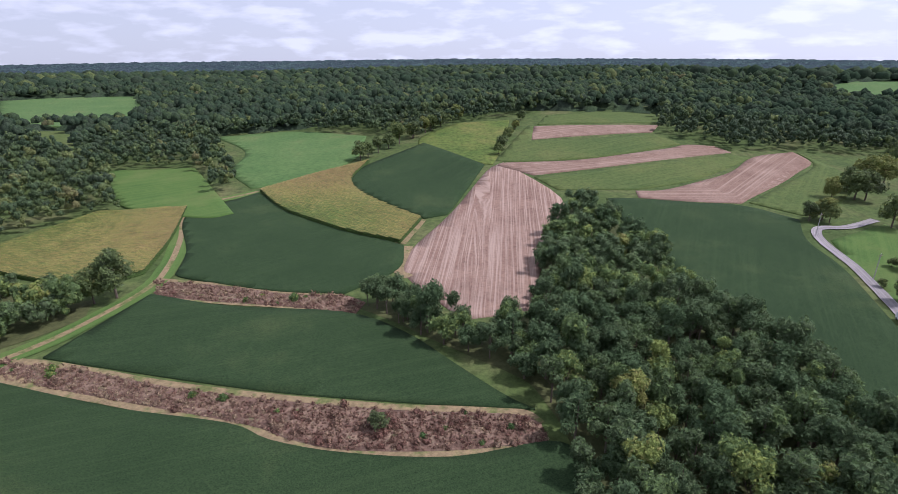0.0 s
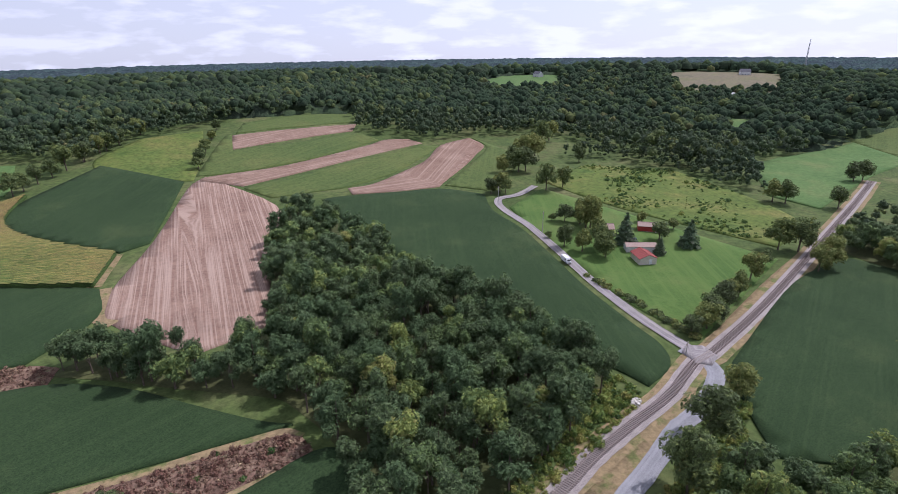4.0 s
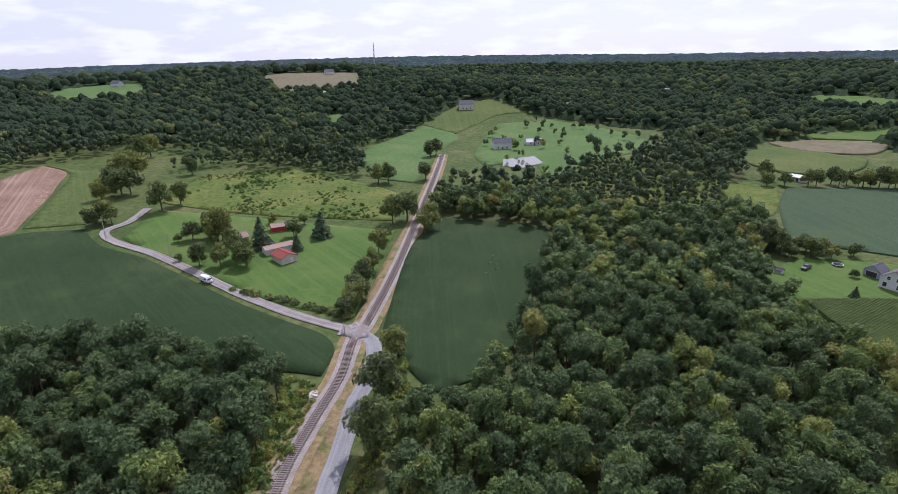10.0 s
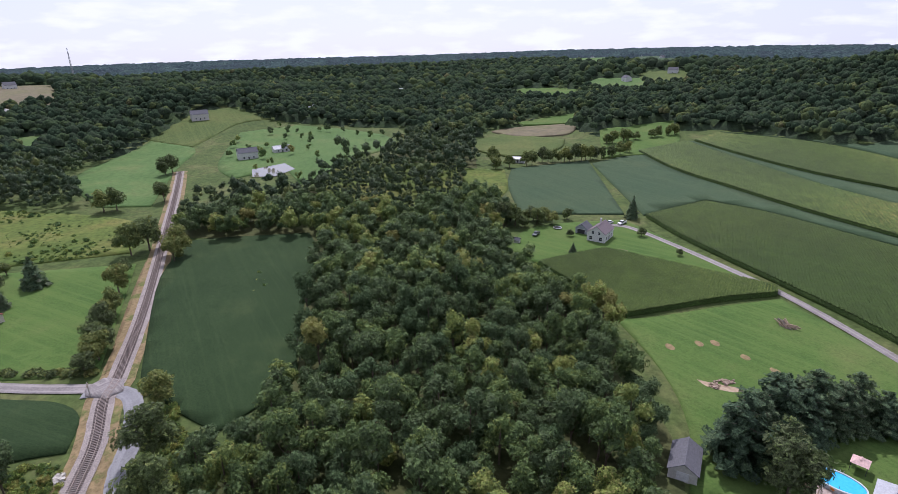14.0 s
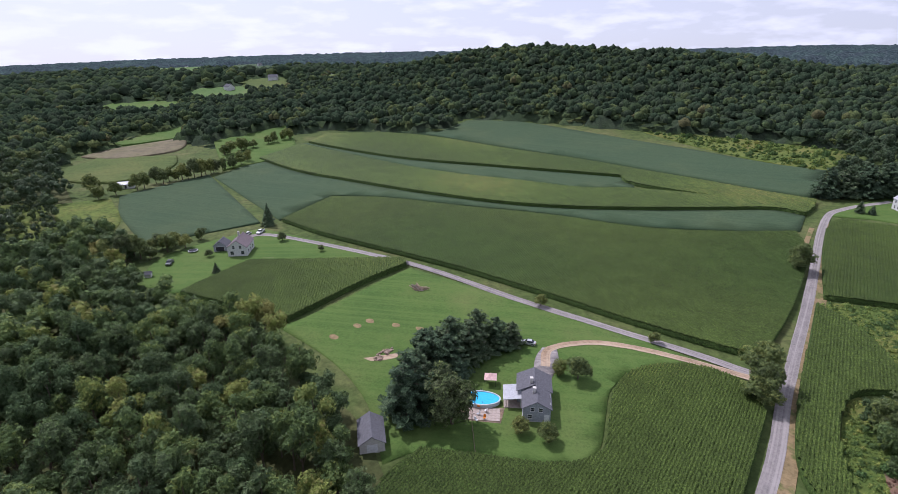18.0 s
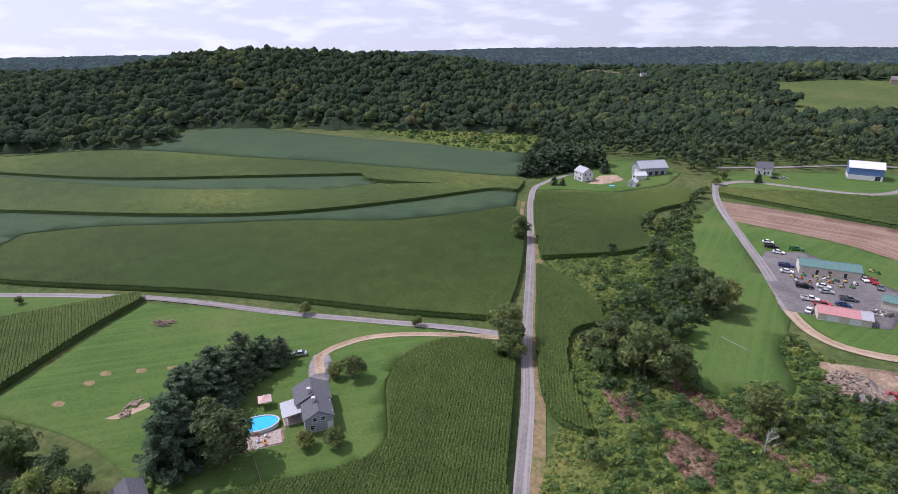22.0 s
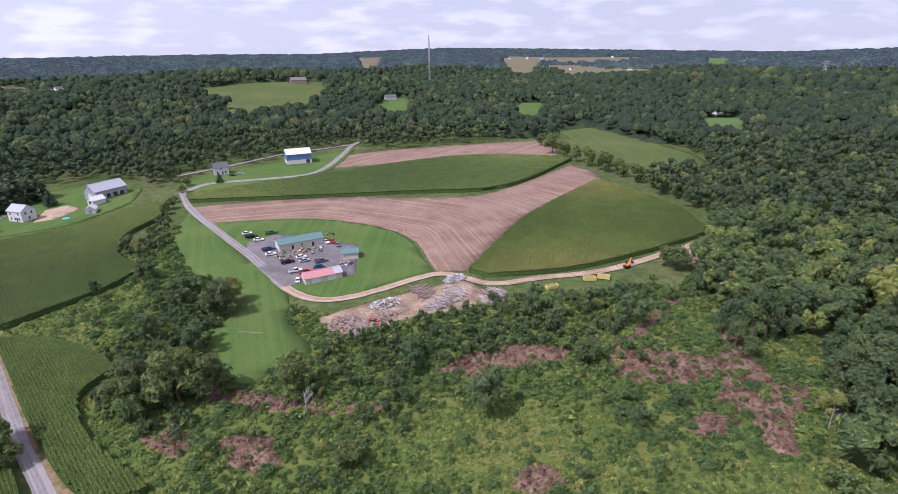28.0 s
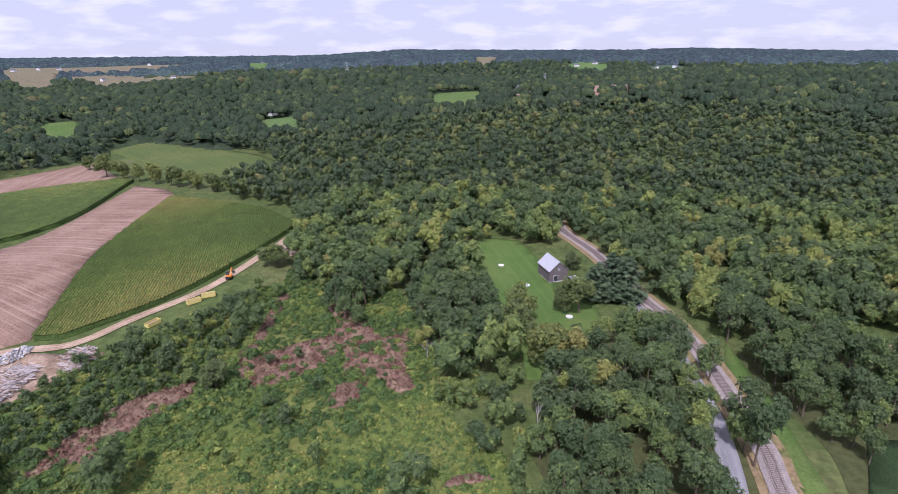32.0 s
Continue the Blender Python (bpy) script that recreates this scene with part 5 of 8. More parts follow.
woods(290, 500, 6.7, MID, 5, "dense green broadleaf woodland round the farmland", 0.16, leaf="leafmid")


def canopy(r0, r1, na, ratio, cell, seed, label, drop=0.0, leaf="canopyhaze"):
    """Distant woods: a closed canopy in which each crown is a dome of its own."""
    nr = int(math.log(r1 / r0) / ratio) + 1
    R_, A_ = np.meshgrid(r0 * np.exp(np.arange(nr) * ratio), np.arange(na) * 2 * math.pi / na, indexing="ij")
    rng = np.random.RandomState(seed)
    R_ = R_ * (1 + ratio * 0.6 * (rng.rand(*R_.shape) - 0.5))
    X, Y = R_ * np.sin(A_), R_ * np.cos(A_)
    W = (~inside(PLAN["open"], X.ravel(), Y.ravel())).reshape(X.shape)
    k = np.where(W.ravel())[0]
    W.ravel()[k] = clear_of(X.ravel()[k], Y.ravel()[k], 4)
    gx, gy = np.floor(X / cell), np.floor(Y / cell)
    best, tint, tall = np.full(X.shape, 1e9), np.zeros(X.shape), np.zeros(X.shape)
    for dx in (-1, 0, 1):
        for dy in (-1, 0, 1):
            ix, iy = gx + dx, gy + dy
            h1 = np.abs(np.sin(ix * 127.1 + iy * 311.7) * 43758.5453) % 1
            h2 = np.abs(np.sin(ix * 269.5 + iy * 183.3) * 43758.5453) % 1
            h3 = np.abs(np.sin(ix * 419.2 + iy * 371.9) * 43758.5453) % 1
            d = (X - (ix + h1) * cell) ** 2 + (Y - (iy + h2) * cell) ** 2
            t_ = 11 + 8 * h3
            q = d - 6 * t_
            b = q < best
            best, tint, tall = np.where(b, q, best), np.where(b, h1 * 0.7 + h2 * 0.3, tint), np.where(b, t_ - 14.0 * d / cell ** 2, tall)
    Z = height(X, Y) + np.where(W, np.maximum(tall, 3.0 + drop * 0.6) + 1.6 * rng.rand(*X.shape) - drop, 0.2)
    Z[0] = height(X[0], Y[0]) - 0.2
    i, j = np.meshgrid(np.arange(nr - 1), np.arange(na), indexing="ij")
    a, b = i * na + j, i * na + (j + 1) % na
    F = np.stack([a, a + na, b + na, b], -1).reshape(-1, 4)
    F = F[W.ravel()[F].any(1)]
    used = np.zeros(X.size, bool)
    used[F.ravel()] = True
    idx = np.cumsum(used) - 1
    V = np.stack([X, Y, Z], -1).reshape(-1, 3)[used]
    T = np.clip(0.05 + 0.55 * tint + 0.14 * far_noise(X, Y) + 0.08 * rng.randn(*X.shape), 0, 1).ravel()[used]
    me = big_mesh("far_woodland", V, idx[F], [M[leaf]], tint=T, shade=True)
    return tagged(new("far_woodland", me), label, "woodland", kind="stuff")


# dark sheet added under the crowns in place of shade in their gaps
canopy(492, 1060, 700, 0.012, 14, 1, "dark sheet below the crowns of wooded hills", 10.5, "canopy")
X, Y = scatter((-960, -960), (960, 960), 11.0, 12)
r_ = np.hypot(X, Y)
k = (r_ < 960) & (r_ >= 495)
X, Y = X[k], Y[k]
k = ~inside(PLAN["open"], X, Y)
k[k] &= clear_of(X[k], Y[k], 4.0)
X, Y = X[k], Y[k]
rng = np.random.RandomState(14)
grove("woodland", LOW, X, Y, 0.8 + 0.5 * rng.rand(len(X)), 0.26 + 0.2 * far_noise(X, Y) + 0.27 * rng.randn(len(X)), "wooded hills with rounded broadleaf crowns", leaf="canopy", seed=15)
X, Y = scatter((-2000, -2000), (2000, 2000), 19.0, 13)
r_ = np.hypot(X, Y)
k = (r_ < 2000) & (r_ >= 955)
X, Y = X[k], Y[k]
k = ~inside(PLAN["open"], X, Y)
k[k] &= clear_of(X[k], Y[k], 4.0)
X, Y = X[k], Y[k]
rng = np.random.RandomState(17)
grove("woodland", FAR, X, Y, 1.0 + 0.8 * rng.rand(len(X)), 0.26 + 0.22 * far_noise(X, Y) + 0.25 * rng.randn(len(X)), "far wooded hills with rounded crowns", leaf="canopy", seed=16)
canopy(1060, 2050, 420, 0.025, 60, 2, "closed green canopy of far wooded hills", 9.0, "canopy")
canopy(2000, 4780, 1300, 0.012, 40, 3, "closed haze-blue canopy of distant wooded ridges")

# bushes on the overgrown ground
def tufts(name, outlines, pitch, keep, size, tint, leaf, label, seed, category="thicket", spread=0.9, protos=None, thin=(), margin=1.0, squash=None, clump=None):
    P = np.concatenate([np.array(o) for o in outlines])
    X, Y = scatter(P.min(0) - 2, P.max(0) + 2, pitch, seed)
    k = np.zeros(len(X), bool)
    for o in outlines:
        k |= inside(o, X, Y)
    X, Y = X[k], Y[k]
    rng = np.random.RandomState(seed)
    k = rng.rand(len(X)) < keep
    for o in thin:
        k &= ~(inside(o, X, Y) & (rng.rand(len(X)) < 0.8))
    if clump is not None:
        k &= far_noise(X * 2.6 + 0.5 * Y, Y * 3.4) + 0.25 * rng.randn(len(X)) > clump
    if margin:
        k &= clear_of(X, Y, margin)
    X, Y = X[k], Y[k]
    rng = np.random.RandomState(seed + 1)
    s_ = size * (0.7 + spread * rng.rand(len(X)) ** 2 + 1.3 * (rng.rand(len(X)) < 0.07))
    return grove(name, protos or BUSH, X, Y, s_, tint + 0.22 * far_noise(X * 2, Y * 2) + 0.18 * rng.randn(len(X)), label, leaf=leaf, seed=seed, category=category, squash=squash)


TUFT = [shrub(s, 24) for s in (34, 35, 36)]
BROWN = [PLAN["brown%d" % i] for i in range(1, 11)]
VINES = [PLAN["vine"], PLAN["vine2"], PLAN["weedR"], PLAN["weedR2"]]
tufts("thicket", [PLAN["scrub1"], PLAN["scrub2"], PLAN["scrub3"]], 1.75, 0.9, 0.8, 0.38, "bushleaf", "green overgrown thicket of shrubs and brambles", 6, squash=0.8, spread=1.2, thin=BROWN + VINES + [PLAN["wood_mid"]])
tufts("vine_carpet", VINES, 1.0, 0.92, 0.5, 0.62, "bushleaf", "low yellow green carpet of vines and weeds", 26, squash=0.7, spread=0.9, protos=TUFT, thin=BROWN)
tufts("tall_thicket", [PLAN["dark"], PLAN["dark2"]], 3.6, 0.8, 0.32, 0.16, "leaf", "dense dark green thicket of tall shrubs and small trees", 29, spread=0.5, protos=MIDNEAR)
tufts("young_trees", [PLAN["glade"]], 4.5, 0.82, 0.55, 0.3, "leafmid", "dense young green trees on rough ground", 30, "trees", spread=0.6, protos=MID)
tufts("woodland_edge", [PLAN["wood_edge"]], 5.6, 0.9, 0.75, 0.22, "leafmid", "green broadleaf trees along the meadow edge", 31, "woodland", spread=0.3, protos=MID)
tufts("field_weeds", [[(203, 70), (198, 65), (186, 62), (170, 59), (171, 62), (186, 67)]], 1.5, 0.45, 0.36, 0.6, "bushleaf", "loose streak of pale weeds in the soybeans", 32, "weeds", protos=TUFT, margin=0)
tufts("dry_weeds", BROWN, 1.0, 0.85, 0.4, 0.5, "weedleaf", "brown dead weed stalks in the thicket", 16, "weeds", protos=TUFT, margin=0)
tufts("dry_weeds", [PLAN["strip1"], PLAN["strip2"]], 0.95, 0.9, 0.46, 0.45, "weedleaf", "brown dead weed stalks between soybean fields", 17, "weeds", protos=TUFT, margin=0)
tufts("strip_bushes", [PLAN["strip1"], PLAN["strip2"]], 3.0, 0.09, 0.8, 0.25, "bushleaf", "low green bushes in the weed strips", 27, "bushes", margin=0)
tufts("strip_bushes", BROWN, 2.6, 0.16, 0.75, 0.3, "bushleaf", "low green bushes among dead weeds", 28, "bushes", margin=0)
tufts("meadow_bushes", [PLAN["meadow2"]], 1.9, 0.85, 0.6, 0.4, "bushleaf", "low green bushes in the meadow", 18, "bushes", margin=0, clump=0.22)
tufts("meadow_bushes", [PLAN["meadow3"]], 3.6, 0.65, 1.0, 0.35, "bushleaf", "low green bushes at the foot of the ridge", 19, "bushes", margin=0)
tufts("brambles", [PLAN["weeds_rail"]], 1.4, 0.9, 0.6, 0.75, "bushleaf", "bright green brambles beside the road", 20, "thicket", margin=0.6)
tufts("brambles", [[(96, 80), (84, 75), (66, 69), (50, 64), (44, 68), (60, 75), (78, 83), (94, 93)]], 1.3, 0.9, 0.6, 0.7, "bushleaf", "bright green vines between woods and railway", 21, "thicket", margin=0)
tufts("village_trees", [PLAN["village"]], 17, 0.34, 0.62, 0.45, "leaf", "scattered green trees round the village houses", 22, "trees", spread=0.4, protos=MIDNEAR, margin=0)
tufts("young_trees", [PLAN["scrub1"], PLAN["scrub2"]], 11, 0.33, 0.42, 0.45, "leaf", "young green trees standing in the thicket", 23, "trees", spread=0.5, protos=MIDNEAR)
tufts("young_trees", [PLAN["young"]], 5.6, 0.9, 0.6, 0.6, "leaf", "young light green trees round the clearing", 24, "trees", spread=0.5, protos=MIDNEAR)

# ---- single trees ----
def split_proto(p, leaf):
    """The trunk and the crown of a tree as two meshes."""
    V, F, T, I = p
    out = []
    for i, mname, key in ((1, "trunk", "bark"), (0, "crown", leaf)):
        f = F[I == i]
        if not len(f):
            continue
        u = np.unique(f)
        idx = np.zeros(len(V), int)
        idx[u] = np.arange(len(u))
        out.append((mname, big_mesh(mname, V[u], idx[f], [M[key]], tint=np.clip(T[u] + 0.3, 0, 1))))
    return out


SINGLE = [(split_proto(broadleaf(s, 12, 4.6, 12, 850, 0.9, low=0.08), "leaf1"), 12.0) for s in (51, 52, 53, 54)]
SPIRE = [(split_proto(conifer(s, 12, 3.9, 14, 26, 1.3), "needle"), 12.0) for s in (61, 62)]
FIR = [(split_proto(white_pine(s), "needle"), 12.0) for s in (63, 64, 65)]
LOWBUSH = [(split_proto(shrub(s, 120), "leaf1"), 1.3) for s in (71, 72, 73)]


def tree(kind, x, y, tall, name, label, seed, category="tree", group="", width=None):
    rng = np.random.RandomState(seed)
    meshes, h = kind[rng.randint(len(kind))]
    root = new(name)
    root.location = (x, y, hz(x, y) - 0.1)
    s = tall / h
    w = s * (width or 0.9 + 0.25 * rng.rand())
    root.scale = (w, w, s)
    root.rotation_euler = (0, 0, rng.rand() * 6.28)
    for nm, me in meshes:
        o = new(nm, me)
        o.parent = root
    return tagged(root, label, category, group)


BROAD = []
BROAD += [(166.0, 187.6, 11.0), (159.4, 193.8, 8.8), (154.5, 197.3, 4.2), (139.8, 169.1, 10.8), (148.2, 153.2, 11.2), (181.3, 156.5, 8.8), (191.1, 176.7, 5.5), (196.9, 162.9, 5.8), (140.0, 180.5, 3.5), (142.4, 97.4, 8.8), (151.8, 101.9, 10.5), (164.8, 105.5, 9.8), (181.2, 112.9, 11.2), (156.9, 247.6, 11.2), (188.0, 276.0, 16.5), (216.7, 299.5, 16.5), (180.7, 237.6, 15.5), (192.6, 238.2, 12.8), (241.0, 282.8, 12.5), (217.6, 126.5, 14.0), (223.5, 121.7, 14.8), (278.7, 170.7, 12.0), (281.8, 165.6, 12.5), (297.4, 147.8, 12.0), (363.7, 176.3, 13.0)]
BROAD += [(369.7, 174.4, 13.0), (218.2, 106.5, 12.8), (209.9, 105.4, 11.0), (79.3, 53.0, 15.2), (96.6, 61.5, 13.5), (115.5, 68.4, 9.8), (136.9, 95.6, 8.8), (150.0, 245.8, 9.8), (157.7, 243.4, 9.5), (-124.4, 161.1, 18.2), (-129.4, 156.6, 12.8), (156.2, 246.5, 9.8), (151.1, 246.4, 5.5), (192.6, 275.2, 15.2), (-22.6, 100.1, 5.0), (80.0, -68.8, 15.2), (71.4, -105.8, 7.2), (75.6, -103.8, 4.8), (61.1, -81.1, 5.2), (67.0, -78.5, 4.5), (67.8, -138.0, 4.0), (105.8, -131.4, 4.5), (202.4, -100.6, 3.2), (226.2, -94.0, 4.5), (247.5, -50.9, 8.8)]
BROAD += [(246.7, -58.1, 6.5), (244.8, -44.2, 5.5), (229.2, -62.4, 3.5), (58.5, -226.7, 12.0), (35.6, -133.6, 12.0), (37.8, -137.8, 13.5), (34.6, -129.8, 8.8), (-27.0, -122.0, 12.5), (-29.5, -90.5, 7.5), (-0.9, -134.7, 16.2), (-8.5, -133.7, 12.5), (10.6, -137.9, 11.2), (-18.3, -178.9, 14.0), (-24.5, -187.3, 10.0), (7.7, -141.9, 13.2), (-155.5, -20.0, 12.8), (-141.4, -18.9, 15.5), (-131.2, -9.4, 14.8), (-165.6, -2.5, 14.0), (-165.3, -7.2, 9.5), (-201.5, -6.4, 7.2), (-177.0, -125.5, 8.8), (-177.1, -121.6, 10.8), (-301.1, -348.2, 11.0), (-100.5, -92.8, 8.5), (-79.7, 351.6, 13.0), (-76.2, 359.1, 10.5)]
BROAD += [(-71.1, 369.8, 12.0), (-65.6, 381.0, 10.8), (-59.7, 392.7, 16.5), (-52.1, 407.4, 11.8), (-51.5, 408.4, 13.5), (-43.8, 422.9, 13.5), (-40.2, 429.8, 13.0), (-33.3, 442.6, 14.2), (-20.3, 467.7, 12.5), (11.4, 360.2, 8.0), (14.2, 372.9, 9.5), (18.5, 392.5, 9.5), (20.9, 403.4, 6.8), (25.2, 423.4, 7.2), (25.8, 426.1, 7.0), (31.3, 452.6, 8.5), (254.3, -38.8, 5.2), (254.1, -46.4, 5.5), (253.9, -50.5, 7.2), (253.7, -55.9, 6.5), (253.3, -66.9, 5.8), (361.5, -44.5, 9.0), (365.0, -54.1, 8.5), (369.7, -66.7, 10.2), (371.4, -71.0, 10.8)]
BROAD += [(375.9, -83.1, 10.5), (379.7, -93.3, 7.8), (382.1, -99.8, 6.8), (386.7, -112.7, 10.0), (388.8, -118.8, 10.2), (440.8, -144.9, 9.5), (443.1, -150.4, 11.8), (447.3, -160.9, 12.2), (449.0, -165.4, 9.8), (451.8, -173.0, 7.8), (457.1, -188.7, 8.2), (459.1, -194.8, 10.5), (462.1, -205.1, 10.0), (463.8, -210.8, 10.8), (-286.7, -318.5, 16.0), (-284.7, -303.6, 13.2), (-282.6, -288.0, 12.0), (-280.5, -273.5, 14.2), (-278.3, -259.6, 9.2), (-277.5, -254.3, 14.0), (-275.6, -242.7, 11.5), (-274.5, -236.4, 9.8), (-272.4, -223.8, 11.8), (-271.8, -220.6, 8.2), (-269.9, -209.4, 8.8)]
BROAD += [(-268.3, -200.5, 10.0), (-268.3, -200.5, 10.2), (-265.9, -186.8, 7.0), (-264.7, -179.9, 9.8), (-263.4, -172.4, 9.2), (261.2, -35.5, 7.8), (255.5, -37.8, 9.2), (252.6, -39.0, 8.0), (242.6, -42.9, 6.2), (130.1, 95.6, 6.5), (145.8, 101.1, 8.0), (160.4, 106.2, 7.8), (165.0, 107.8, 6.8), (196.4, 118.8, 7.0), (178.1, 278.3, 11.2), (191.4, 288.5, 13.8), (207.5, 301.1, 17.0), (218.2, 309.6, 16.0), (246.6, 333.0, 19), (264.4, 347.8, 17.0), (162.4, 182.4, 16.2), (164.5, 181.7, 14.2), (163.4, 187.5, 12.5), (162.9, 174.8, 8.2), (152.1, 160.8, 11.5)]
BROAD += [(143.1, 161.5, 10.0), (-31.1, -360.7, 6.2), (-27.1, -348.4, 5.0), (-21.4, -331.2, 4.2), (-17.6, -319.7, 6.2), (-14.9, -311.4, 5.8), (-10.7, -298.7, 4.2), (-6.7, -286.1, 4.0), (-5.5, -282.3, 4.5), (-1.5, -269.8, 4.0), (1.2, -261.0, 5.8)]
BROAD += [(380.9, -80, 11), (382, -88, 9.5), (381.5, -96, 11), (382.5, -104, 13), (384, -109, 12), (386, -116, 11), (389, -125, 10), (393, -134, 10), (399, -142, 11), (407, -150, 10), (247.4, -27.9, 11), (247.1, -34.5, 12), (246.2, -40.1, 11), (378.4, -44.9, 12)]
CONE = []
CONE += [(165.8, 161.1, 13.5), (187.1, 145.8, 11.8), (169.3, 145.1, 8.2), (252.2, -98.9, 11.0), (209.7, -58.8, 4.5)]
PINES = []
PINES += [(89.0, -62.8, 17.5), (92.6, -68.4, 15.0), (96.3, -74.0, 17.0), (95.4, -80.6, 13.2), (99.2, -85.2, 15.4), (97.2, -91.0, 12.6), (99.8, -95.4, 14.0), (96.4, -100.2, 11.0), (94.6, -105.0, 8.5), (86.6, -69.2, 11.0), (101.6, -80.2, 13.0), (83.4, -341.8, 17.5), (77.2, -348.8, 17.8), (69.7, -355.9, 18.8), (62.4, -363.1, 19), (53.7, -370.6, 19.0), (45.6, -378.0, 18.5), (37.8, -359.9, 9.0), (63.3, -324.0, 6.8), (58.4, -324.9, 4.8), (-50.0, -359.1, 6.2), (-178.3, 12.2, 16.5), (-181.8, 7.5, 16.2), (-177.5, 2.7, 13.5)]
HEDGE = []
HEDGE += [(124.4, 142.3, 1.8), (124.4, 137.5, 1.8), (124.4, 134.9, 2.5), (124.5, 131.6, 2.2), (124.5, 125.0, 1.8), (124.5, 125.1, 2.0), (124.6, 119.8, 2.2), (124.6, 115.3, 1.8), (124.6, 110.4, 2.0), (124.6, 109.9, 1.8), (124.6, 106.3, 1.8), (124.6, 104.2, 2.2), (124.6, 100.3, 2.0), (124.6, 98.6, 1.8), (124.6, 97.2, 2.2), (124.6, 93.7, 2.2), (126.0, 127.6, 1.5), (126.0, 123.2, 1.5), (126.0, 120.7, 1.8), (125.9, 117.3, 2.0), (125.9, 115.2, 1.2), (125.9, 109.5, 2.0), (125.9, 107.5, 1.2), (125.8, 103.1, 1.8), (125.8, 100.8, 1.8)]
HEDGE += [(125.8, 98.2, 1.8), (125.7, 94.7, 2.0), (125.7, 94.1, 1.8)]

for i, (x, y, h) in enumerate(BROAD):
    small = h < 6
    tree(SINGLE, x, y, h, "small_tree" if small else "broadleaf_tree", "small rounded green tree on grass" if small else "full green broadleaf tree at the field edge", i, width=None if h > 9 else 1.25)
for i, (x, y, h) in enumerate(CONE):
    tree(SPIRE, x, y, h, "conifer", "dark green pointed conifer on the lawn", i)
for i, (x, y, h) in enumerate(PINES):
    tree(FIR, x, y, h, "pine_tree", "tall dark green pine in a windbreak", i, group="windbreak pines", width=1.05 + 0.07 * (i % 5) if h > 10 else None)
for i, (x, y, h) in enumerate(HEDGE):
    tree(LOWBUSH, x + 5.2, y, h * 0.75, "hedge_bush", "low green hedge bush beside the road", i, "bush", "roadside hedge", width=1.3)


def dead_tree(x, y, tall, seed):
    """A bare grey trunk with forking limbs."""
    rng = np.random.RandomState(seed)
    c = new("dead_tree")
    c.location = (x, y, hz(x, y) - 0.1)
    tagged(c, "bare grey dead tree standing in the thicket", "tree")
    v, f = tube([(0, 0, -0.3), (0.1, 0, tall * 0.4), (0.25, 0.1, tall)], [0.16, 0.12, 0.03], 6)
    o = new("trunk", mesh_from("trunk", v, f, M["greybark"]))
    o.parent = c
    for k in range(7):
        z, a, L = tall * (0.3 + 0.09 * k), rng.rand() * 6.28, tall * (0.42 - 0.04 * k)
        e = (L * math.cos(a), L * math.sin(a), z + L * 0.7)
        v, f = tube([(0.1, 0, z), (e[0] * 0.5, e[1] * 0.5, z + L * 0.3), e], [0.07, 0.05, 0.015], 4)
        parts = [(v, f, np.zeros(len(v)), 0)]
        for b in (-0.7, 0.7):
            h_ = (e[0] * 0.5 + 0.4 * L * math.cos(a + b), e[1] * 0.5 + 0.4 * L * math.sin(a + b), z + L * 0.75)
            v, f = tube([(e[0] * 0.5, e[1] * 0.5, z + L * 0.3), h_], [0.04, 0.012], 4)
            parts.append((v, f, np.zeros(len(v)), 0))
        V, F, _, _ = merge(parts)
        o = new("limb", mesh_from("limb", V, F, M["greybark"]))
        o.parent = c


M["greybark"] = ramp_bark = bpy.data.materials.new("weathered_bark")
ramp_bark.use_nodes = True
n, l = ramp_bark.node_tree.nodes, ramp_bark.node_tree.links
l.new(ramp(n, l, noise_node(n, l, 4), [(0.3, (0.22, 0.2, 0.18)), (0.7, (0.4, 0.38, 0.35))]), n["Principled BSDF"].inputs["Base Color"])
n["Principled BSDF"].inputs["Roughness"].default_value = 0.95
for i, (x, y, h) in enumerate(((-27.0, -112.5, 8.0), (-128.0, -43.0, 7.0), (-104.0, -9.0, 8.5), (-9.0, -137.0, 6.5))):
    dead_tree(x, y, h, i)


# ---- building blocks ----
def part(name, bm, key, parent, label="", smooth_shade=False):
    me = bpy.data.meshes.new(name)
    bmesh.ops.recalc_face_normals(bm, faces=bm.faces[:])
    bm.to_mesh(me)
    bm.free()
    me.materials.append(M[key])
    if smooth_shade:
        for f in me.polygons:
            f.use_smooth = True
    ob = new(name, me)
    ob.parent = parent
    if label:
        ob["label"] = label
    return ob


def box(x0, x1, y0, y1, z0, z1, bm=None, bevel=0.0):
    bm = bm or bmesh.new()
    r = bmesh.ops.create_cube(bm, size=1)["verts"]
    bmesh.ops.scale(bm, verts=r, vec=(x1 - x0, y1 - y0, z1 - z0))
    bmesh.ops.translate(bm, verts=r, vec=((x0 + x1) / 2, (y0 + y1) / 2, (z0 + z1) / 2))
    if bevel:
        e = list({e for v in r for e in v.link_edges})
        bmesh.ops.bevel(bm, geom=e, offset=bevel, segments=2, affect="EDGES")
    return bm


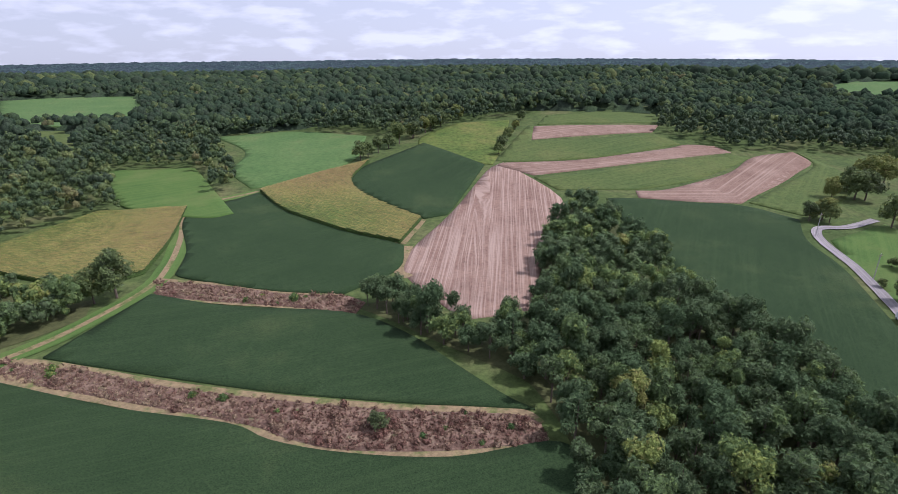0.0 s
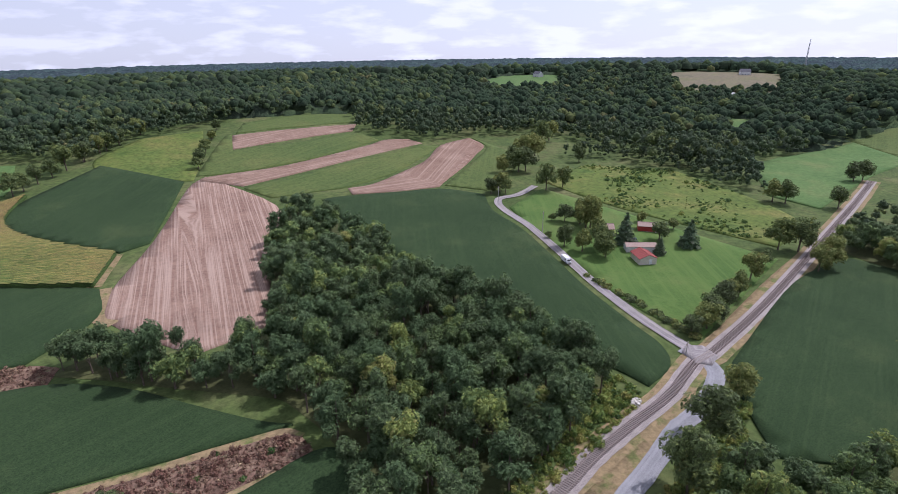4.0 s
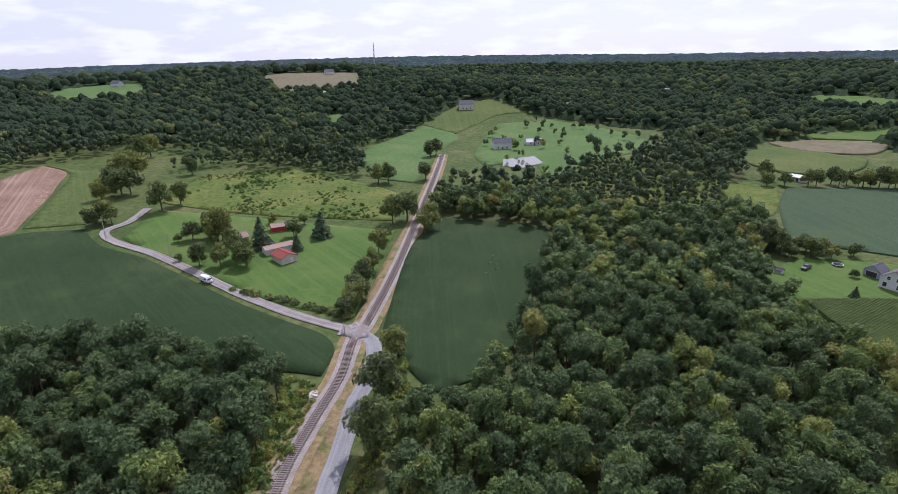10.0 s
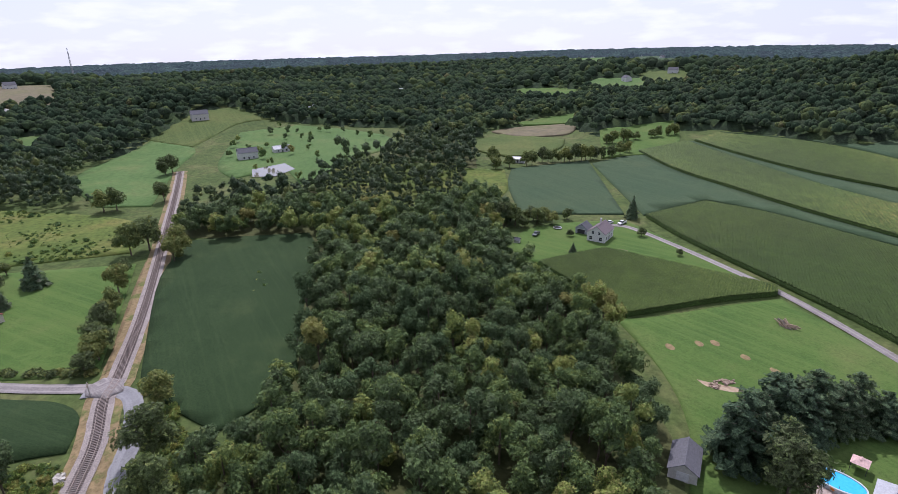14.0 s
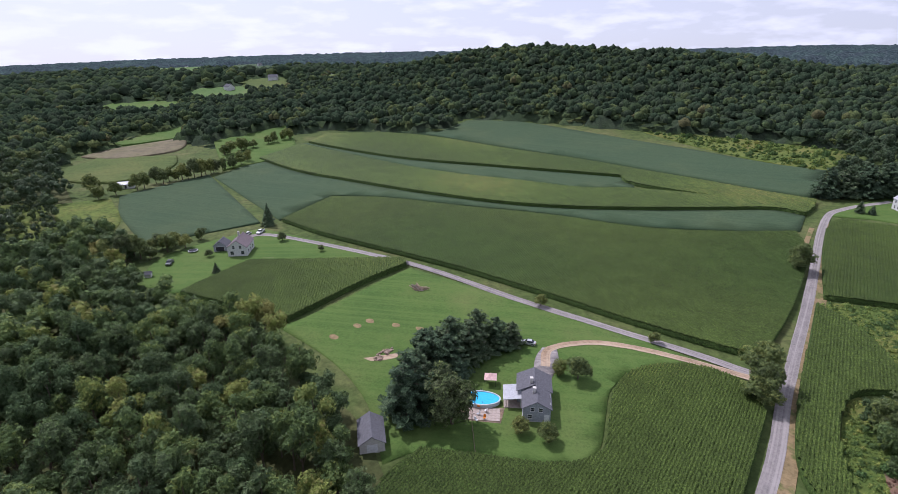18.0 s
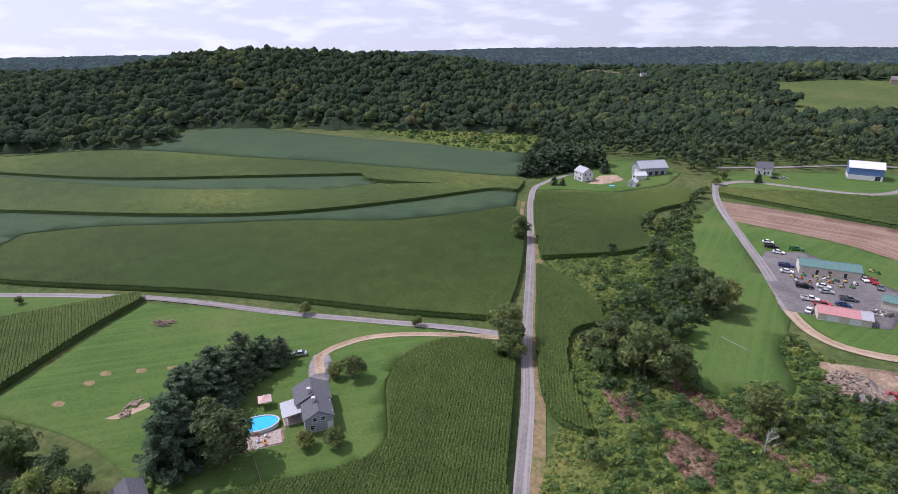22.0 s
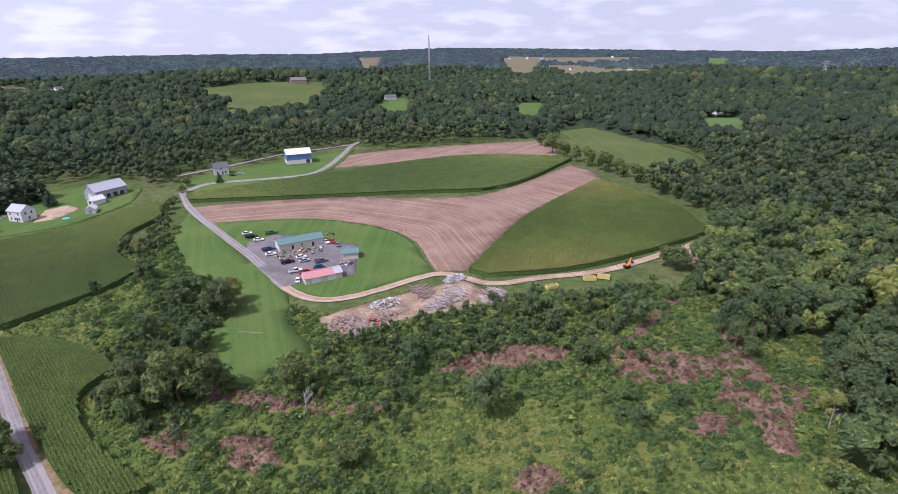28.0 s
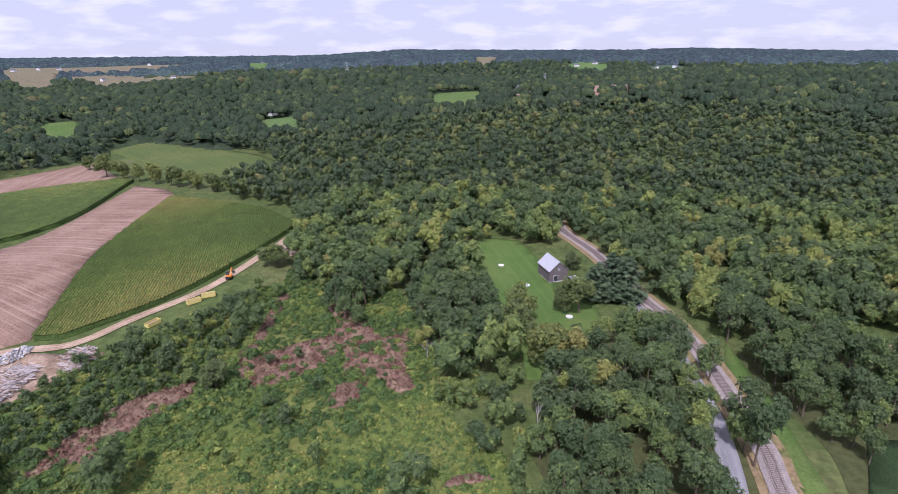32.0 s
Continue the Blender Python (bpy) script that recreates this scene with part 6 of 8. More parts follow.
def cyl(r, h, n=12, r2=None, at=(0, 0, 0), axis="z", bm=None):
    bm = bm or bmesh.new()
    v = bmesh.ops.create_cone(bm, cap_ends=True, segments=n, radius1=r, radius2=r if r2 is None else r2, depth=h)["verts"]
    if axis == "x":
        bmesh.ops.rotate(bm, verts=v, cent=(0, 0, 0), matrix=Matrix.Rotation(math.pi / 2, 3, "Y"))
    if axis == "y":
        bmesh.ops.rotate(bm, verts=v, cent=(0, 0, 0), matrix=Matrix.Rotation(math.pi / 2, 3, "X"))
    bmesh.ops.translate(bm, verts=v, vec=at)
    return bm


def prism(profile, x0, x1):
    """A profile in (y, z), drawn out along x."""
    bm = bmesh.new()
    a = [bm.verts.new((x0, y, z)) for y, z in profile]
    b = [bm.verts.new((x1, y, z)) for y, z in profile]
    bm.faces.new(a)
    bm.faces.new(b[::-1])
    for i in range(len(a)):
        j = (i + 1) % len(a)
        bm.faces.new((a[j], a[i], b[i], b[j]))
    return bm


def root_at(name, x, y, heading, label, category, group="", up=0.0):
    """An Empty whose x axis points along the heading."""
    o = new(name)
    o.location = (x, y, hz(x, y) + up)
    o.rotation_euler = (0, 0, radians(90 - heading))
    return tagged(o, label, category, group)


def window(root, side, u, z, w, h, L, W, trim="white_metal"):
    """A framed window on a wall. side: 0 front gable (+x), 1 back gable, 2 and 3 the long walls."""
    f = new("window")
    f.parent = root
    f.location, f.rotation_euler = {0: ((L / 2, u, z), (0, 0, 0)), 1: ((-L / 2, -u, z), (0, 0, math.pi)), 2: ((u, W / 2, z), (0, 0, math.pi / 2)), 3: ((u, -W / 2, z), (0, 0, -math.pi / 2))}[side]
    bm = box(0.0, 0.07, -w / 2 - 0.09, w / 2 + 0.09, h / 2, h / 2 + 0.1)
    box(0.0, 0.09, -w / 2 - 0.12, w / 2 + 0.12, -h / 2 - 0.1, -h / 2, bm)
    box(0.0, 0.07, -w / 2 - 0.09, -w / 2, -h / 2, h / 2, bm)
    box(0.0, 0.07, w / 2, w / 2 + 0.09, -h / 2, h / 2, bm)
    box(0.0, 0.055, -w / 2, w / 2, -0.025, 0.025, bm)
    part("frame", bm, trim, f)
    part("pane", box(0.005, 0.03, -w / 2, w / 2, -h / 2, h / 2), "glass", f)


def building(name, x, y, heading, L, W, eave, rise, wall, roof, label, category="house", over=0.35, windows=(), doors=(), chimney=None, ribs=0, courses=0, base=True, ridge=True, roof2=None):
    """A gabled building on a footing: the ridge runs along its x axis. doors: side, u, width, height, material."""
    r = root_at(name, x, y, heading, label, category)
    if base:
        part("foundation", box(-L / 2 - 0.06, L / 2 + 0.06, -W / 2 - 0.06, W / 2 + 0.06, -1.5, 0.25), "concrete", r)
    pr = [(-W / 2, 0.2), (W / 2, 0.2), (W / 2, eave), (0, eave + rise), (-W / 2, eave)]
    body = part("wall", prism(pr, -L / 2, L / 2), wall, r)
    n_ = int(eave / 0.5)
    bm = bmesh.new()
    for k in range(1, n_ + 1):
        z = 0.2 + k * (eave - 0.25) / (n_ + 1)
        for s in (-1, 1):
            box(-L / 2 - 0.015, L / 2 + 0.015, s * W / 2 - 0.012, s * W / 2 + 0.012, z, z + 0.05, bm)
            box(s * L / 2 - 0.012, s * L / 2 + 0.012, -W / 2, W / 2, z, z + 0.05, bm)
    part("siding_course", bm, wall, body)
    t, sl = 0.14, rise / (W / 2)
    for s in (-1, 1):
        pr = [(0, eave + rise + 0.02), (s * (W / 2 + over), eave - sl * over + 0.02), (s * (W / 2 + over), eave - sl * over + 0.02 + t), (0, eave + rise + 0.02 + t)]
        slope = part("roof_slope", prism(pr, -L / 2 - over, L / 2 + over), roof, r)
        nrib = ribs or max(3, int(L / 1.2))
        bm = bmesh.new()
        if courses:
            for k in range(1, courses):
                f = k / courses
                yy, zz = s * (W / 2 + over) * f, eave + rise + 0.02 + t - (rise + sl * over) * f
                box(-L / 2 - over, L / 2 + over, yy - 0.02, yy + 0.02, zz - 0.02, zz + 0.03, bm)
            part("shingle_course", bm, roof, slope)
        else:
            for k in range(nrib + 1):
                xx = -L / 2 - over + (L + 2 * over) * k / nrib
                a = [(0, eave + rise + t), (s * (W / 2 + over), eave - sl * over + t), (s * (W / 2 + over), eave - sl * over + t + 0.08), (0, eave + rise + t + 0.08)]
                q = prism(a, xx - 0.035, xx + 0.035)
                me_ = bpy.data.meshes.new("tmp")
                q.to_mesh(me_)
                q.free()
                bm.from_mesh(me_)
                bpy.data.meshes.remove(me_)
            part("seam", bm, roof, slope)
    if roof2:
        key, x0 = roof2
        for s in (-1, 1):
            pr = [(0, eave + rise + 0.19), (s * (W / 2 + over), eave - sl * over + 0.19), (s * (W / 2 + over), eave - sl * over + 0.25), (0, eave + rise + 0.25)]
            part("roof_sheet", prism(pr, x0, L / 2 + over), key, r)
    if ridge:
        part("ridge_cap", box(-L / 2 - over, L / 2 + over, -0.14, 0.14, eave + rise + 0.1, eave + rise + 0.22), roof, r)
    for w_ in windows:
        window(r, *w_, L, W)
    for side, u, w, h, key in doors:
        d = new("door")
        d.parent = r
        d.location, d.rotation_euler = {0: ((L / 2, u, 0.2), (0, 0, 0)), 1: ((-L / 2, -u, 0.2), (0, 0, math.pi)), 2: ((u, W / 2, 0.2), (0, 0, math.pi / 2)), 3: ((u, -W / 2, 0.2), (0, 0, -math.pi / 2))}[side]
        part("leaf", box(0, 0.05, -w / 2, w / 2, 0, h), key, d)
        bm = box(0, 0.08, -w / 2 - 0.1, -w / 2, 0, h + 0.1)
        box(0, 0.08, w / 2, w / 2 + 0.1, 0, h + 0.1, bm)
        box(0, 0.08, -w / 2, w / 2, h, h + 0.1, bm)
        part("casing", bm, "white_metal", d)
    if chimney:
        cx, cy, ch = chimney
        bm = box(cx - 0.35, cx + 0.35, cy - 0.35, cy + 0.35, eave, ch)
        box(cx - 0.42, cx + 0.42, cy - 0.42, cy + 0.42, ch, ch + 0.12, bm)
        part("chimney", bm, "stone_wall", r)
    return r


# ---- the pool house ----
ph = building("pool_house", 69.6, -86.8, 138, 7.0, 6.5, 4.0, 1.8, "grey_siding", "grey_shingle", "grey sided house with a dark shingle roof beside the pool", courses=12,
              windows=[(1, -1.6, 1.6, 1.0, 1.1), (1, 0.9, 3.6, 0.9, 1.0), (1, -1.0, 3.6, 0.9, 1.0), (3, -2, 3.6, 1.0, 1.3), (3, 1.5, 3.6, 1.0, 1.3), (2, 2, 3.4, 1.2, 1.3)], doors=[(1, 2.4, 1.0, 2.1, "white_metal")], chimney=(0.5, 0.6, 6.9))
building("house_wing", 74.5, -91.6, 138, 7.0, 8.2, 3.9, 2.0, "grey_siding", "grey_shingle", "grey sided house wing with a dark shingle roof", courses=13,
         windows=[(3, -2, 3.2, 1.2, 1.3), (3, 2, 3.2, 1.2, 1.3), (2, 0, 3.2, 1.4, 1.3), (0, 1.5, 3.0, 1.1, 1.3)], doors=[(0, -1.5, 2.6, 2.2, "white_metal")], chimney=(-2.4, 0.8, 7.0))
porch = root_at("porch", 76.6, -86.0, 136, "open porch with a grey roof beside the house", "porch")
for sx in (-2.6, 2.6):
    for sy in (-1.9, 1.9):
        part("post", box(sx - 0.09, sx + 0.09, sy - 0.09, sy + 0.09, 0, 2.7 - 0.12 * sy), "white_siding", porch)
part("deck", box(-3.0, 3.0, -2.2, 2.2, 0.05, 0.3), "patio_stone", porch)
part("roof", prism([(-2.4, 3.05), (2.4, 2.5), (2.4, 2.65), (-2.4, 3.2)], -3.1, 3.1), "light_metal", porch)
part("rail", box(-2.6, 2.6, 1.85, 1.95, 0.9, 1.0), "white_siding", porch)


def oval(a, b_, n_=40):
    return [(a * math.cos(2 * math.pi * k / n_), b_ * math.sin(2 * math.pi * k / n_)) for k in range(n_)]


pool = root_at("swimming_pool", 81.7, -79.8, 48, "oval above ground pool with bright blue water", "pool")
bm = bmesh.new()
rings = [oval(4.9, 2.8), oval(4.9, 2.8), oval(5.05, 2.95), oval(5.05, 2.95), oval(4.75, 2.65), oval(4.75, 2.65)]
zz = [0, 1.25, 1.25, 1.33, 1.33, 0.9]
vs = [[bm.verts.new((x, y, z)) for x, y in r] for r, z in zip(rings, zz)]
for a, b_ in zip(vs[:-1], vs[1:]):
    for k in range(40):
        bm.faces.new((a[k], a[(k + 1) % 40], b_[(k + 1) % 40], b_[k]))
part("pool_wall", bm, "pool_wall", pool)
bm = bmesh.new()
bm.faces.new([bm.verts.new((x, y, 1.12)) for x, y in oval(4.76, 2.66)])
part("water", bm, "pool_water", pool, "bright blue water")
lad = bmesh.new()
for s in (-0.3, 0.3):
    cyl(0.03, 1.9, 6, at=(s, -2.85, 0.95), bm=lad)
for z in (0.4, 0.8, 1.2):
    box(-0.3, 0.3, -2.88, -2.82, z, z + 0.04, lad)
part("ladder", lad, "white_metal", pool)
patch("patio", [(85.4, -74.8), (79.6, -78.5), (75.8, -82.4), (72.4, -77.5), (79.4, -71.6)], "dirt", 0.14, label="pinkish stone patio beside the pool", category="patio", curved=False)
rng = np.random.RandomState(77)
pat = root_at("patio_slabs", 77.8, -76.6, 48, "pinkish square patio slabs beside the pool", "paving", up=0.27)
slab = bmesh.new()
box(-0.46, 0.46, -0.46, 0.46, 0, 0.06, slab, 0.01)
s0 = part("slab", slab, "patio_stone", pat)
for i in range(-4, 5):
    for j in range(-2, 3):
        if (i, j) != (0, 0):
            o = new("slab", s0.data)
            o.parent, o.location = pat, (i * 0.96, j * 0.96, 0.006 * rng.rand())
for i, (dx, dy, key) in enumerate(((-3, 1.2, "car_white"), (-2, -0.6, "orange_paint"), (-0.6, 1.0, "silver_paint"), (0.8, -0.8, "car_white"), (2.2, 0.9, "orange_paint"), (3.2, -0.4, "dark_trim"))):
    q = pat.matrix_basis.copy()
    c = root_at("patio_chair", 77.8 + dx * math.sin(radians(137)) + dy * 0.73, -76.6 + dx * math.cos(radians(137)) + dy * 0.68, 60 * i, "reclining patio chair with a cloth seat on the patio", "chair", "chairs on the patio", 0.34)
    part("seat", box(-0.3, 0.3, -0.3, 0.3, 0.38, 0.44), key, c)
    part("backrest", prism([(-0.3, 0.42), (-0.24, 0.42), (-0.5, 1.05), (-0.56, 1.05)], -0.3, 0.3), key, c)
    for sx in (-0.27, 0.27):
        for sy in (-0.27, 0.27):
            part("leg", box(sx - 0.02, sx + 0.02, sy - 0.02, sy + 0.02, 0, 0.38), "steel", c)
gz = root_at("gazebo", 85.4, -87.0, 137, "square garden gazebo with a pink cloth roof", "gazebo")
for sx in (-1.4, 1.4):
    for sy in (-1.4, 1.4):
        part("post", box(sx - 0.06, sx + 0.06, sy - 0.06, sy + 0.06, 0, 2.3), "dark_trim", gz)
bm = bmesh.new()
cyl(2.3, 0.8, 4, 0.5, (0, 0, 2.7), bm=bm)
bmesh.ops.rotate(bm, verts=bm.verts[:], cent=(0, 0, 0), matrix=Matrix.Rotation(math.pi / 4, 3, "Z"))
part("canopy", bm, "pink_canvas", gz, "faded pink cloth roof")
part("vent", cyl(0.75, 0.35, 4, 0.1, (0, 0, 3.25)), "pink_canvas", gz)
fence = root_at("garden_fence", 76.5, -72.0, 129, "weathered wooden post and rail fence", "fence")
for k in range(-6, 7):
    part("post", box(k * 2 - 0.06, k * 2 + 0.06, -0.06, 0.06, 0, 1.25), "timber", fence)
for z in (0.45, 0.95):
    part("rail", box(-12, 12, -0.03, 0.03, z, z + 0.12), "timber", fence)
building("garden_shed", 88.0, -51.5, 120, 8.5, 5.5, 2.6, 1.8, "stone_wall", "grey_shingle", "grey garden shed at the wood's edge", "shed", courses=9, windows=[(2, 0, 1.5, 1.0, 0.9)], doors=[(1, 0, 2.2, 2.0, "white_metal"), (3, 1.5, 1.0, 2.0, "dark_trim")])

# ---- the white house on the far lawn ----
building("farmhouse", 225.7, -75.0, 127, 11.0, 8.0, 4.2, 2.9, "white_siding", "purple_shingle", "white house with a purple brown shingle roof", courses=14,
         windows=[(1, -2.2, 1.7, 1.3, 1.5), (1, 2.2, 1.7, 1.3, 1.5), (1, -1.4, 4.2, 1.0, 1.2), (1, 1.4, 4.2, 1.0, 1.2), (3, -3, 1.8, 1.2, 1.4), (3, 3, 1.8, 1.2, 1.4), (3, 0, 3.4, 1.1, 0.9)], doors=[(3, 0, 1.1, 2.1, "dark_trim")], chimney=(3, 1.2, 8.4))
building("garage", 234.5, -70.0, 127, 6.0, 5.5, 2.7, 2.0, "grey_siding", "grey_shingle", "low garage with a dark roof beside the white house", "garage", courses=9, doors=[(1, 0, 3.6, 2.1, "dark_trim")])

# ---- farm at the end of the lane ----
building("white_farmhouse", 48.5, -341.0, 318, 9.5, 7.5, 5.6, 2.6, "white_siding", "light_metal", "two storey white farmhouse with a pale metal roof",
         windows=[(3, -2.6, 1.7, 1.0, 1.4), (3, 0, 1.7, 1.0, 1.4), (3, 2.6, 1.7, 1.0, 1.4), (3, -2.6, 4.3, 1.0, 1.3), (3, 2.6, 4.3, 1.0, 1.3), (0, -1.6, 4.3, 0.9, 1.3), (0, 1.6, 4.3, 0.9, 1.3), (0, 0, 1.7, 1.0, 1.4), (2, -2, 1.7, 1.0, 1.4), (2, 2, 1.7, 1.0, 1.4)], doors=[(3, 1.2, 1.0, 2.0, "dark_trim")])
building("dairy_barn", 11.0, -365.0, 238, 18.5, 10.5, 5.0, 3.6, "grey_siding", "light_metal", "large grey barn with a pale metal roof", "barn",
         doors=[(3, -6, 2.6, 2.6, "dark_trim"), (3, -2, 2.6, 2.6, "dark_trim"), (3, 2, 2.6, 2.6, "dark_trim"), (3, 6, 2.6, 2.6, "dark_trim"), (1, 0, 3.2, 3.2, "white_siding")], windows=[(1, 0, 6.2, 1.0, 1.0)])
building("milk_house", 16.0, -350.5, 238, 7.0, 5.0, 3.0, 1.8, "white_siding", "white_metal", "small white outbuilding in front of the barn", "shed", doors=[(1, 0, 2.4, 2.4, "dark_trim")])
building("white_shed", 18.5, -335.5, 190, 6.0, 4.6, 2.5, 1.8, "white_siding", "white_metal", "small white shed with a white roof", "shed", doors=[(1, 0, 1.4, 2.0, "grey_siding")], windows=[(2, 0, 1.5, 0.8, 0.8)])
building("cottage", -55.0, -381.5, 275, 9.0, 7.0, 4.6, 3.0, "white_siding", "grey_shingle", "grey and white cottage beside a small pine", courses=8, windows=[(3, -2.5, 1.8, 1.0, 1.3), (3, 2.5, 1.8, 1.0, 1.3), (3, 0, 4.0, 0.9, 1.1), (1, 0, 3.8, 0.9, 1.1)], doors=[(3, 0.6, 1.0, 2.1, "dark_trim")])
bb = building("blue_barn", -108.5, -388.0, 278, 17.0, 12.0, 7.0, 3.0, "blue_paint", "white_metal", "blue barn with a white metal roof", "barn",
         doors=[(3, -6, 2.6, 2.6, "white_siding"), (3, -2, 2.6, 2.6, "white_siding"), (3, 2, 2.6, 2.6, "white_siding"), (3, 6, 2.6, 2.6, "dark_trim")])
part("lower_wall", box(-8.52, 8.52, -6.02, 6.02, 0, 2.8), "white_siding", bb, "white lower wall")

# ---- the equipment yard ----
building("workshop", -61.0, -230.5, 272, 19.5, 8.4, 3.2, 1.5, "beige_siding", "green_metal", "long workshop with a green metal roof", "workshop", doors=[(1, 0, 3.0, 2.8, "white_metal"), (3, -4, 1.0, 2.0, "dark_trim"), (3, 5, 1.0, 2.0, "dark_trim")], windows=[(3, 0, 1.8, 1.2, 0.9)])
building("green_roof_shed", -75.0, -205.0, 108, 6.4, 5.6, 2.8, 1.3, "beige_siding", "green_metal", "small shed with a green metal roof", "shed", doors=[(1, 0, 2.4, 2.2, "dark_trim")])
building("red_roof_shed", -57.6, -190.5, 274, 14.2, 6.8, 2.6, 1.3, "beige_siding", "red_metal", "long low shed with a faded red roof", "shed", doors=[(3, -3, 3.0, 2.1, "white_metal"), (3, 3, 3.0, 2.1, "white_metal")], roof2=("silver_paint", 4.2))

# ---- old barn in the clearing, farmstead by the road ----
building("old_barn", -193.0, -13.5, 238, 9.5, 7.4, 4.6, 3.2, "weathered_wood", "light_metal", "weathered grey board barn with a pale roof", "barn", doors=[(1, -1.2, 1.8, 2.4, "dark_trim")], windows=[(1, 0, 4.9, 0.7, 0.7)])
building("red_roof_house", 159.0, 143.5, 20, 8.0, 7.0, 2.7, 1.4, "beige_siding", "rust_roof", "low beige building with a rusty red roof", "house", windows=[(3, -1.5, 1.5, 1.1, 0.9), (3, 1.8, 1.5, 1.1, 0.9)], doors=[(1, 1, 1.0, 2.0, "white_metal")])
building("mobile_home", 165.5, 152.0, 300, 12.0, 5.0, 2.7, 0.8, "white_siding", "tan_roof", "white mobile home with a tan roof", "mobile home", windows=[(3, -3, 1.6, 1.2, 0.9), (3, 2, 1.6, 1.2, 0.9), (2, 0, 1.6, 1.2, 0.9)], doors=[(3, 0, 0.9, 2.0, "white_metal")])
building("brown_roof_house", 166.5, 175.5, 300, 8.5, 6.5, 2.6, 1.4, "beige_siding", "tan_roof", "low house with a brown shingle roof", "house", courses=8, windows=[(2, -2, 1.6, 1.2, 1.1), (3, 2, 1.6, 1.2, 1.1)], doors=[(3, -1, 1.0, 2.0, "white_metal")])
building("red_stable", 186.0, 168.5, 310, 7.5, 5.0, 2.6, 1.1, "red_paint", "tan_roof", "small red stable with a pale roof", "stable", doors=[(3, 0, 1.6, 2.0, "dark_trim")])
building("white_kiosk", 189.0, 163.5, 310, 3.5, 3.0, 2.3, 0.6, "white_siding", "white_metal", "small white hut beside the red stable", "shed", doors=[(3, 0, 0.9, 1.9, "grey_siding")])

# ---- houses farther off ----
for x, y, hd, L, W, e, rs, wall, roof, lab in (
    (569, 231, 330, 16, 10, 6, 3.5, "stone_wall", "grey_shingle", "pale stone hilltop house with a grey roof"), (413, 137, 330, 14, 8, 5.5, 2.8, "white_siding", "grey_shingle", "white roadside house below the hill"),
    (438, 118, 330, 13, 7, 3, 2.2, "white_siding", "light_metal", "white outbuilding with a pale roof"), (-600, -392, 10, 14, 10, 6, 4, "white_siding", "grey_shingle", "white house among woods"),
    (-834, -405, 10, 15, 9, 5, 3.5, "red_paint", "white_metal", "red barn with a white roof among woods"), (381, -63, 20, 9, 5, 2.8, 1.2, "white_siding", "white_metal", "white trailer beside a hedgerow"),
    (-350, -740, 100, 16, 8, 5, 3, "white_siding", "grey_shingle", "white house on a wooded slope"), (-262, -888, 100, 24, 12, 7, 4, "brown_wall", "purple_shingle", "large brown house on the far hill"),
    (985, 52, 20, 26, 13, 8, 4, "white_siding", "white_metal", "white barn among far woods"), (640, 470, 40, 22, 10, 4, 2.5, "white_siding", "white_metal", "white farm building beside far fields"),
    (700, 480, 60, 16, 10, 6, 3, "grey_siding", "grey_shingle", "grey farmhouse beside far fields"), (660, 140, 20, 14, 9, 6, 3, "white_siding", "white_metal", "white house below the pine slope"),
    (-420, -780, 30, 14, 9, 5, 3, "white_siding", "grey_shingle", "white house in a wooded gap"), (-500, 330, 80, 12, 8, 3, 2, "white_siding", "light_metal", "pale roofed shed among trees")):
    building("distant_house", x, y, hd, L, W, e, rs, wall, roof, lab, windows=[(2, -L / 4, 1.8, 1.2, 1.3), (2, L / 4, 1.8, 1.2, 1.3), (3, -L / 4, 1.8, 1.2, 1.3), (3, L / 4, 1.8, 1.2, 1.3), (1, 0, 2.0, 1.2, 1.3)], doors=[(2, 0, 1.1, 2.1, "dark_trim"), (3, 0, 1.1, 2.1, "dark_trim")])

# small farms on the distant hills, each at the head of its field
far_home = None
for i, (x, y) in enumerate(FARMS):
    if far_home is None:
        far_home = building("far_house", x, y, 30, 15, 10, 6, 4, "white_siding", "grey_shingle", "white farmhouse on a distant wooded hill", windows=[(2, -4, 1.8, 1.2, 1.3), (2, 4, 1.8, 1.2, 1.3), (3, 0, 1.8, 1.2, 1.3)], doors=[(2, 0, 1.1, 2.1, "dark_trim")])
    else:
        copy_thing(far_home, pose(x, y, hz(x, y) + 0.02, 0, 0, 47 * i))

# ---- railway: rails and ties ----
rl = np.array(smooth(RAIL, False, 14), float)
cum = np.r_[0, np.cumsum(np.hypot(*np.diff(rl, axis=0).T))]


def along(s):
    """Place and heading at s metres along the railway."""
    x, y = np.interp(s, cum, rl[:, 0]), np.interp(s, cum, rl[:, 1])
    x2, y2 = np.interp(s + 0.6, cum, rl[:, 0]), np.interp(s + 0.6, cum, rl[:, 1])
    return x, y, math.atan2(y2 - y, x2 - x)


def bed(x, y):
    return hz(x, y) + 0.3 + 0.0007 * math.hypot(x, y)


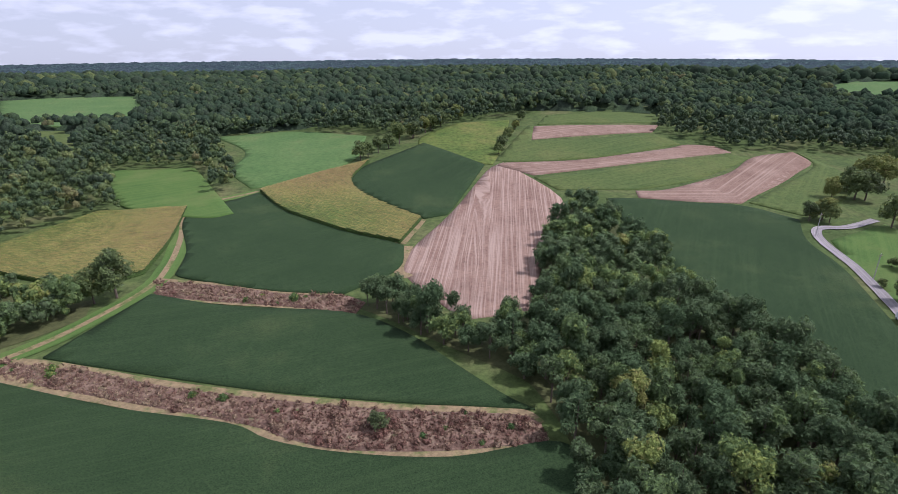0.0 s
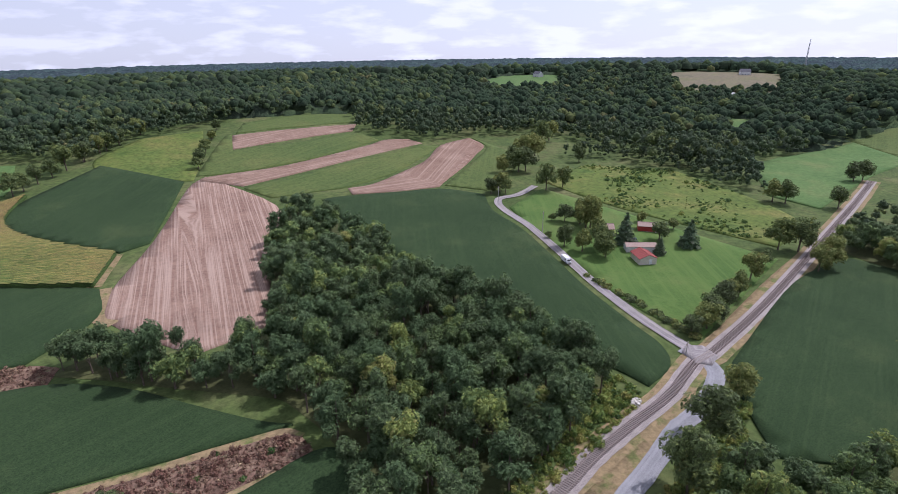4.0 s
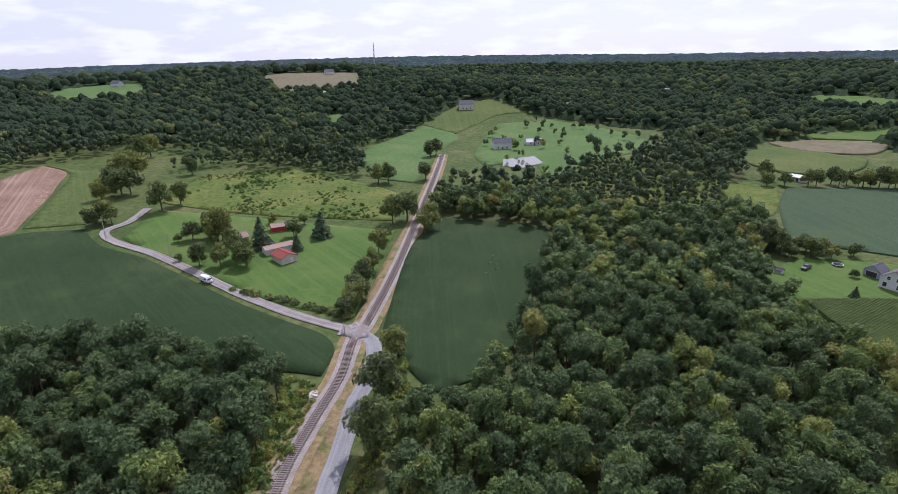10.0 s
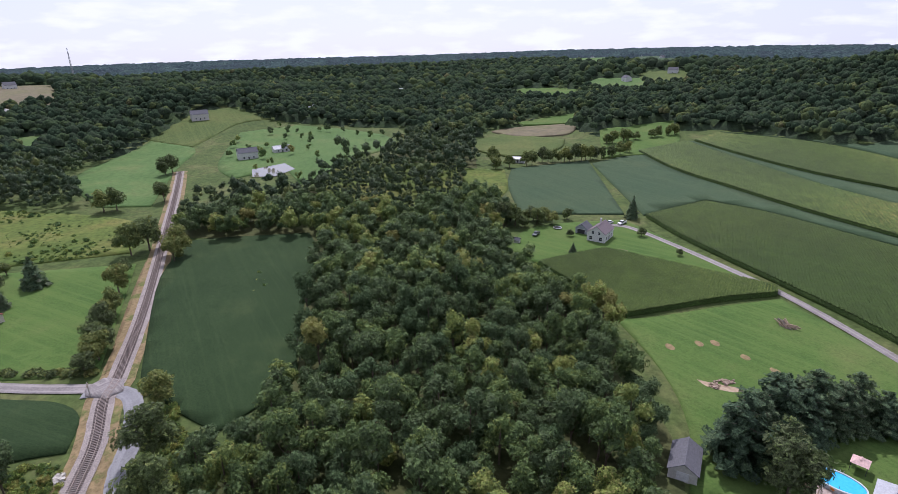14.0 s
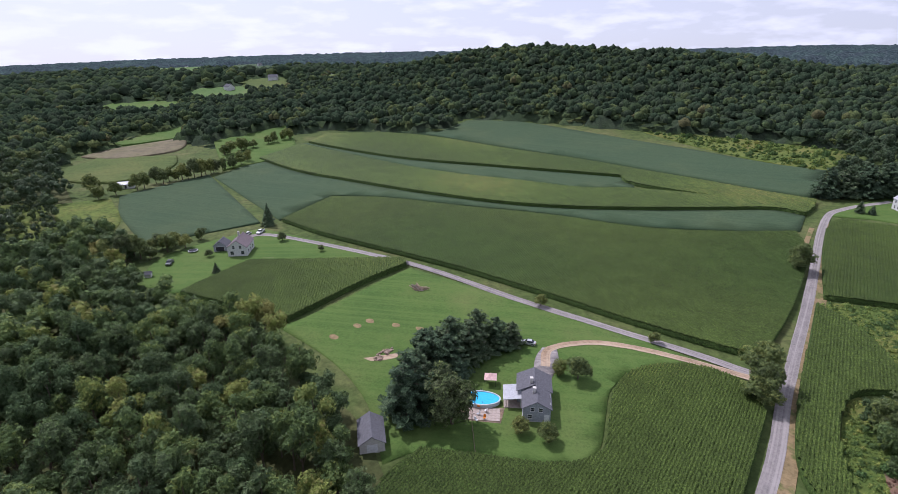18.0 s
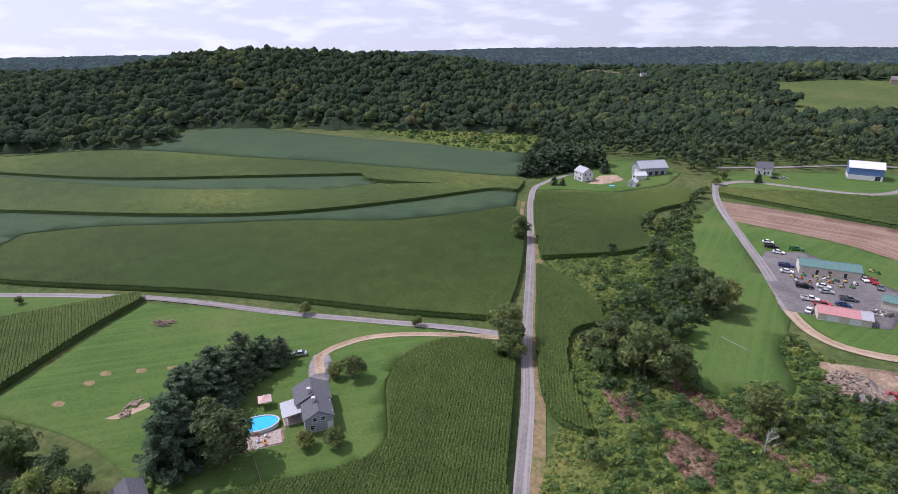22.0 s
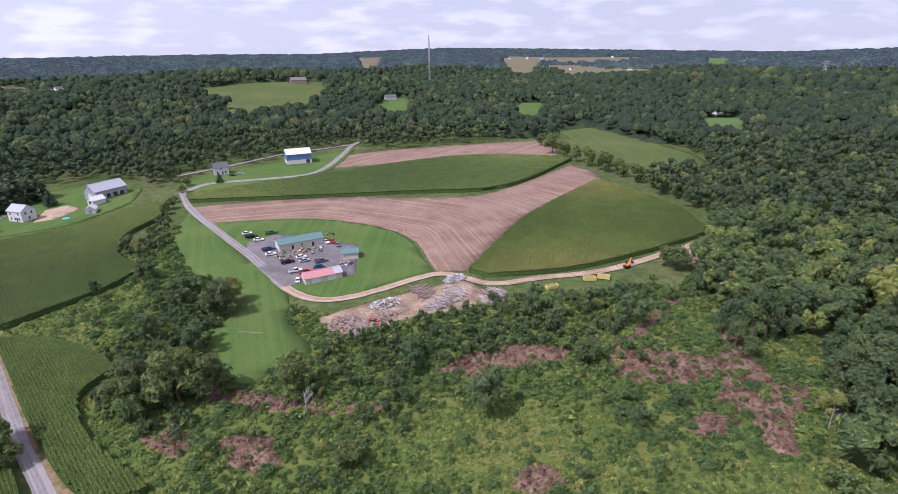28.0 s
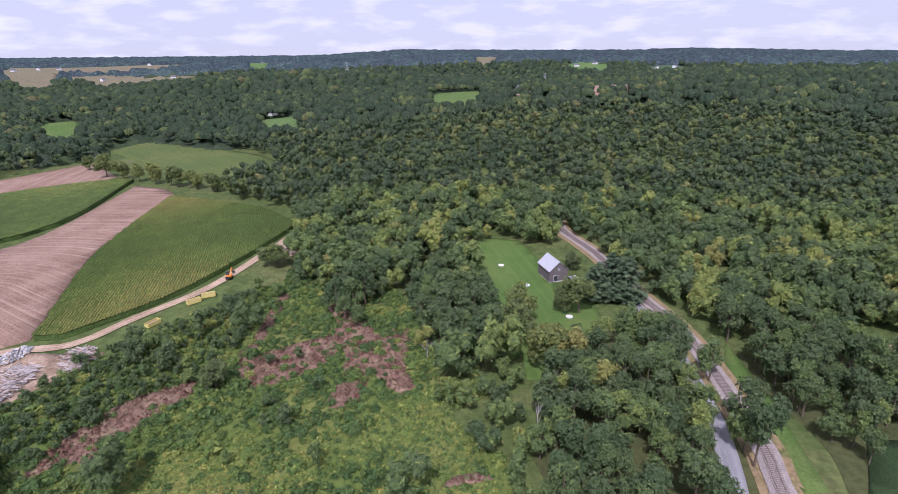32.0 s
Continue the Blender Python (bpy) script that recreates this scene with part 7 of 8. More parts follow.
track = tagged(new("railway_track"), "single railway track with dark ties and rusty rails", "railway")
for side in (-0.75, 0.75):
    V, F = [], []
    S = np.arange(0, cum[-1] - 1, 2.5)
    for s in S:
        x, y, a = along(s)
        nx, ny = -math.sin(a), math.cos(a)
        z = bed(x, y)
        for o, dz in ((-0.075, 0.1), (-0.04, 0.27), (0.04, 0.27), (0.075, 0.1)):
            V.append((x + nx * (side + o), y + ny * (side + o), z + dz))
    for k in range(len(S) - 1):
        for c in range(3):
            F.append((k * 4 + c, k * 4 + 4 + c, k * 4 + 5 + c, k * 4 + 1 + c))
    o = new("rail", mesh_from("rail", V, F, M["rail_steel"]))
    o.parent = track
tie = box(-0.12, 0.12, -1.3, 1.3, 0, 0.15, None, 0.015)
tie_me = bpy.data.meshes.new("tie")
tie.to_mesh(tie_me)
tie_me.materials.append(M["tie_wood"])
tv = np.array([v.co[:] for v in tie.verts])
tie.verts.index_update()
tf = [tuple(v.index for v in f.verts) for f in tie.faces]
tie.free()
mid = cum[-1] * 0.5
rng = np.random.RandomState(4)
V, F, n_one = [], [], 0
for s in np.arange(1, cum[-1] - 1, 0.62):
    x, y, a = along(s)
    a += 0.03 * rng.randn()
    near = 45 < math.hypot(x, y) < 135
    if near and n_one < 290 and x > 0:
        o = new("tie", tie_me)
        o.parent, o.location, o.rotation_euler = track, (x, y, bed(x, y) + 0.03), (0, 0, a)
        n_one += 1
    else:
        c, sn = math.cos(a), math.sin(a)
        b0, z = len(V), bed(x, y) + 0.03
        hw = ((-0.12, -1.3), (0.12, -1.3), (0.12, 1.3), (-0.12, 1.3))
        V += [(x + u * c - v * sn, y + u * sn + v * c, z + dz) for dz in (0, 0.15) for u, v in hw]
        F += [tuple(b0 + q for q in f) for f in ((4, 5, 6, 7), (0, 1, 5, 4), (1, 2, 6, 5), (2, 3, 7, 6), (3, 0, 4, 7))]
o = tagged(new("tie_strip", mesh_from("tie_strip", V, F, M["tie_wood"])), kind="stuff")
o.parent = track
tagged(o, kind="stuff")


# ---- vehicles ----
def wheel(parent, x, y, r=0.34, w=0.22):
    t = part("wheel", cyl(r, w, 16, at=(0, 0, 0), axis="y"), "rubber", parent)
    t.location = (x, y, r)
    part("rim", cyl(r * 0.6, w + 0.02, 10, axis="y"), "silver_paint", t)


def shell(profile, w, inset=0.0):
    bm = prism([(p, q) for p, q in profile], -w / 2, w / 2)
    bmesh.ops.rotate(bm, verts=bm.verts[:], cent=(0, 0, 0), matrix=Matrix.Rotation(-math.pi / 2, 3, "Z"))
    if inset:
        for v in bm.verts:
            if v.co.z > 1.25:
                v.co.y *= 1 - inset
    e = [e for e in bm.edges if e.calc_length() > 0.3]
    bmesh.ops.bevel(bm, geom=e, offset=0.06, segments=2, affect="EDGES")
    return bm


def vehicle(kind, x, y, heading, colour, label, up=0.25, group=""):
    c = root_at({"car": "car", "pickup": "pickup_truck", "van": "delivery_van"}[kind], x, y, heading, label, {"car": "car", "pickup": "truck", "van": "van"}[kind], group, up)
    if kind == "car":
        part("body", shell([(-2.2, 0.32), (2.2, 0.32), (2.25, 0.72), (1.2, 0.92), (-1.9, 0.98), (-2.25, 0.85)], 1.76), colour, c)
        part("cabin", shell([(-1.75, 0.93), (1.05, 0.9), (0.35, 1.42), (-1.1, 1.45)], 1.55, 0.1), "glass", c)
        part("roof", box(-1.05, 0.3, -0.62, 0.62, 1.41, 1.48, None, 0.03), colour, c)
        ax = (-1.35, 1.38)
    elif kind == "pickup":
        part("body", shell([(-2.7, 0.45), (2.7, 0.45), (2.75, 1.0), (1.5, 1.12), (-2.7, 1.1)], 1.9), colour, c)
        part("cabin", shell([(-0.55, 1.08), (1.45, 1.08), (0.85, 1.75), (-0.45, 1.78)], 1.7, 0.1), "glass", c)
        part("roof", box(-0.42, 0.8, -0.68, 0.68, 1.74, 1.81, None, 0.03), colour, c)
        bm = box(-2.62, -0.7, -0.8, 0.8, 1.08, 1.13)
        part("bed_floor", bm, "dark_trim", c)
        for s in (-1, 1):
            part("bed_side", box(-2.68, -0.62, s * 0.88 - 0.05, s * 0.88 + 0.05, 1.05, 1.38, None, 0.02), colour, c)
        ax = (-1.75, 1.75)
    else:
        part("body", shell([(-2.6, 0.4), (2.5, 0.4), (2.6, 0.95), (1.9, 1.15), (1.35, 2.1), (1.1, 2.35), (-2.6, 2.35)], 1.95), colour, c)
        part("windscreen", prism([(-0.85, 0), (0.85, 0), (0.8, 0.04), (-0.8, 0.04)], 0, 1.0), "glass", c).matrix_basis = pose(1.95, 0, 1.2, 0, -58, 0)
        for s in (-1, 1):
            part("side_window", box(0.5, 1.4, s * 0.985 - 0.01, s * 0.985 + 0.01, 1.3, 1.9), "glass", c)
        ax = (-1.7, 1.7)
    w = 0.86 if kind == "car" else 0.93
    for a in ax:
        for s in (-w, w):
            wheel(c, a, s, 0.34 if kind == "car" else 0.4)
    fx = {"car": 2.2, "pickup": 2.72, "van": 2.56}[kind]
    for s in (-0.6, 0.6):
        part("headlight", box(fx - 0.03, fx + 0.05, s - 0.16, s + 0.16, 0.66, 0.82), "white_metal", c)
        part("tail_light", box(-fx - 0.04, -fx + 0.03, s - 0.14, s + 0.14, 0.72, 0.88), "car_red", c)
    return c


vehicle("van", 130.6, 156.0, 190, "car_white", "white delivery van driving along the gravel road", 0.3)
for x, y, hd, kind, col, lab in (
    (-44.2, -257.5, 275, "car", "car_white", "white car parked on the grass"), (-44.8, -251.8, 275, "pickup", "black_paint", "black pickup parked on the yard's edge"), (-46.8, -246.0, 285, "car", "car_white", "white car parked beside the lane"),
    (-53.8, -252.0, 270, "pickup", "green_paint", "green pickup parked on the grass"), (-47.5, -231.5, 270, "pickup", "car_blue", "dark pickup parked before the workshop"), (-47.0, -225.4, 275, "car", "car_white", "white car parked beside the workshop"),
    (-50.6, -212.6, 272, "pickup", "black_paint", "long black pickup in the yard"), (-57.0, -214.8, 280, "car", "car_white", "white car parked in the yard"), (-57.0, -210.2, 268, "car", "silver_paint", "silver car parked in the yard"),
    (-50.6, -201.8, 275, "pickup", "car_white", "white truck parked in the yard"), (-53.6, -198.4, 262, "pickup", "car_red", "red truck parked in the yard"), (-62.6, -205.8, 270, "pickup", "car_grey", "grey truck parked in the yard"),
    (-60.0, -201.0, 280, "car", "car_blue", "blue car parked in the yard"), (-71.8, -226.0, 350, "car", "car_white", "white car parked behind the workshop"), (-74.2, -224.8, 350, "pickup", "car_red", "red truck parked behind the workshop"),
    (-75.0, -219.6, 10, "car", "car_grey", "grey car parked beside the shed"), (-48.8, -192.6, 200, "car", "car_white", "white car parked beside the red roofed shed"),
    (-56.5, -194.4, 273, "pickup", "car_red", "red truck parked behind the red roofed shed")):
    vehicle(kind, x, y, hd, col, lab, 0.33, "vehicles in the yard")
for x, y, hd, kind, col, lab in ((244.6, -85.2, 320, "car", "car_white", "white car parked beside the white house"), (243.4, -91.0, 320, "pickup", "car_white", "white pickup parked beside the white house"), (92.0, -109.4, 60, "car", "silver_paint", "silver car parked under the pines"),
                                 (-60.0, -147.0, 300, "car", "car_red", "red car parked among the debris"), (171.0, 160.5, 30, "car", "car_blue", "blue car parked beside the mobile home"), (-60.0, -371.0, 280, "car", "black_paint", "dark car parked beside the cottage"), (-65.0, -372.0, 275, "car", "silver_paint", "silver car parked beside the cottage")):
    vehicle(kind, x, y, hd, col, lab)


def mower(x, y, heading, colour):
    c = root_at("garden_tractor", x, y, heading, "small garden tractor for sale on the grass", "tractor", "garden tractors in the yard", 0.22)
    part("hood", box(0.1, 1.0, -0.3, 0.3, 0.45, 0.95, None, 0.05), colour, c)
    part("seat", box(-0.6, -0.2, -0.25, 0.25, 0.75, 0.85, None, 0.03), "black_paint", c)
    part("backrest", box(-0.68, -0.6, -0.25, 0.25, 0.8, 1.2, None, 0.03), "black_paint", c)
    part("deck", box(-0.5, 0.5, -0.55, 0.55, 0.2, 0.4, None, 0.04), colour, c)
    part("steering_wheel", cyl(0.18, 0.03, 12, at=(0.05, 0, 1.12)), "black_paint", c)
    for a, s, r in ((-0.5, -0.42, 0.3), (-0.5, 0.42, 0.3), (0.75, -0.38, 0.2), (0.75, 0.38, 0.2)):
        wheel(c, a, s, r, 0.18)


rng = np.random.RandomState(31)
for i, (x, y) in enumerate(((-48.4, -221.4), (-52.5, -224.6), (-55.8, -223.9), (-58.7, -222.8), (-60.3, -219.9), (-63.0, -217.3), (-66.3, -217.8), (-65.2, -222.4), (-49.1, -218.4), (-53.4, -218.4), (-60.4, -224.5), (-62.5, -222), (-56.5, -220.2), (-68.0, -221.0), (-51.0, -221.0), (-76.5, -236.0), (-78.0, -234.5))):
    mower(x, y, rng.rand() * 360, ("yellow_paint", "green_paint", "yellow_paint", "car_white", "orange_paint")[i % 5])


# ---- debris lot ----
def heap(name, x, y, wx, wy, tall, count, keys, label, seed, longs=False, heading=90, category="heap"):
    """A loose heap; logs and beams, or broken blocks."""
    r = root_at(name, x, y, heading, label, category, up=0.2)
    rng = np.random.RandomState(seed)
    shapes = []
    for k in range(5):
        if longs:
            bm = cyl(0.09 + 0.07 * rng.rand(), 3.4 + 1.8 * rng.rand(), 6, axis="x")
        else:
            bm = box(-0.25 - 0.3 * rng.rand(), 0.25, -0.2, 0.2 + 0.15 * rng.rand(), -0.08 - 0.1 * rng.rand(), 0.1)
            for v in bm.verts:
                v.co += Vector(rng.randn(3) * 0.07)
        me = bpy.data.meshes.new("piece")
        bm.to_mesh(me)
        bm.free()
        me.materials.append(M[keys[k % len(keys)]])
        shapes.append(me)
    for k in range(count):
        u, v = rng.rand() * 2 - 1, rng.rand() * 2 - 1
        if u * u + v * v > 1.1:
            u, v = u * 0.6, v * 0.6
        o = new("log" if longs else "block", shapes[rng.randint(5)])
        o.parent = r
        z = tall * max(0.05, 1 - 0.75 * (u * u + v * v)) * rng.rand() ** 0.7 + 0.1
        o.location = (u * wx, v * wy, z)
        o.rotation_euler = (0.15 * rng.randn(), 0.25 * rng.randn(), (math.pi / 2 + 0.35 * rng.randn()) if longs else 6.28 * rng.rand())
        q = 0.7 + 0.7 * rng.rand()
        o.scale = (q, q, q)
    return r


heap("log_pile", -88.5, -148.0, 9.5, 2.2, 1.9, 270, ("grey_log", "timber", "grey_log", "tie_wood", "grey_log"), "long pile of weathered grey logs on dirt", 1, True, 70, "log pile")
heap("log_pile", -102.5, -141.5, 7.0, 2.8, 1.6, 200, ("timber", "grey_log", "tie_wood", "timber", "grey_log"), "pile of brown and grey logs on dirt", 2, True, 60, "log pile")
heap("rubble_heap", -69.0, -157.0, 6.0, 3.4, 1.5, 280, ("rock", "concrete", "grey_log", "steel", "timber"), "heap of grey rubble and scrap on dirt", 3, False, 90, "rubble")
heap("rubble_heap", -100.0, -161.5, 5.0, 2.8, 1.5, 260, ("concrete", "steel", "rock", "grey_siding", "timber"), "heap of pale scrap beside the dirt track", 4, False, 80, "rubble")
heap("timber_heap", -84.0, -158.5, 6.0, 2.4, 0.9, 90, ("timber", "tie_wood", "tan_roof", "timber", "tie_wood"), "scattered brown beams on dirt", 5, True, 0, "timber")
heap("rubble_heap", -50.5, -151.0, 6.5, 5.0, 1.1, 200, ("timber", "tan_roof", "tie_wood"), "low heap of brown brush and boards", 6, False, 40, "rubble")
heap("scrap_heap", -70.0, -198.5, 4.0, 2.2, 0.9, 70, ("steel", "timber", "dark_trim", "tie_wood"), "scrap and timber beside the green roofed shed", 8, False, 90, "scrap")
heap("log_pile", -190.0, -128.0, 7.0, 4.5, 1.2, 90, ("timber", "grey_log", "tie_wood"), "heap of brown brush and logs beside the track", 9, True, 30, "log pile")
heap("rubble_heap", -205.0, -124.0, 8.0, 6.0, 0.8, 120, ("rock", "timber", "concrete"), "pale rubble and brush at the wood's edge", 10, False, 30, "rubble")
heap("brush_heap", -62.0, -148.0, 9.0, 2.2, 0.9, 160, ("timber", "tie_wood", "grey_log", "timber"), "low tangle of brown branches along the thicket", 21, True, 75, "brush")
heap("timber_heap", -93.0, -153.0, 4.0, 1.6, 0.7, 45, ("grey_log", "timber", "concrete"), "loose pale beams and boards on dirt", 22, True, 20, "timber")
heap("rock_pile", 91.0, 78.4, 2.0, 1.0, 0.8, 45, ("rock", "rock", "concrete"), "pile of pale rocks beside the railway", 7, False, 60, "rocks")
heap("junk_heap", -192.0, -5.5, 2.2, 1.8, 0.8, 45, ("car_white", "blue_paint", "timber", "steel"), "junk piled beside the old barn", 11, False, 60, "junk")
patch("dark_lot_patch", [(-51.8, -155.5), (-56.3, -155.7), (-57.3, -151.7), (-58.3, -144.7), (-55.0, -142.1), (-51.3, -144.2), (-51.2, -149.6)], "yard", 0.3, label="dark patch on the dirt lot", category="ash")
patch("dirt_bank", [(-185, -132), (-200, -134), (-214, -132), (-218, -122), (-205, -116), (-190, -121)], "dirt", 0.12, label="bare tan dirt at the end of the track", category="dirt")


def bin_box(x, y, heading, key, label):
    c = root_at("steel_bin", x, y, heading, label, "container", "bins beside the track", 0.15)
    part("floor", box(-2.3, 2.3, -1.0, 1.0, 0.1, 0.2), key, c)
    for s in (-1, 1):
        part("side", box(-2.3, 2.3, s * 1.0 - 0.04, s * 1.0 + 0.04, 0.1, 1.4), key, c)
        part("end", box(s * 2.3 - 0.04, s * 2.3 + 0.04, -1.0, 1.0, 0.1, 1.4), key, c)
        part("skid", box(-2.3, 2.3, s * 0.6 - 0.08, s * 0.6 + 0.08, 0, 0.1), "dark_trim", c)
    part("load", box(-2.2, 2.2, -0.93, 0.93, 0.25, 0.8), "timber", c)


bin_box(-125.5, -135.6, 280, "yellow_paint", "yellow steel bin standing beside the dirt track")
bin_box(-142.0, -133.2, 300, "yellow_paint", "yellow steel bin standing beside the dirt track")
bin_box(-147.5, -131.4, 320, "yellow_paint", "yellow steel bin standing beside the dirt track")
ex = root_at("excavator", -162.6, -133.6, 250, "small orange excavator on the dirt track", "excavator", up=0.25)
for s in (-0.8, 0.8):
    part("crawler", box(-1.5, 1.5, s - 0.25, s + 0.25, 0, 0.6, None, 0.2), "rubber", ex)
part("body", box(-1.5, 1.0, -1.0, 1.0, 0.7, 1.5, None, 0.1), "orange_paint", ex)
part("cab", box(-0.1, 0.95, 0.05, 0.95, 1.5, 2.7, None, 0.08), "glass", ex)
part("counterweight", box(-1.9, -1.45, -0.95, 0.95, 0.75, 1.4, None, 0.1), "dark_trim", ex)
for nm, a, b_ in (("boom", (0.9, 1.2), (2.8, 3.4)), ("arm", (2.8, 3.4), (4.4, 1.5))):
    d = Vector((b_[0] - a[0], b_[1] - a[1]))
    o = part(nm, box(0, d.length, -0.16, 0.16, -0.18, 0.18, None, 0.04), "orange_paint", ex)
    o.matrix_basis = pose(a[0], -0.3, a[1], 0, -math.degrees(math.atan2(d.y, d.x)), 0)
part("bucket", prism([(-0.5, 0), (0.5, 0), (0.5, 0.7), (-0.5, 0.7)], 4.1, 4.8), "dark_trim", ex).location = (0, -0.3, 0.6)


# ---- poles, masts, lawn things ----
def utility_pole(x, y, tall=10.5, heading=0):
    c = root_at("utility_pole", x, y, heading, "grey wooden utility pole beside the road", "pole", "utility poles")
    part("pole", cyl(0.16, tall + 1, 10, 0.11, (0, 0, tall / 2 - 0.5)), "grey_log", c)
    part("crossarm", box(-1.1, 1.1, -0.06, 0.06, tall - 0.9, tall - 0.75), "timber", c)
    for s in (-0.95, 0, 0.95):
        part("insulator", cyl(0.06, 0.22, 8, at=(s, 0, tall - 0.64)), "glass", c)


for x, y, h in ((143.4, 227.7, 10.5), (141.7, 187.1, 10.0), (119.5, 88.2, 4.5)):
    utility_pole(x, y, h, 70)


def lattice(x, y, tall, base, top, n_, label, name="radio_mast", arms=0, thick=0.35):
    c = root_at(name, x, y, 20, label, "mast")
    for sx, sy in ((-1, -1), (1, -1), (1, 1), (-1, 1)):
        v, f = tube([(sx * base, sy * base, -3), (sx * top, sy * top, tall)], [thick, thick * 0.6], 4)
        o = new("leg", mesh_from("leg", v, f, M["steel"]))
        o.parent = c
    bm = bmesh.new()
    for k in range(1, n_):
        f = k / n_
        w = base + (top - base) * f
        z = tall * f
        for a in range(4):
            ax_, ay_ = ((-w, -w), (w, -w), (w, w), (-w, w))[a]
            bx_, by_ = ((-w, -w), (w, -w), (w, w), (-w, w))[(a + 1) % 4]
            dz = tall / n_
            for (p, q) in (((ax_, ay_, z), (bx_, by_, z)), ((ax_, ay_, z - dz), (bx_, by_, z))):
                d = Vector(q) - Vector(p)
                m_ = Matrix.Translation((Vector(p) + Vector(q)) / 2) @ d.to_track_quat("Z", "Y").to_matrix().to_4x4()
                bmesh.ops.create_cone(bm, cap_ends=False, segments=4, radius1=thick * 0.5, radius2=thick * 0.5, depth=d.length, matrix=m_)
    part("bracing", bm, "steel", c)
    for k in range(arms):
        part("crossarm", box(-7 + k, 7 - k, -0.3, 0.3, tall * (0.72 + 0.12 * k), tall * (0.72 + 0.12 * k) + 0.5), "steel", c)
    return c


lattice(-640, -1138, 122, 1.6, 0.9, 22, "tall thin lattice radio mast on a wooded hill", thick=0.45)
lattice(1320, 800, 84, 1.4, 0.6, 10, "thin lattice mast on the far hill", thick=0.4)
lattice(-1035, -491, 34, 3.0, 1.0, 6, "steel power line pylon above the woods", "pylon", 3)
lattice(-1500, -150, 36, 3.0, 1.0, 6, "steel power line pylon above the woods", "pylon", 3)
for k, dx in enumerate((-5, 0, 5)):
    P_ = [(-1035, -491 + dx, hz(-1035, -491) + 29)]
    Q_ = (-1500, -150 + dx, hz(-1500, -150) + 31)
    pts_ = [Vector(P_[0]).lerp(Vector(Q_), f) - Vector((0, 0, 40 * f * (1 - f))) for f in np.linspace(0, 1, 14)]
    v, f = tube(pts_, [0.22] * 14, 4)
    tagged(new("power_line", mesh_from("power_line", v, f, M["steel"])), "thin sagging power line between pylons", "cable")

goal = root_at("goal_posts", -24.0, -158.5, 310, "thin metal goal posts on the lawn", "goal")
for s in (-4.3, 4.3):
    part("post", cyl(0.07, 3.2, 8, at=(s, 0, 1.6)), "steel", goal)
part("crossbar", cyl(0.06, 8.6, 8, at=(0, 0, 2.4), axis="x"), "steel", goal)
sw = root_at("swing_frame", 205.7, -78.4, 40, "pale wooden swing frame on the lawn", "swing")
for s in (-2, 2):
    for t_ in (-0.9, 0.9):
        v, f = tube([(s, t_, 0), (s, 0, 2.3)], [0.06, 0.06], 5)
        o = new("leg", mesh_from("leg", v, f, M["timber"]))
        o.parent = sw
part("beam", cyl(0.07, 4.4, 8, at=(0, 0, 2.3), axis="x"), "timber", sw)
for s in (-0.9, 0.9):
    part("swing_seat", box(s - 0.25, s + 0.25, -0.1, 0.1, 0.5, 0.55), "blue_paint", sw)
    for q in (-0.2, 0.2):
        part("chain", cyl(0.015, 1.75, 5, at=(s + q, 0, 1.42)), "steel", sw)
tr = root_at("trampoline", 240.0, -59.2, 0, "round trampoline with a pale rim on the lawn", "trampoline")
part("mat", cyl(1.7, 0.03, 24, at=(0, 0, 0.85)), "black_paint", tr)
part("rim", cyl(2.05, 0.08, 24, 2.05, (0, 0, 0.79)), "silver_paint", tr)
for k in range(6):
    part("leg", cyl(0.04, 0.8, 6, at=(1.9 * math.cos(k * 1.047), 1.9 * math.sin(k * 1.047), 0.4)), "steel", tr)
vehicle("pickup", 232.0, -47.5, 300, "car_grey", "grey pickup parked on the far lawn")
building("play_hut", 223.7, -37.5, 30, 2.4, 1.8, 1.6, 0.7, "white_siding", "grey_shingle", "tiny white play hut on the lawn", "hut", doors=[(3, 0, 0.8, 1.3, "dark_trim")])
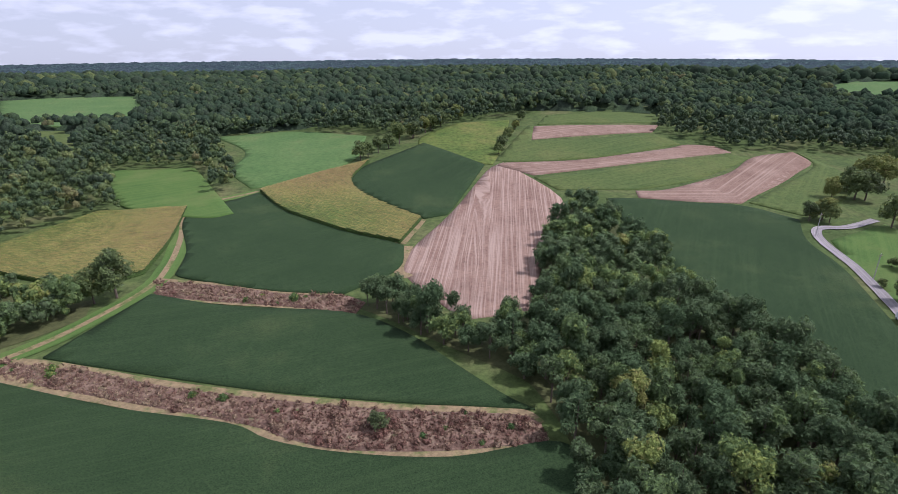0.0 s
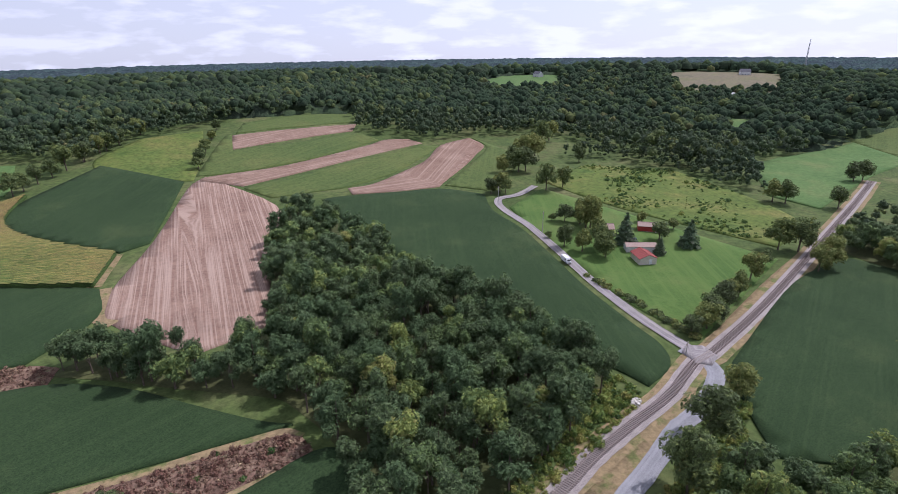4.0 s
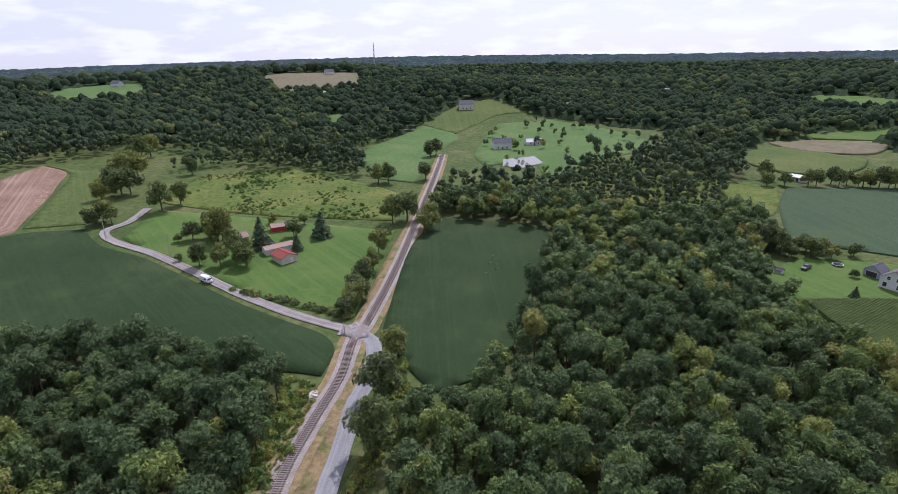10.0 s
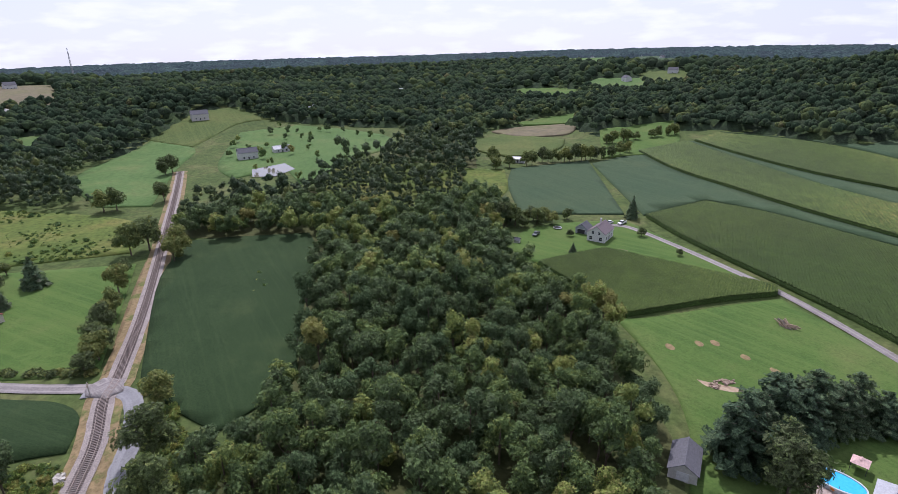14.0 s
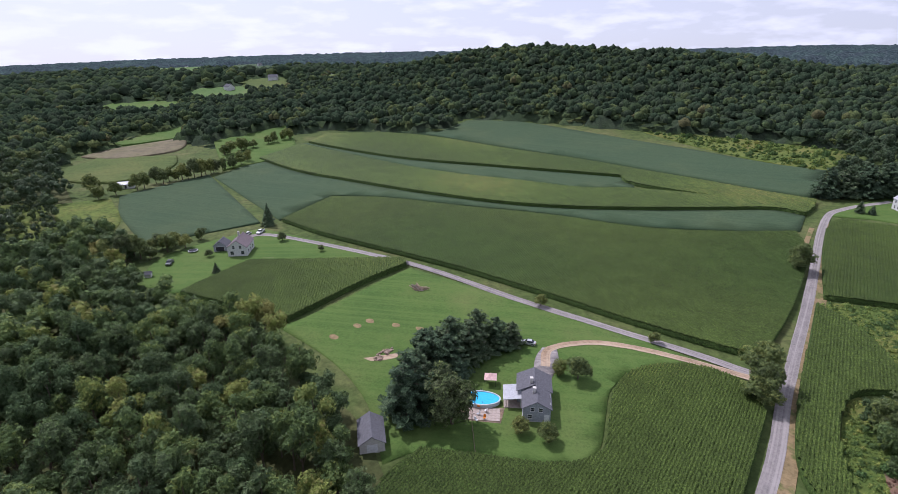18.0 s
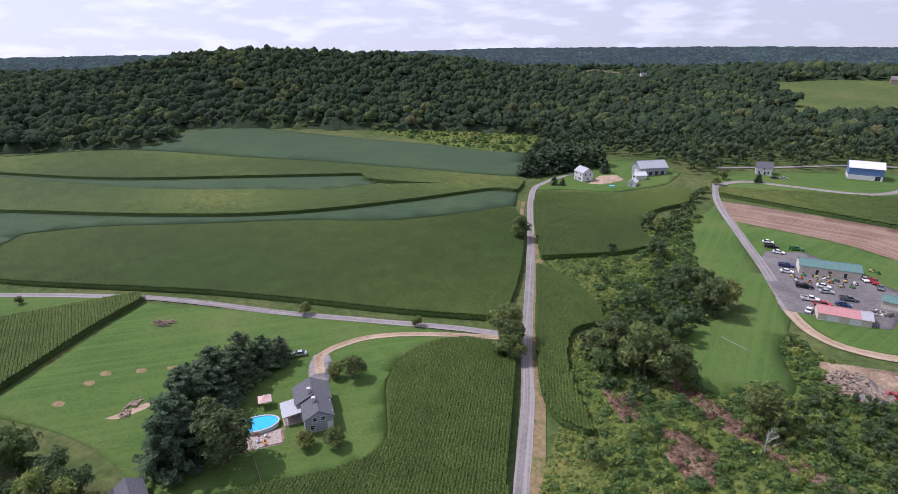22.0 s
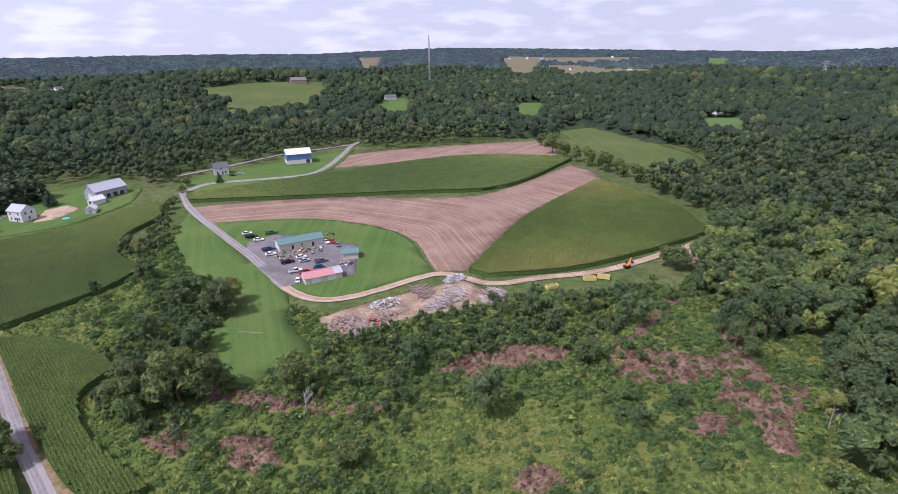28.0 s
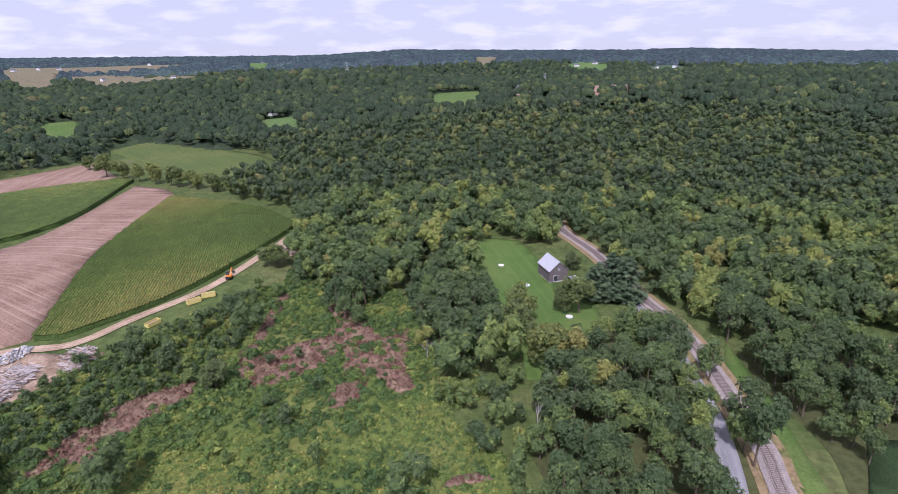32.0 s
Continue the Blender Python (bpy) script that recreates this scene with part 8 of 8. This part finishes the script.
for i, (x, y) in enumerate(((134.7, -68.3), (135.8, -77.3), (135.7, -82.1), (127.7, -86.8), (120.6, -91.1))):
    rng = np.random.RandomState(i)
    patch("bare_patch", [(x + (1.0 + 0.35 * rng.rand()) * 1.5 * math.cos(a), y + (1 + 0.35 * rng.rand()) * 1.0 * math.sin(a)) for a in np.arange(0, 6.28, 0.7)], "tan", 0.14, label="bare tan patch in the lawn", category="bare ground", skirt=False)
patch("bare_patch", [(118.5, -68.5), (117, -71), (114.5, -76.5), (112.8, -78), (112.5, -75), (115, -70)], "dirt", 0.14, label="bare tan earth in the lawn", category="bare ground", skirt=False)
heap("dirt_heap", 116.0, -73.5, 4.5, 1.3, 0.4, 45, ("timber", "tan_roof", "timber"), "low tan heap of earth and roots on the lawn", 12, False, 160, "earth heap")
heap("brush_heap", 143.6, -108.8, 1.6, 1.2, 0.7, 30, ("timber", "tie_wood"), "small brown brush heap on the lawn", 13, True, 160, "brush")
for x, y, k in ((-198.3, -34.2, 0), (-182.3, -21.8, 1), (-161.7, -5.3, 2)):
    tubx = root_at("white_tub", x, y, 40 * k, "white tub standing on the grass", "tub")
    part("shell", cyl(0.9, 0.6, 16, 1.1, (0, 0, 0.3)), "car_white", tubx)
    part("rim", cyl(1.16, 0.06, 16, 1.16, (0, 0, 0.62)), "white_metal", tubx)
bh = root_at("paddling_pool", 30.0, -331.0, 0, "small blue paddling pool on the lawn", "pool")
part("rim", cyl(1.6, 0.4, 20, 1.7, (0, 0, 0.2)), "blue_tarp", bh)
part("water", cyl(1.5, 0.02, 20, at=(0, 0, 0.41)), "pool_water", bh)
patch("pond", [(372, 122), (390, 104), (370, 92), (350, 100), (350, 115)], "pond_water", 0.25, label="pale pond among grass and trees", category="pond", skirt=False)
patch("barn_yard", [(40, -352), (30, -356), (24, -346), (34, -334), (44, -332)], "dirt", 0.2, label="bare earth beside the white farmhouse", category="yard")
patch("level_crossing", [(118.2, 83.5), (119.4, 89.5), (123.0, 91.0), (127.4, 89.0), (126.4, 83.2), (121.5, 81.0)], "gravel", 0.5, label="pale gravel level crossing over the railway", category="road")
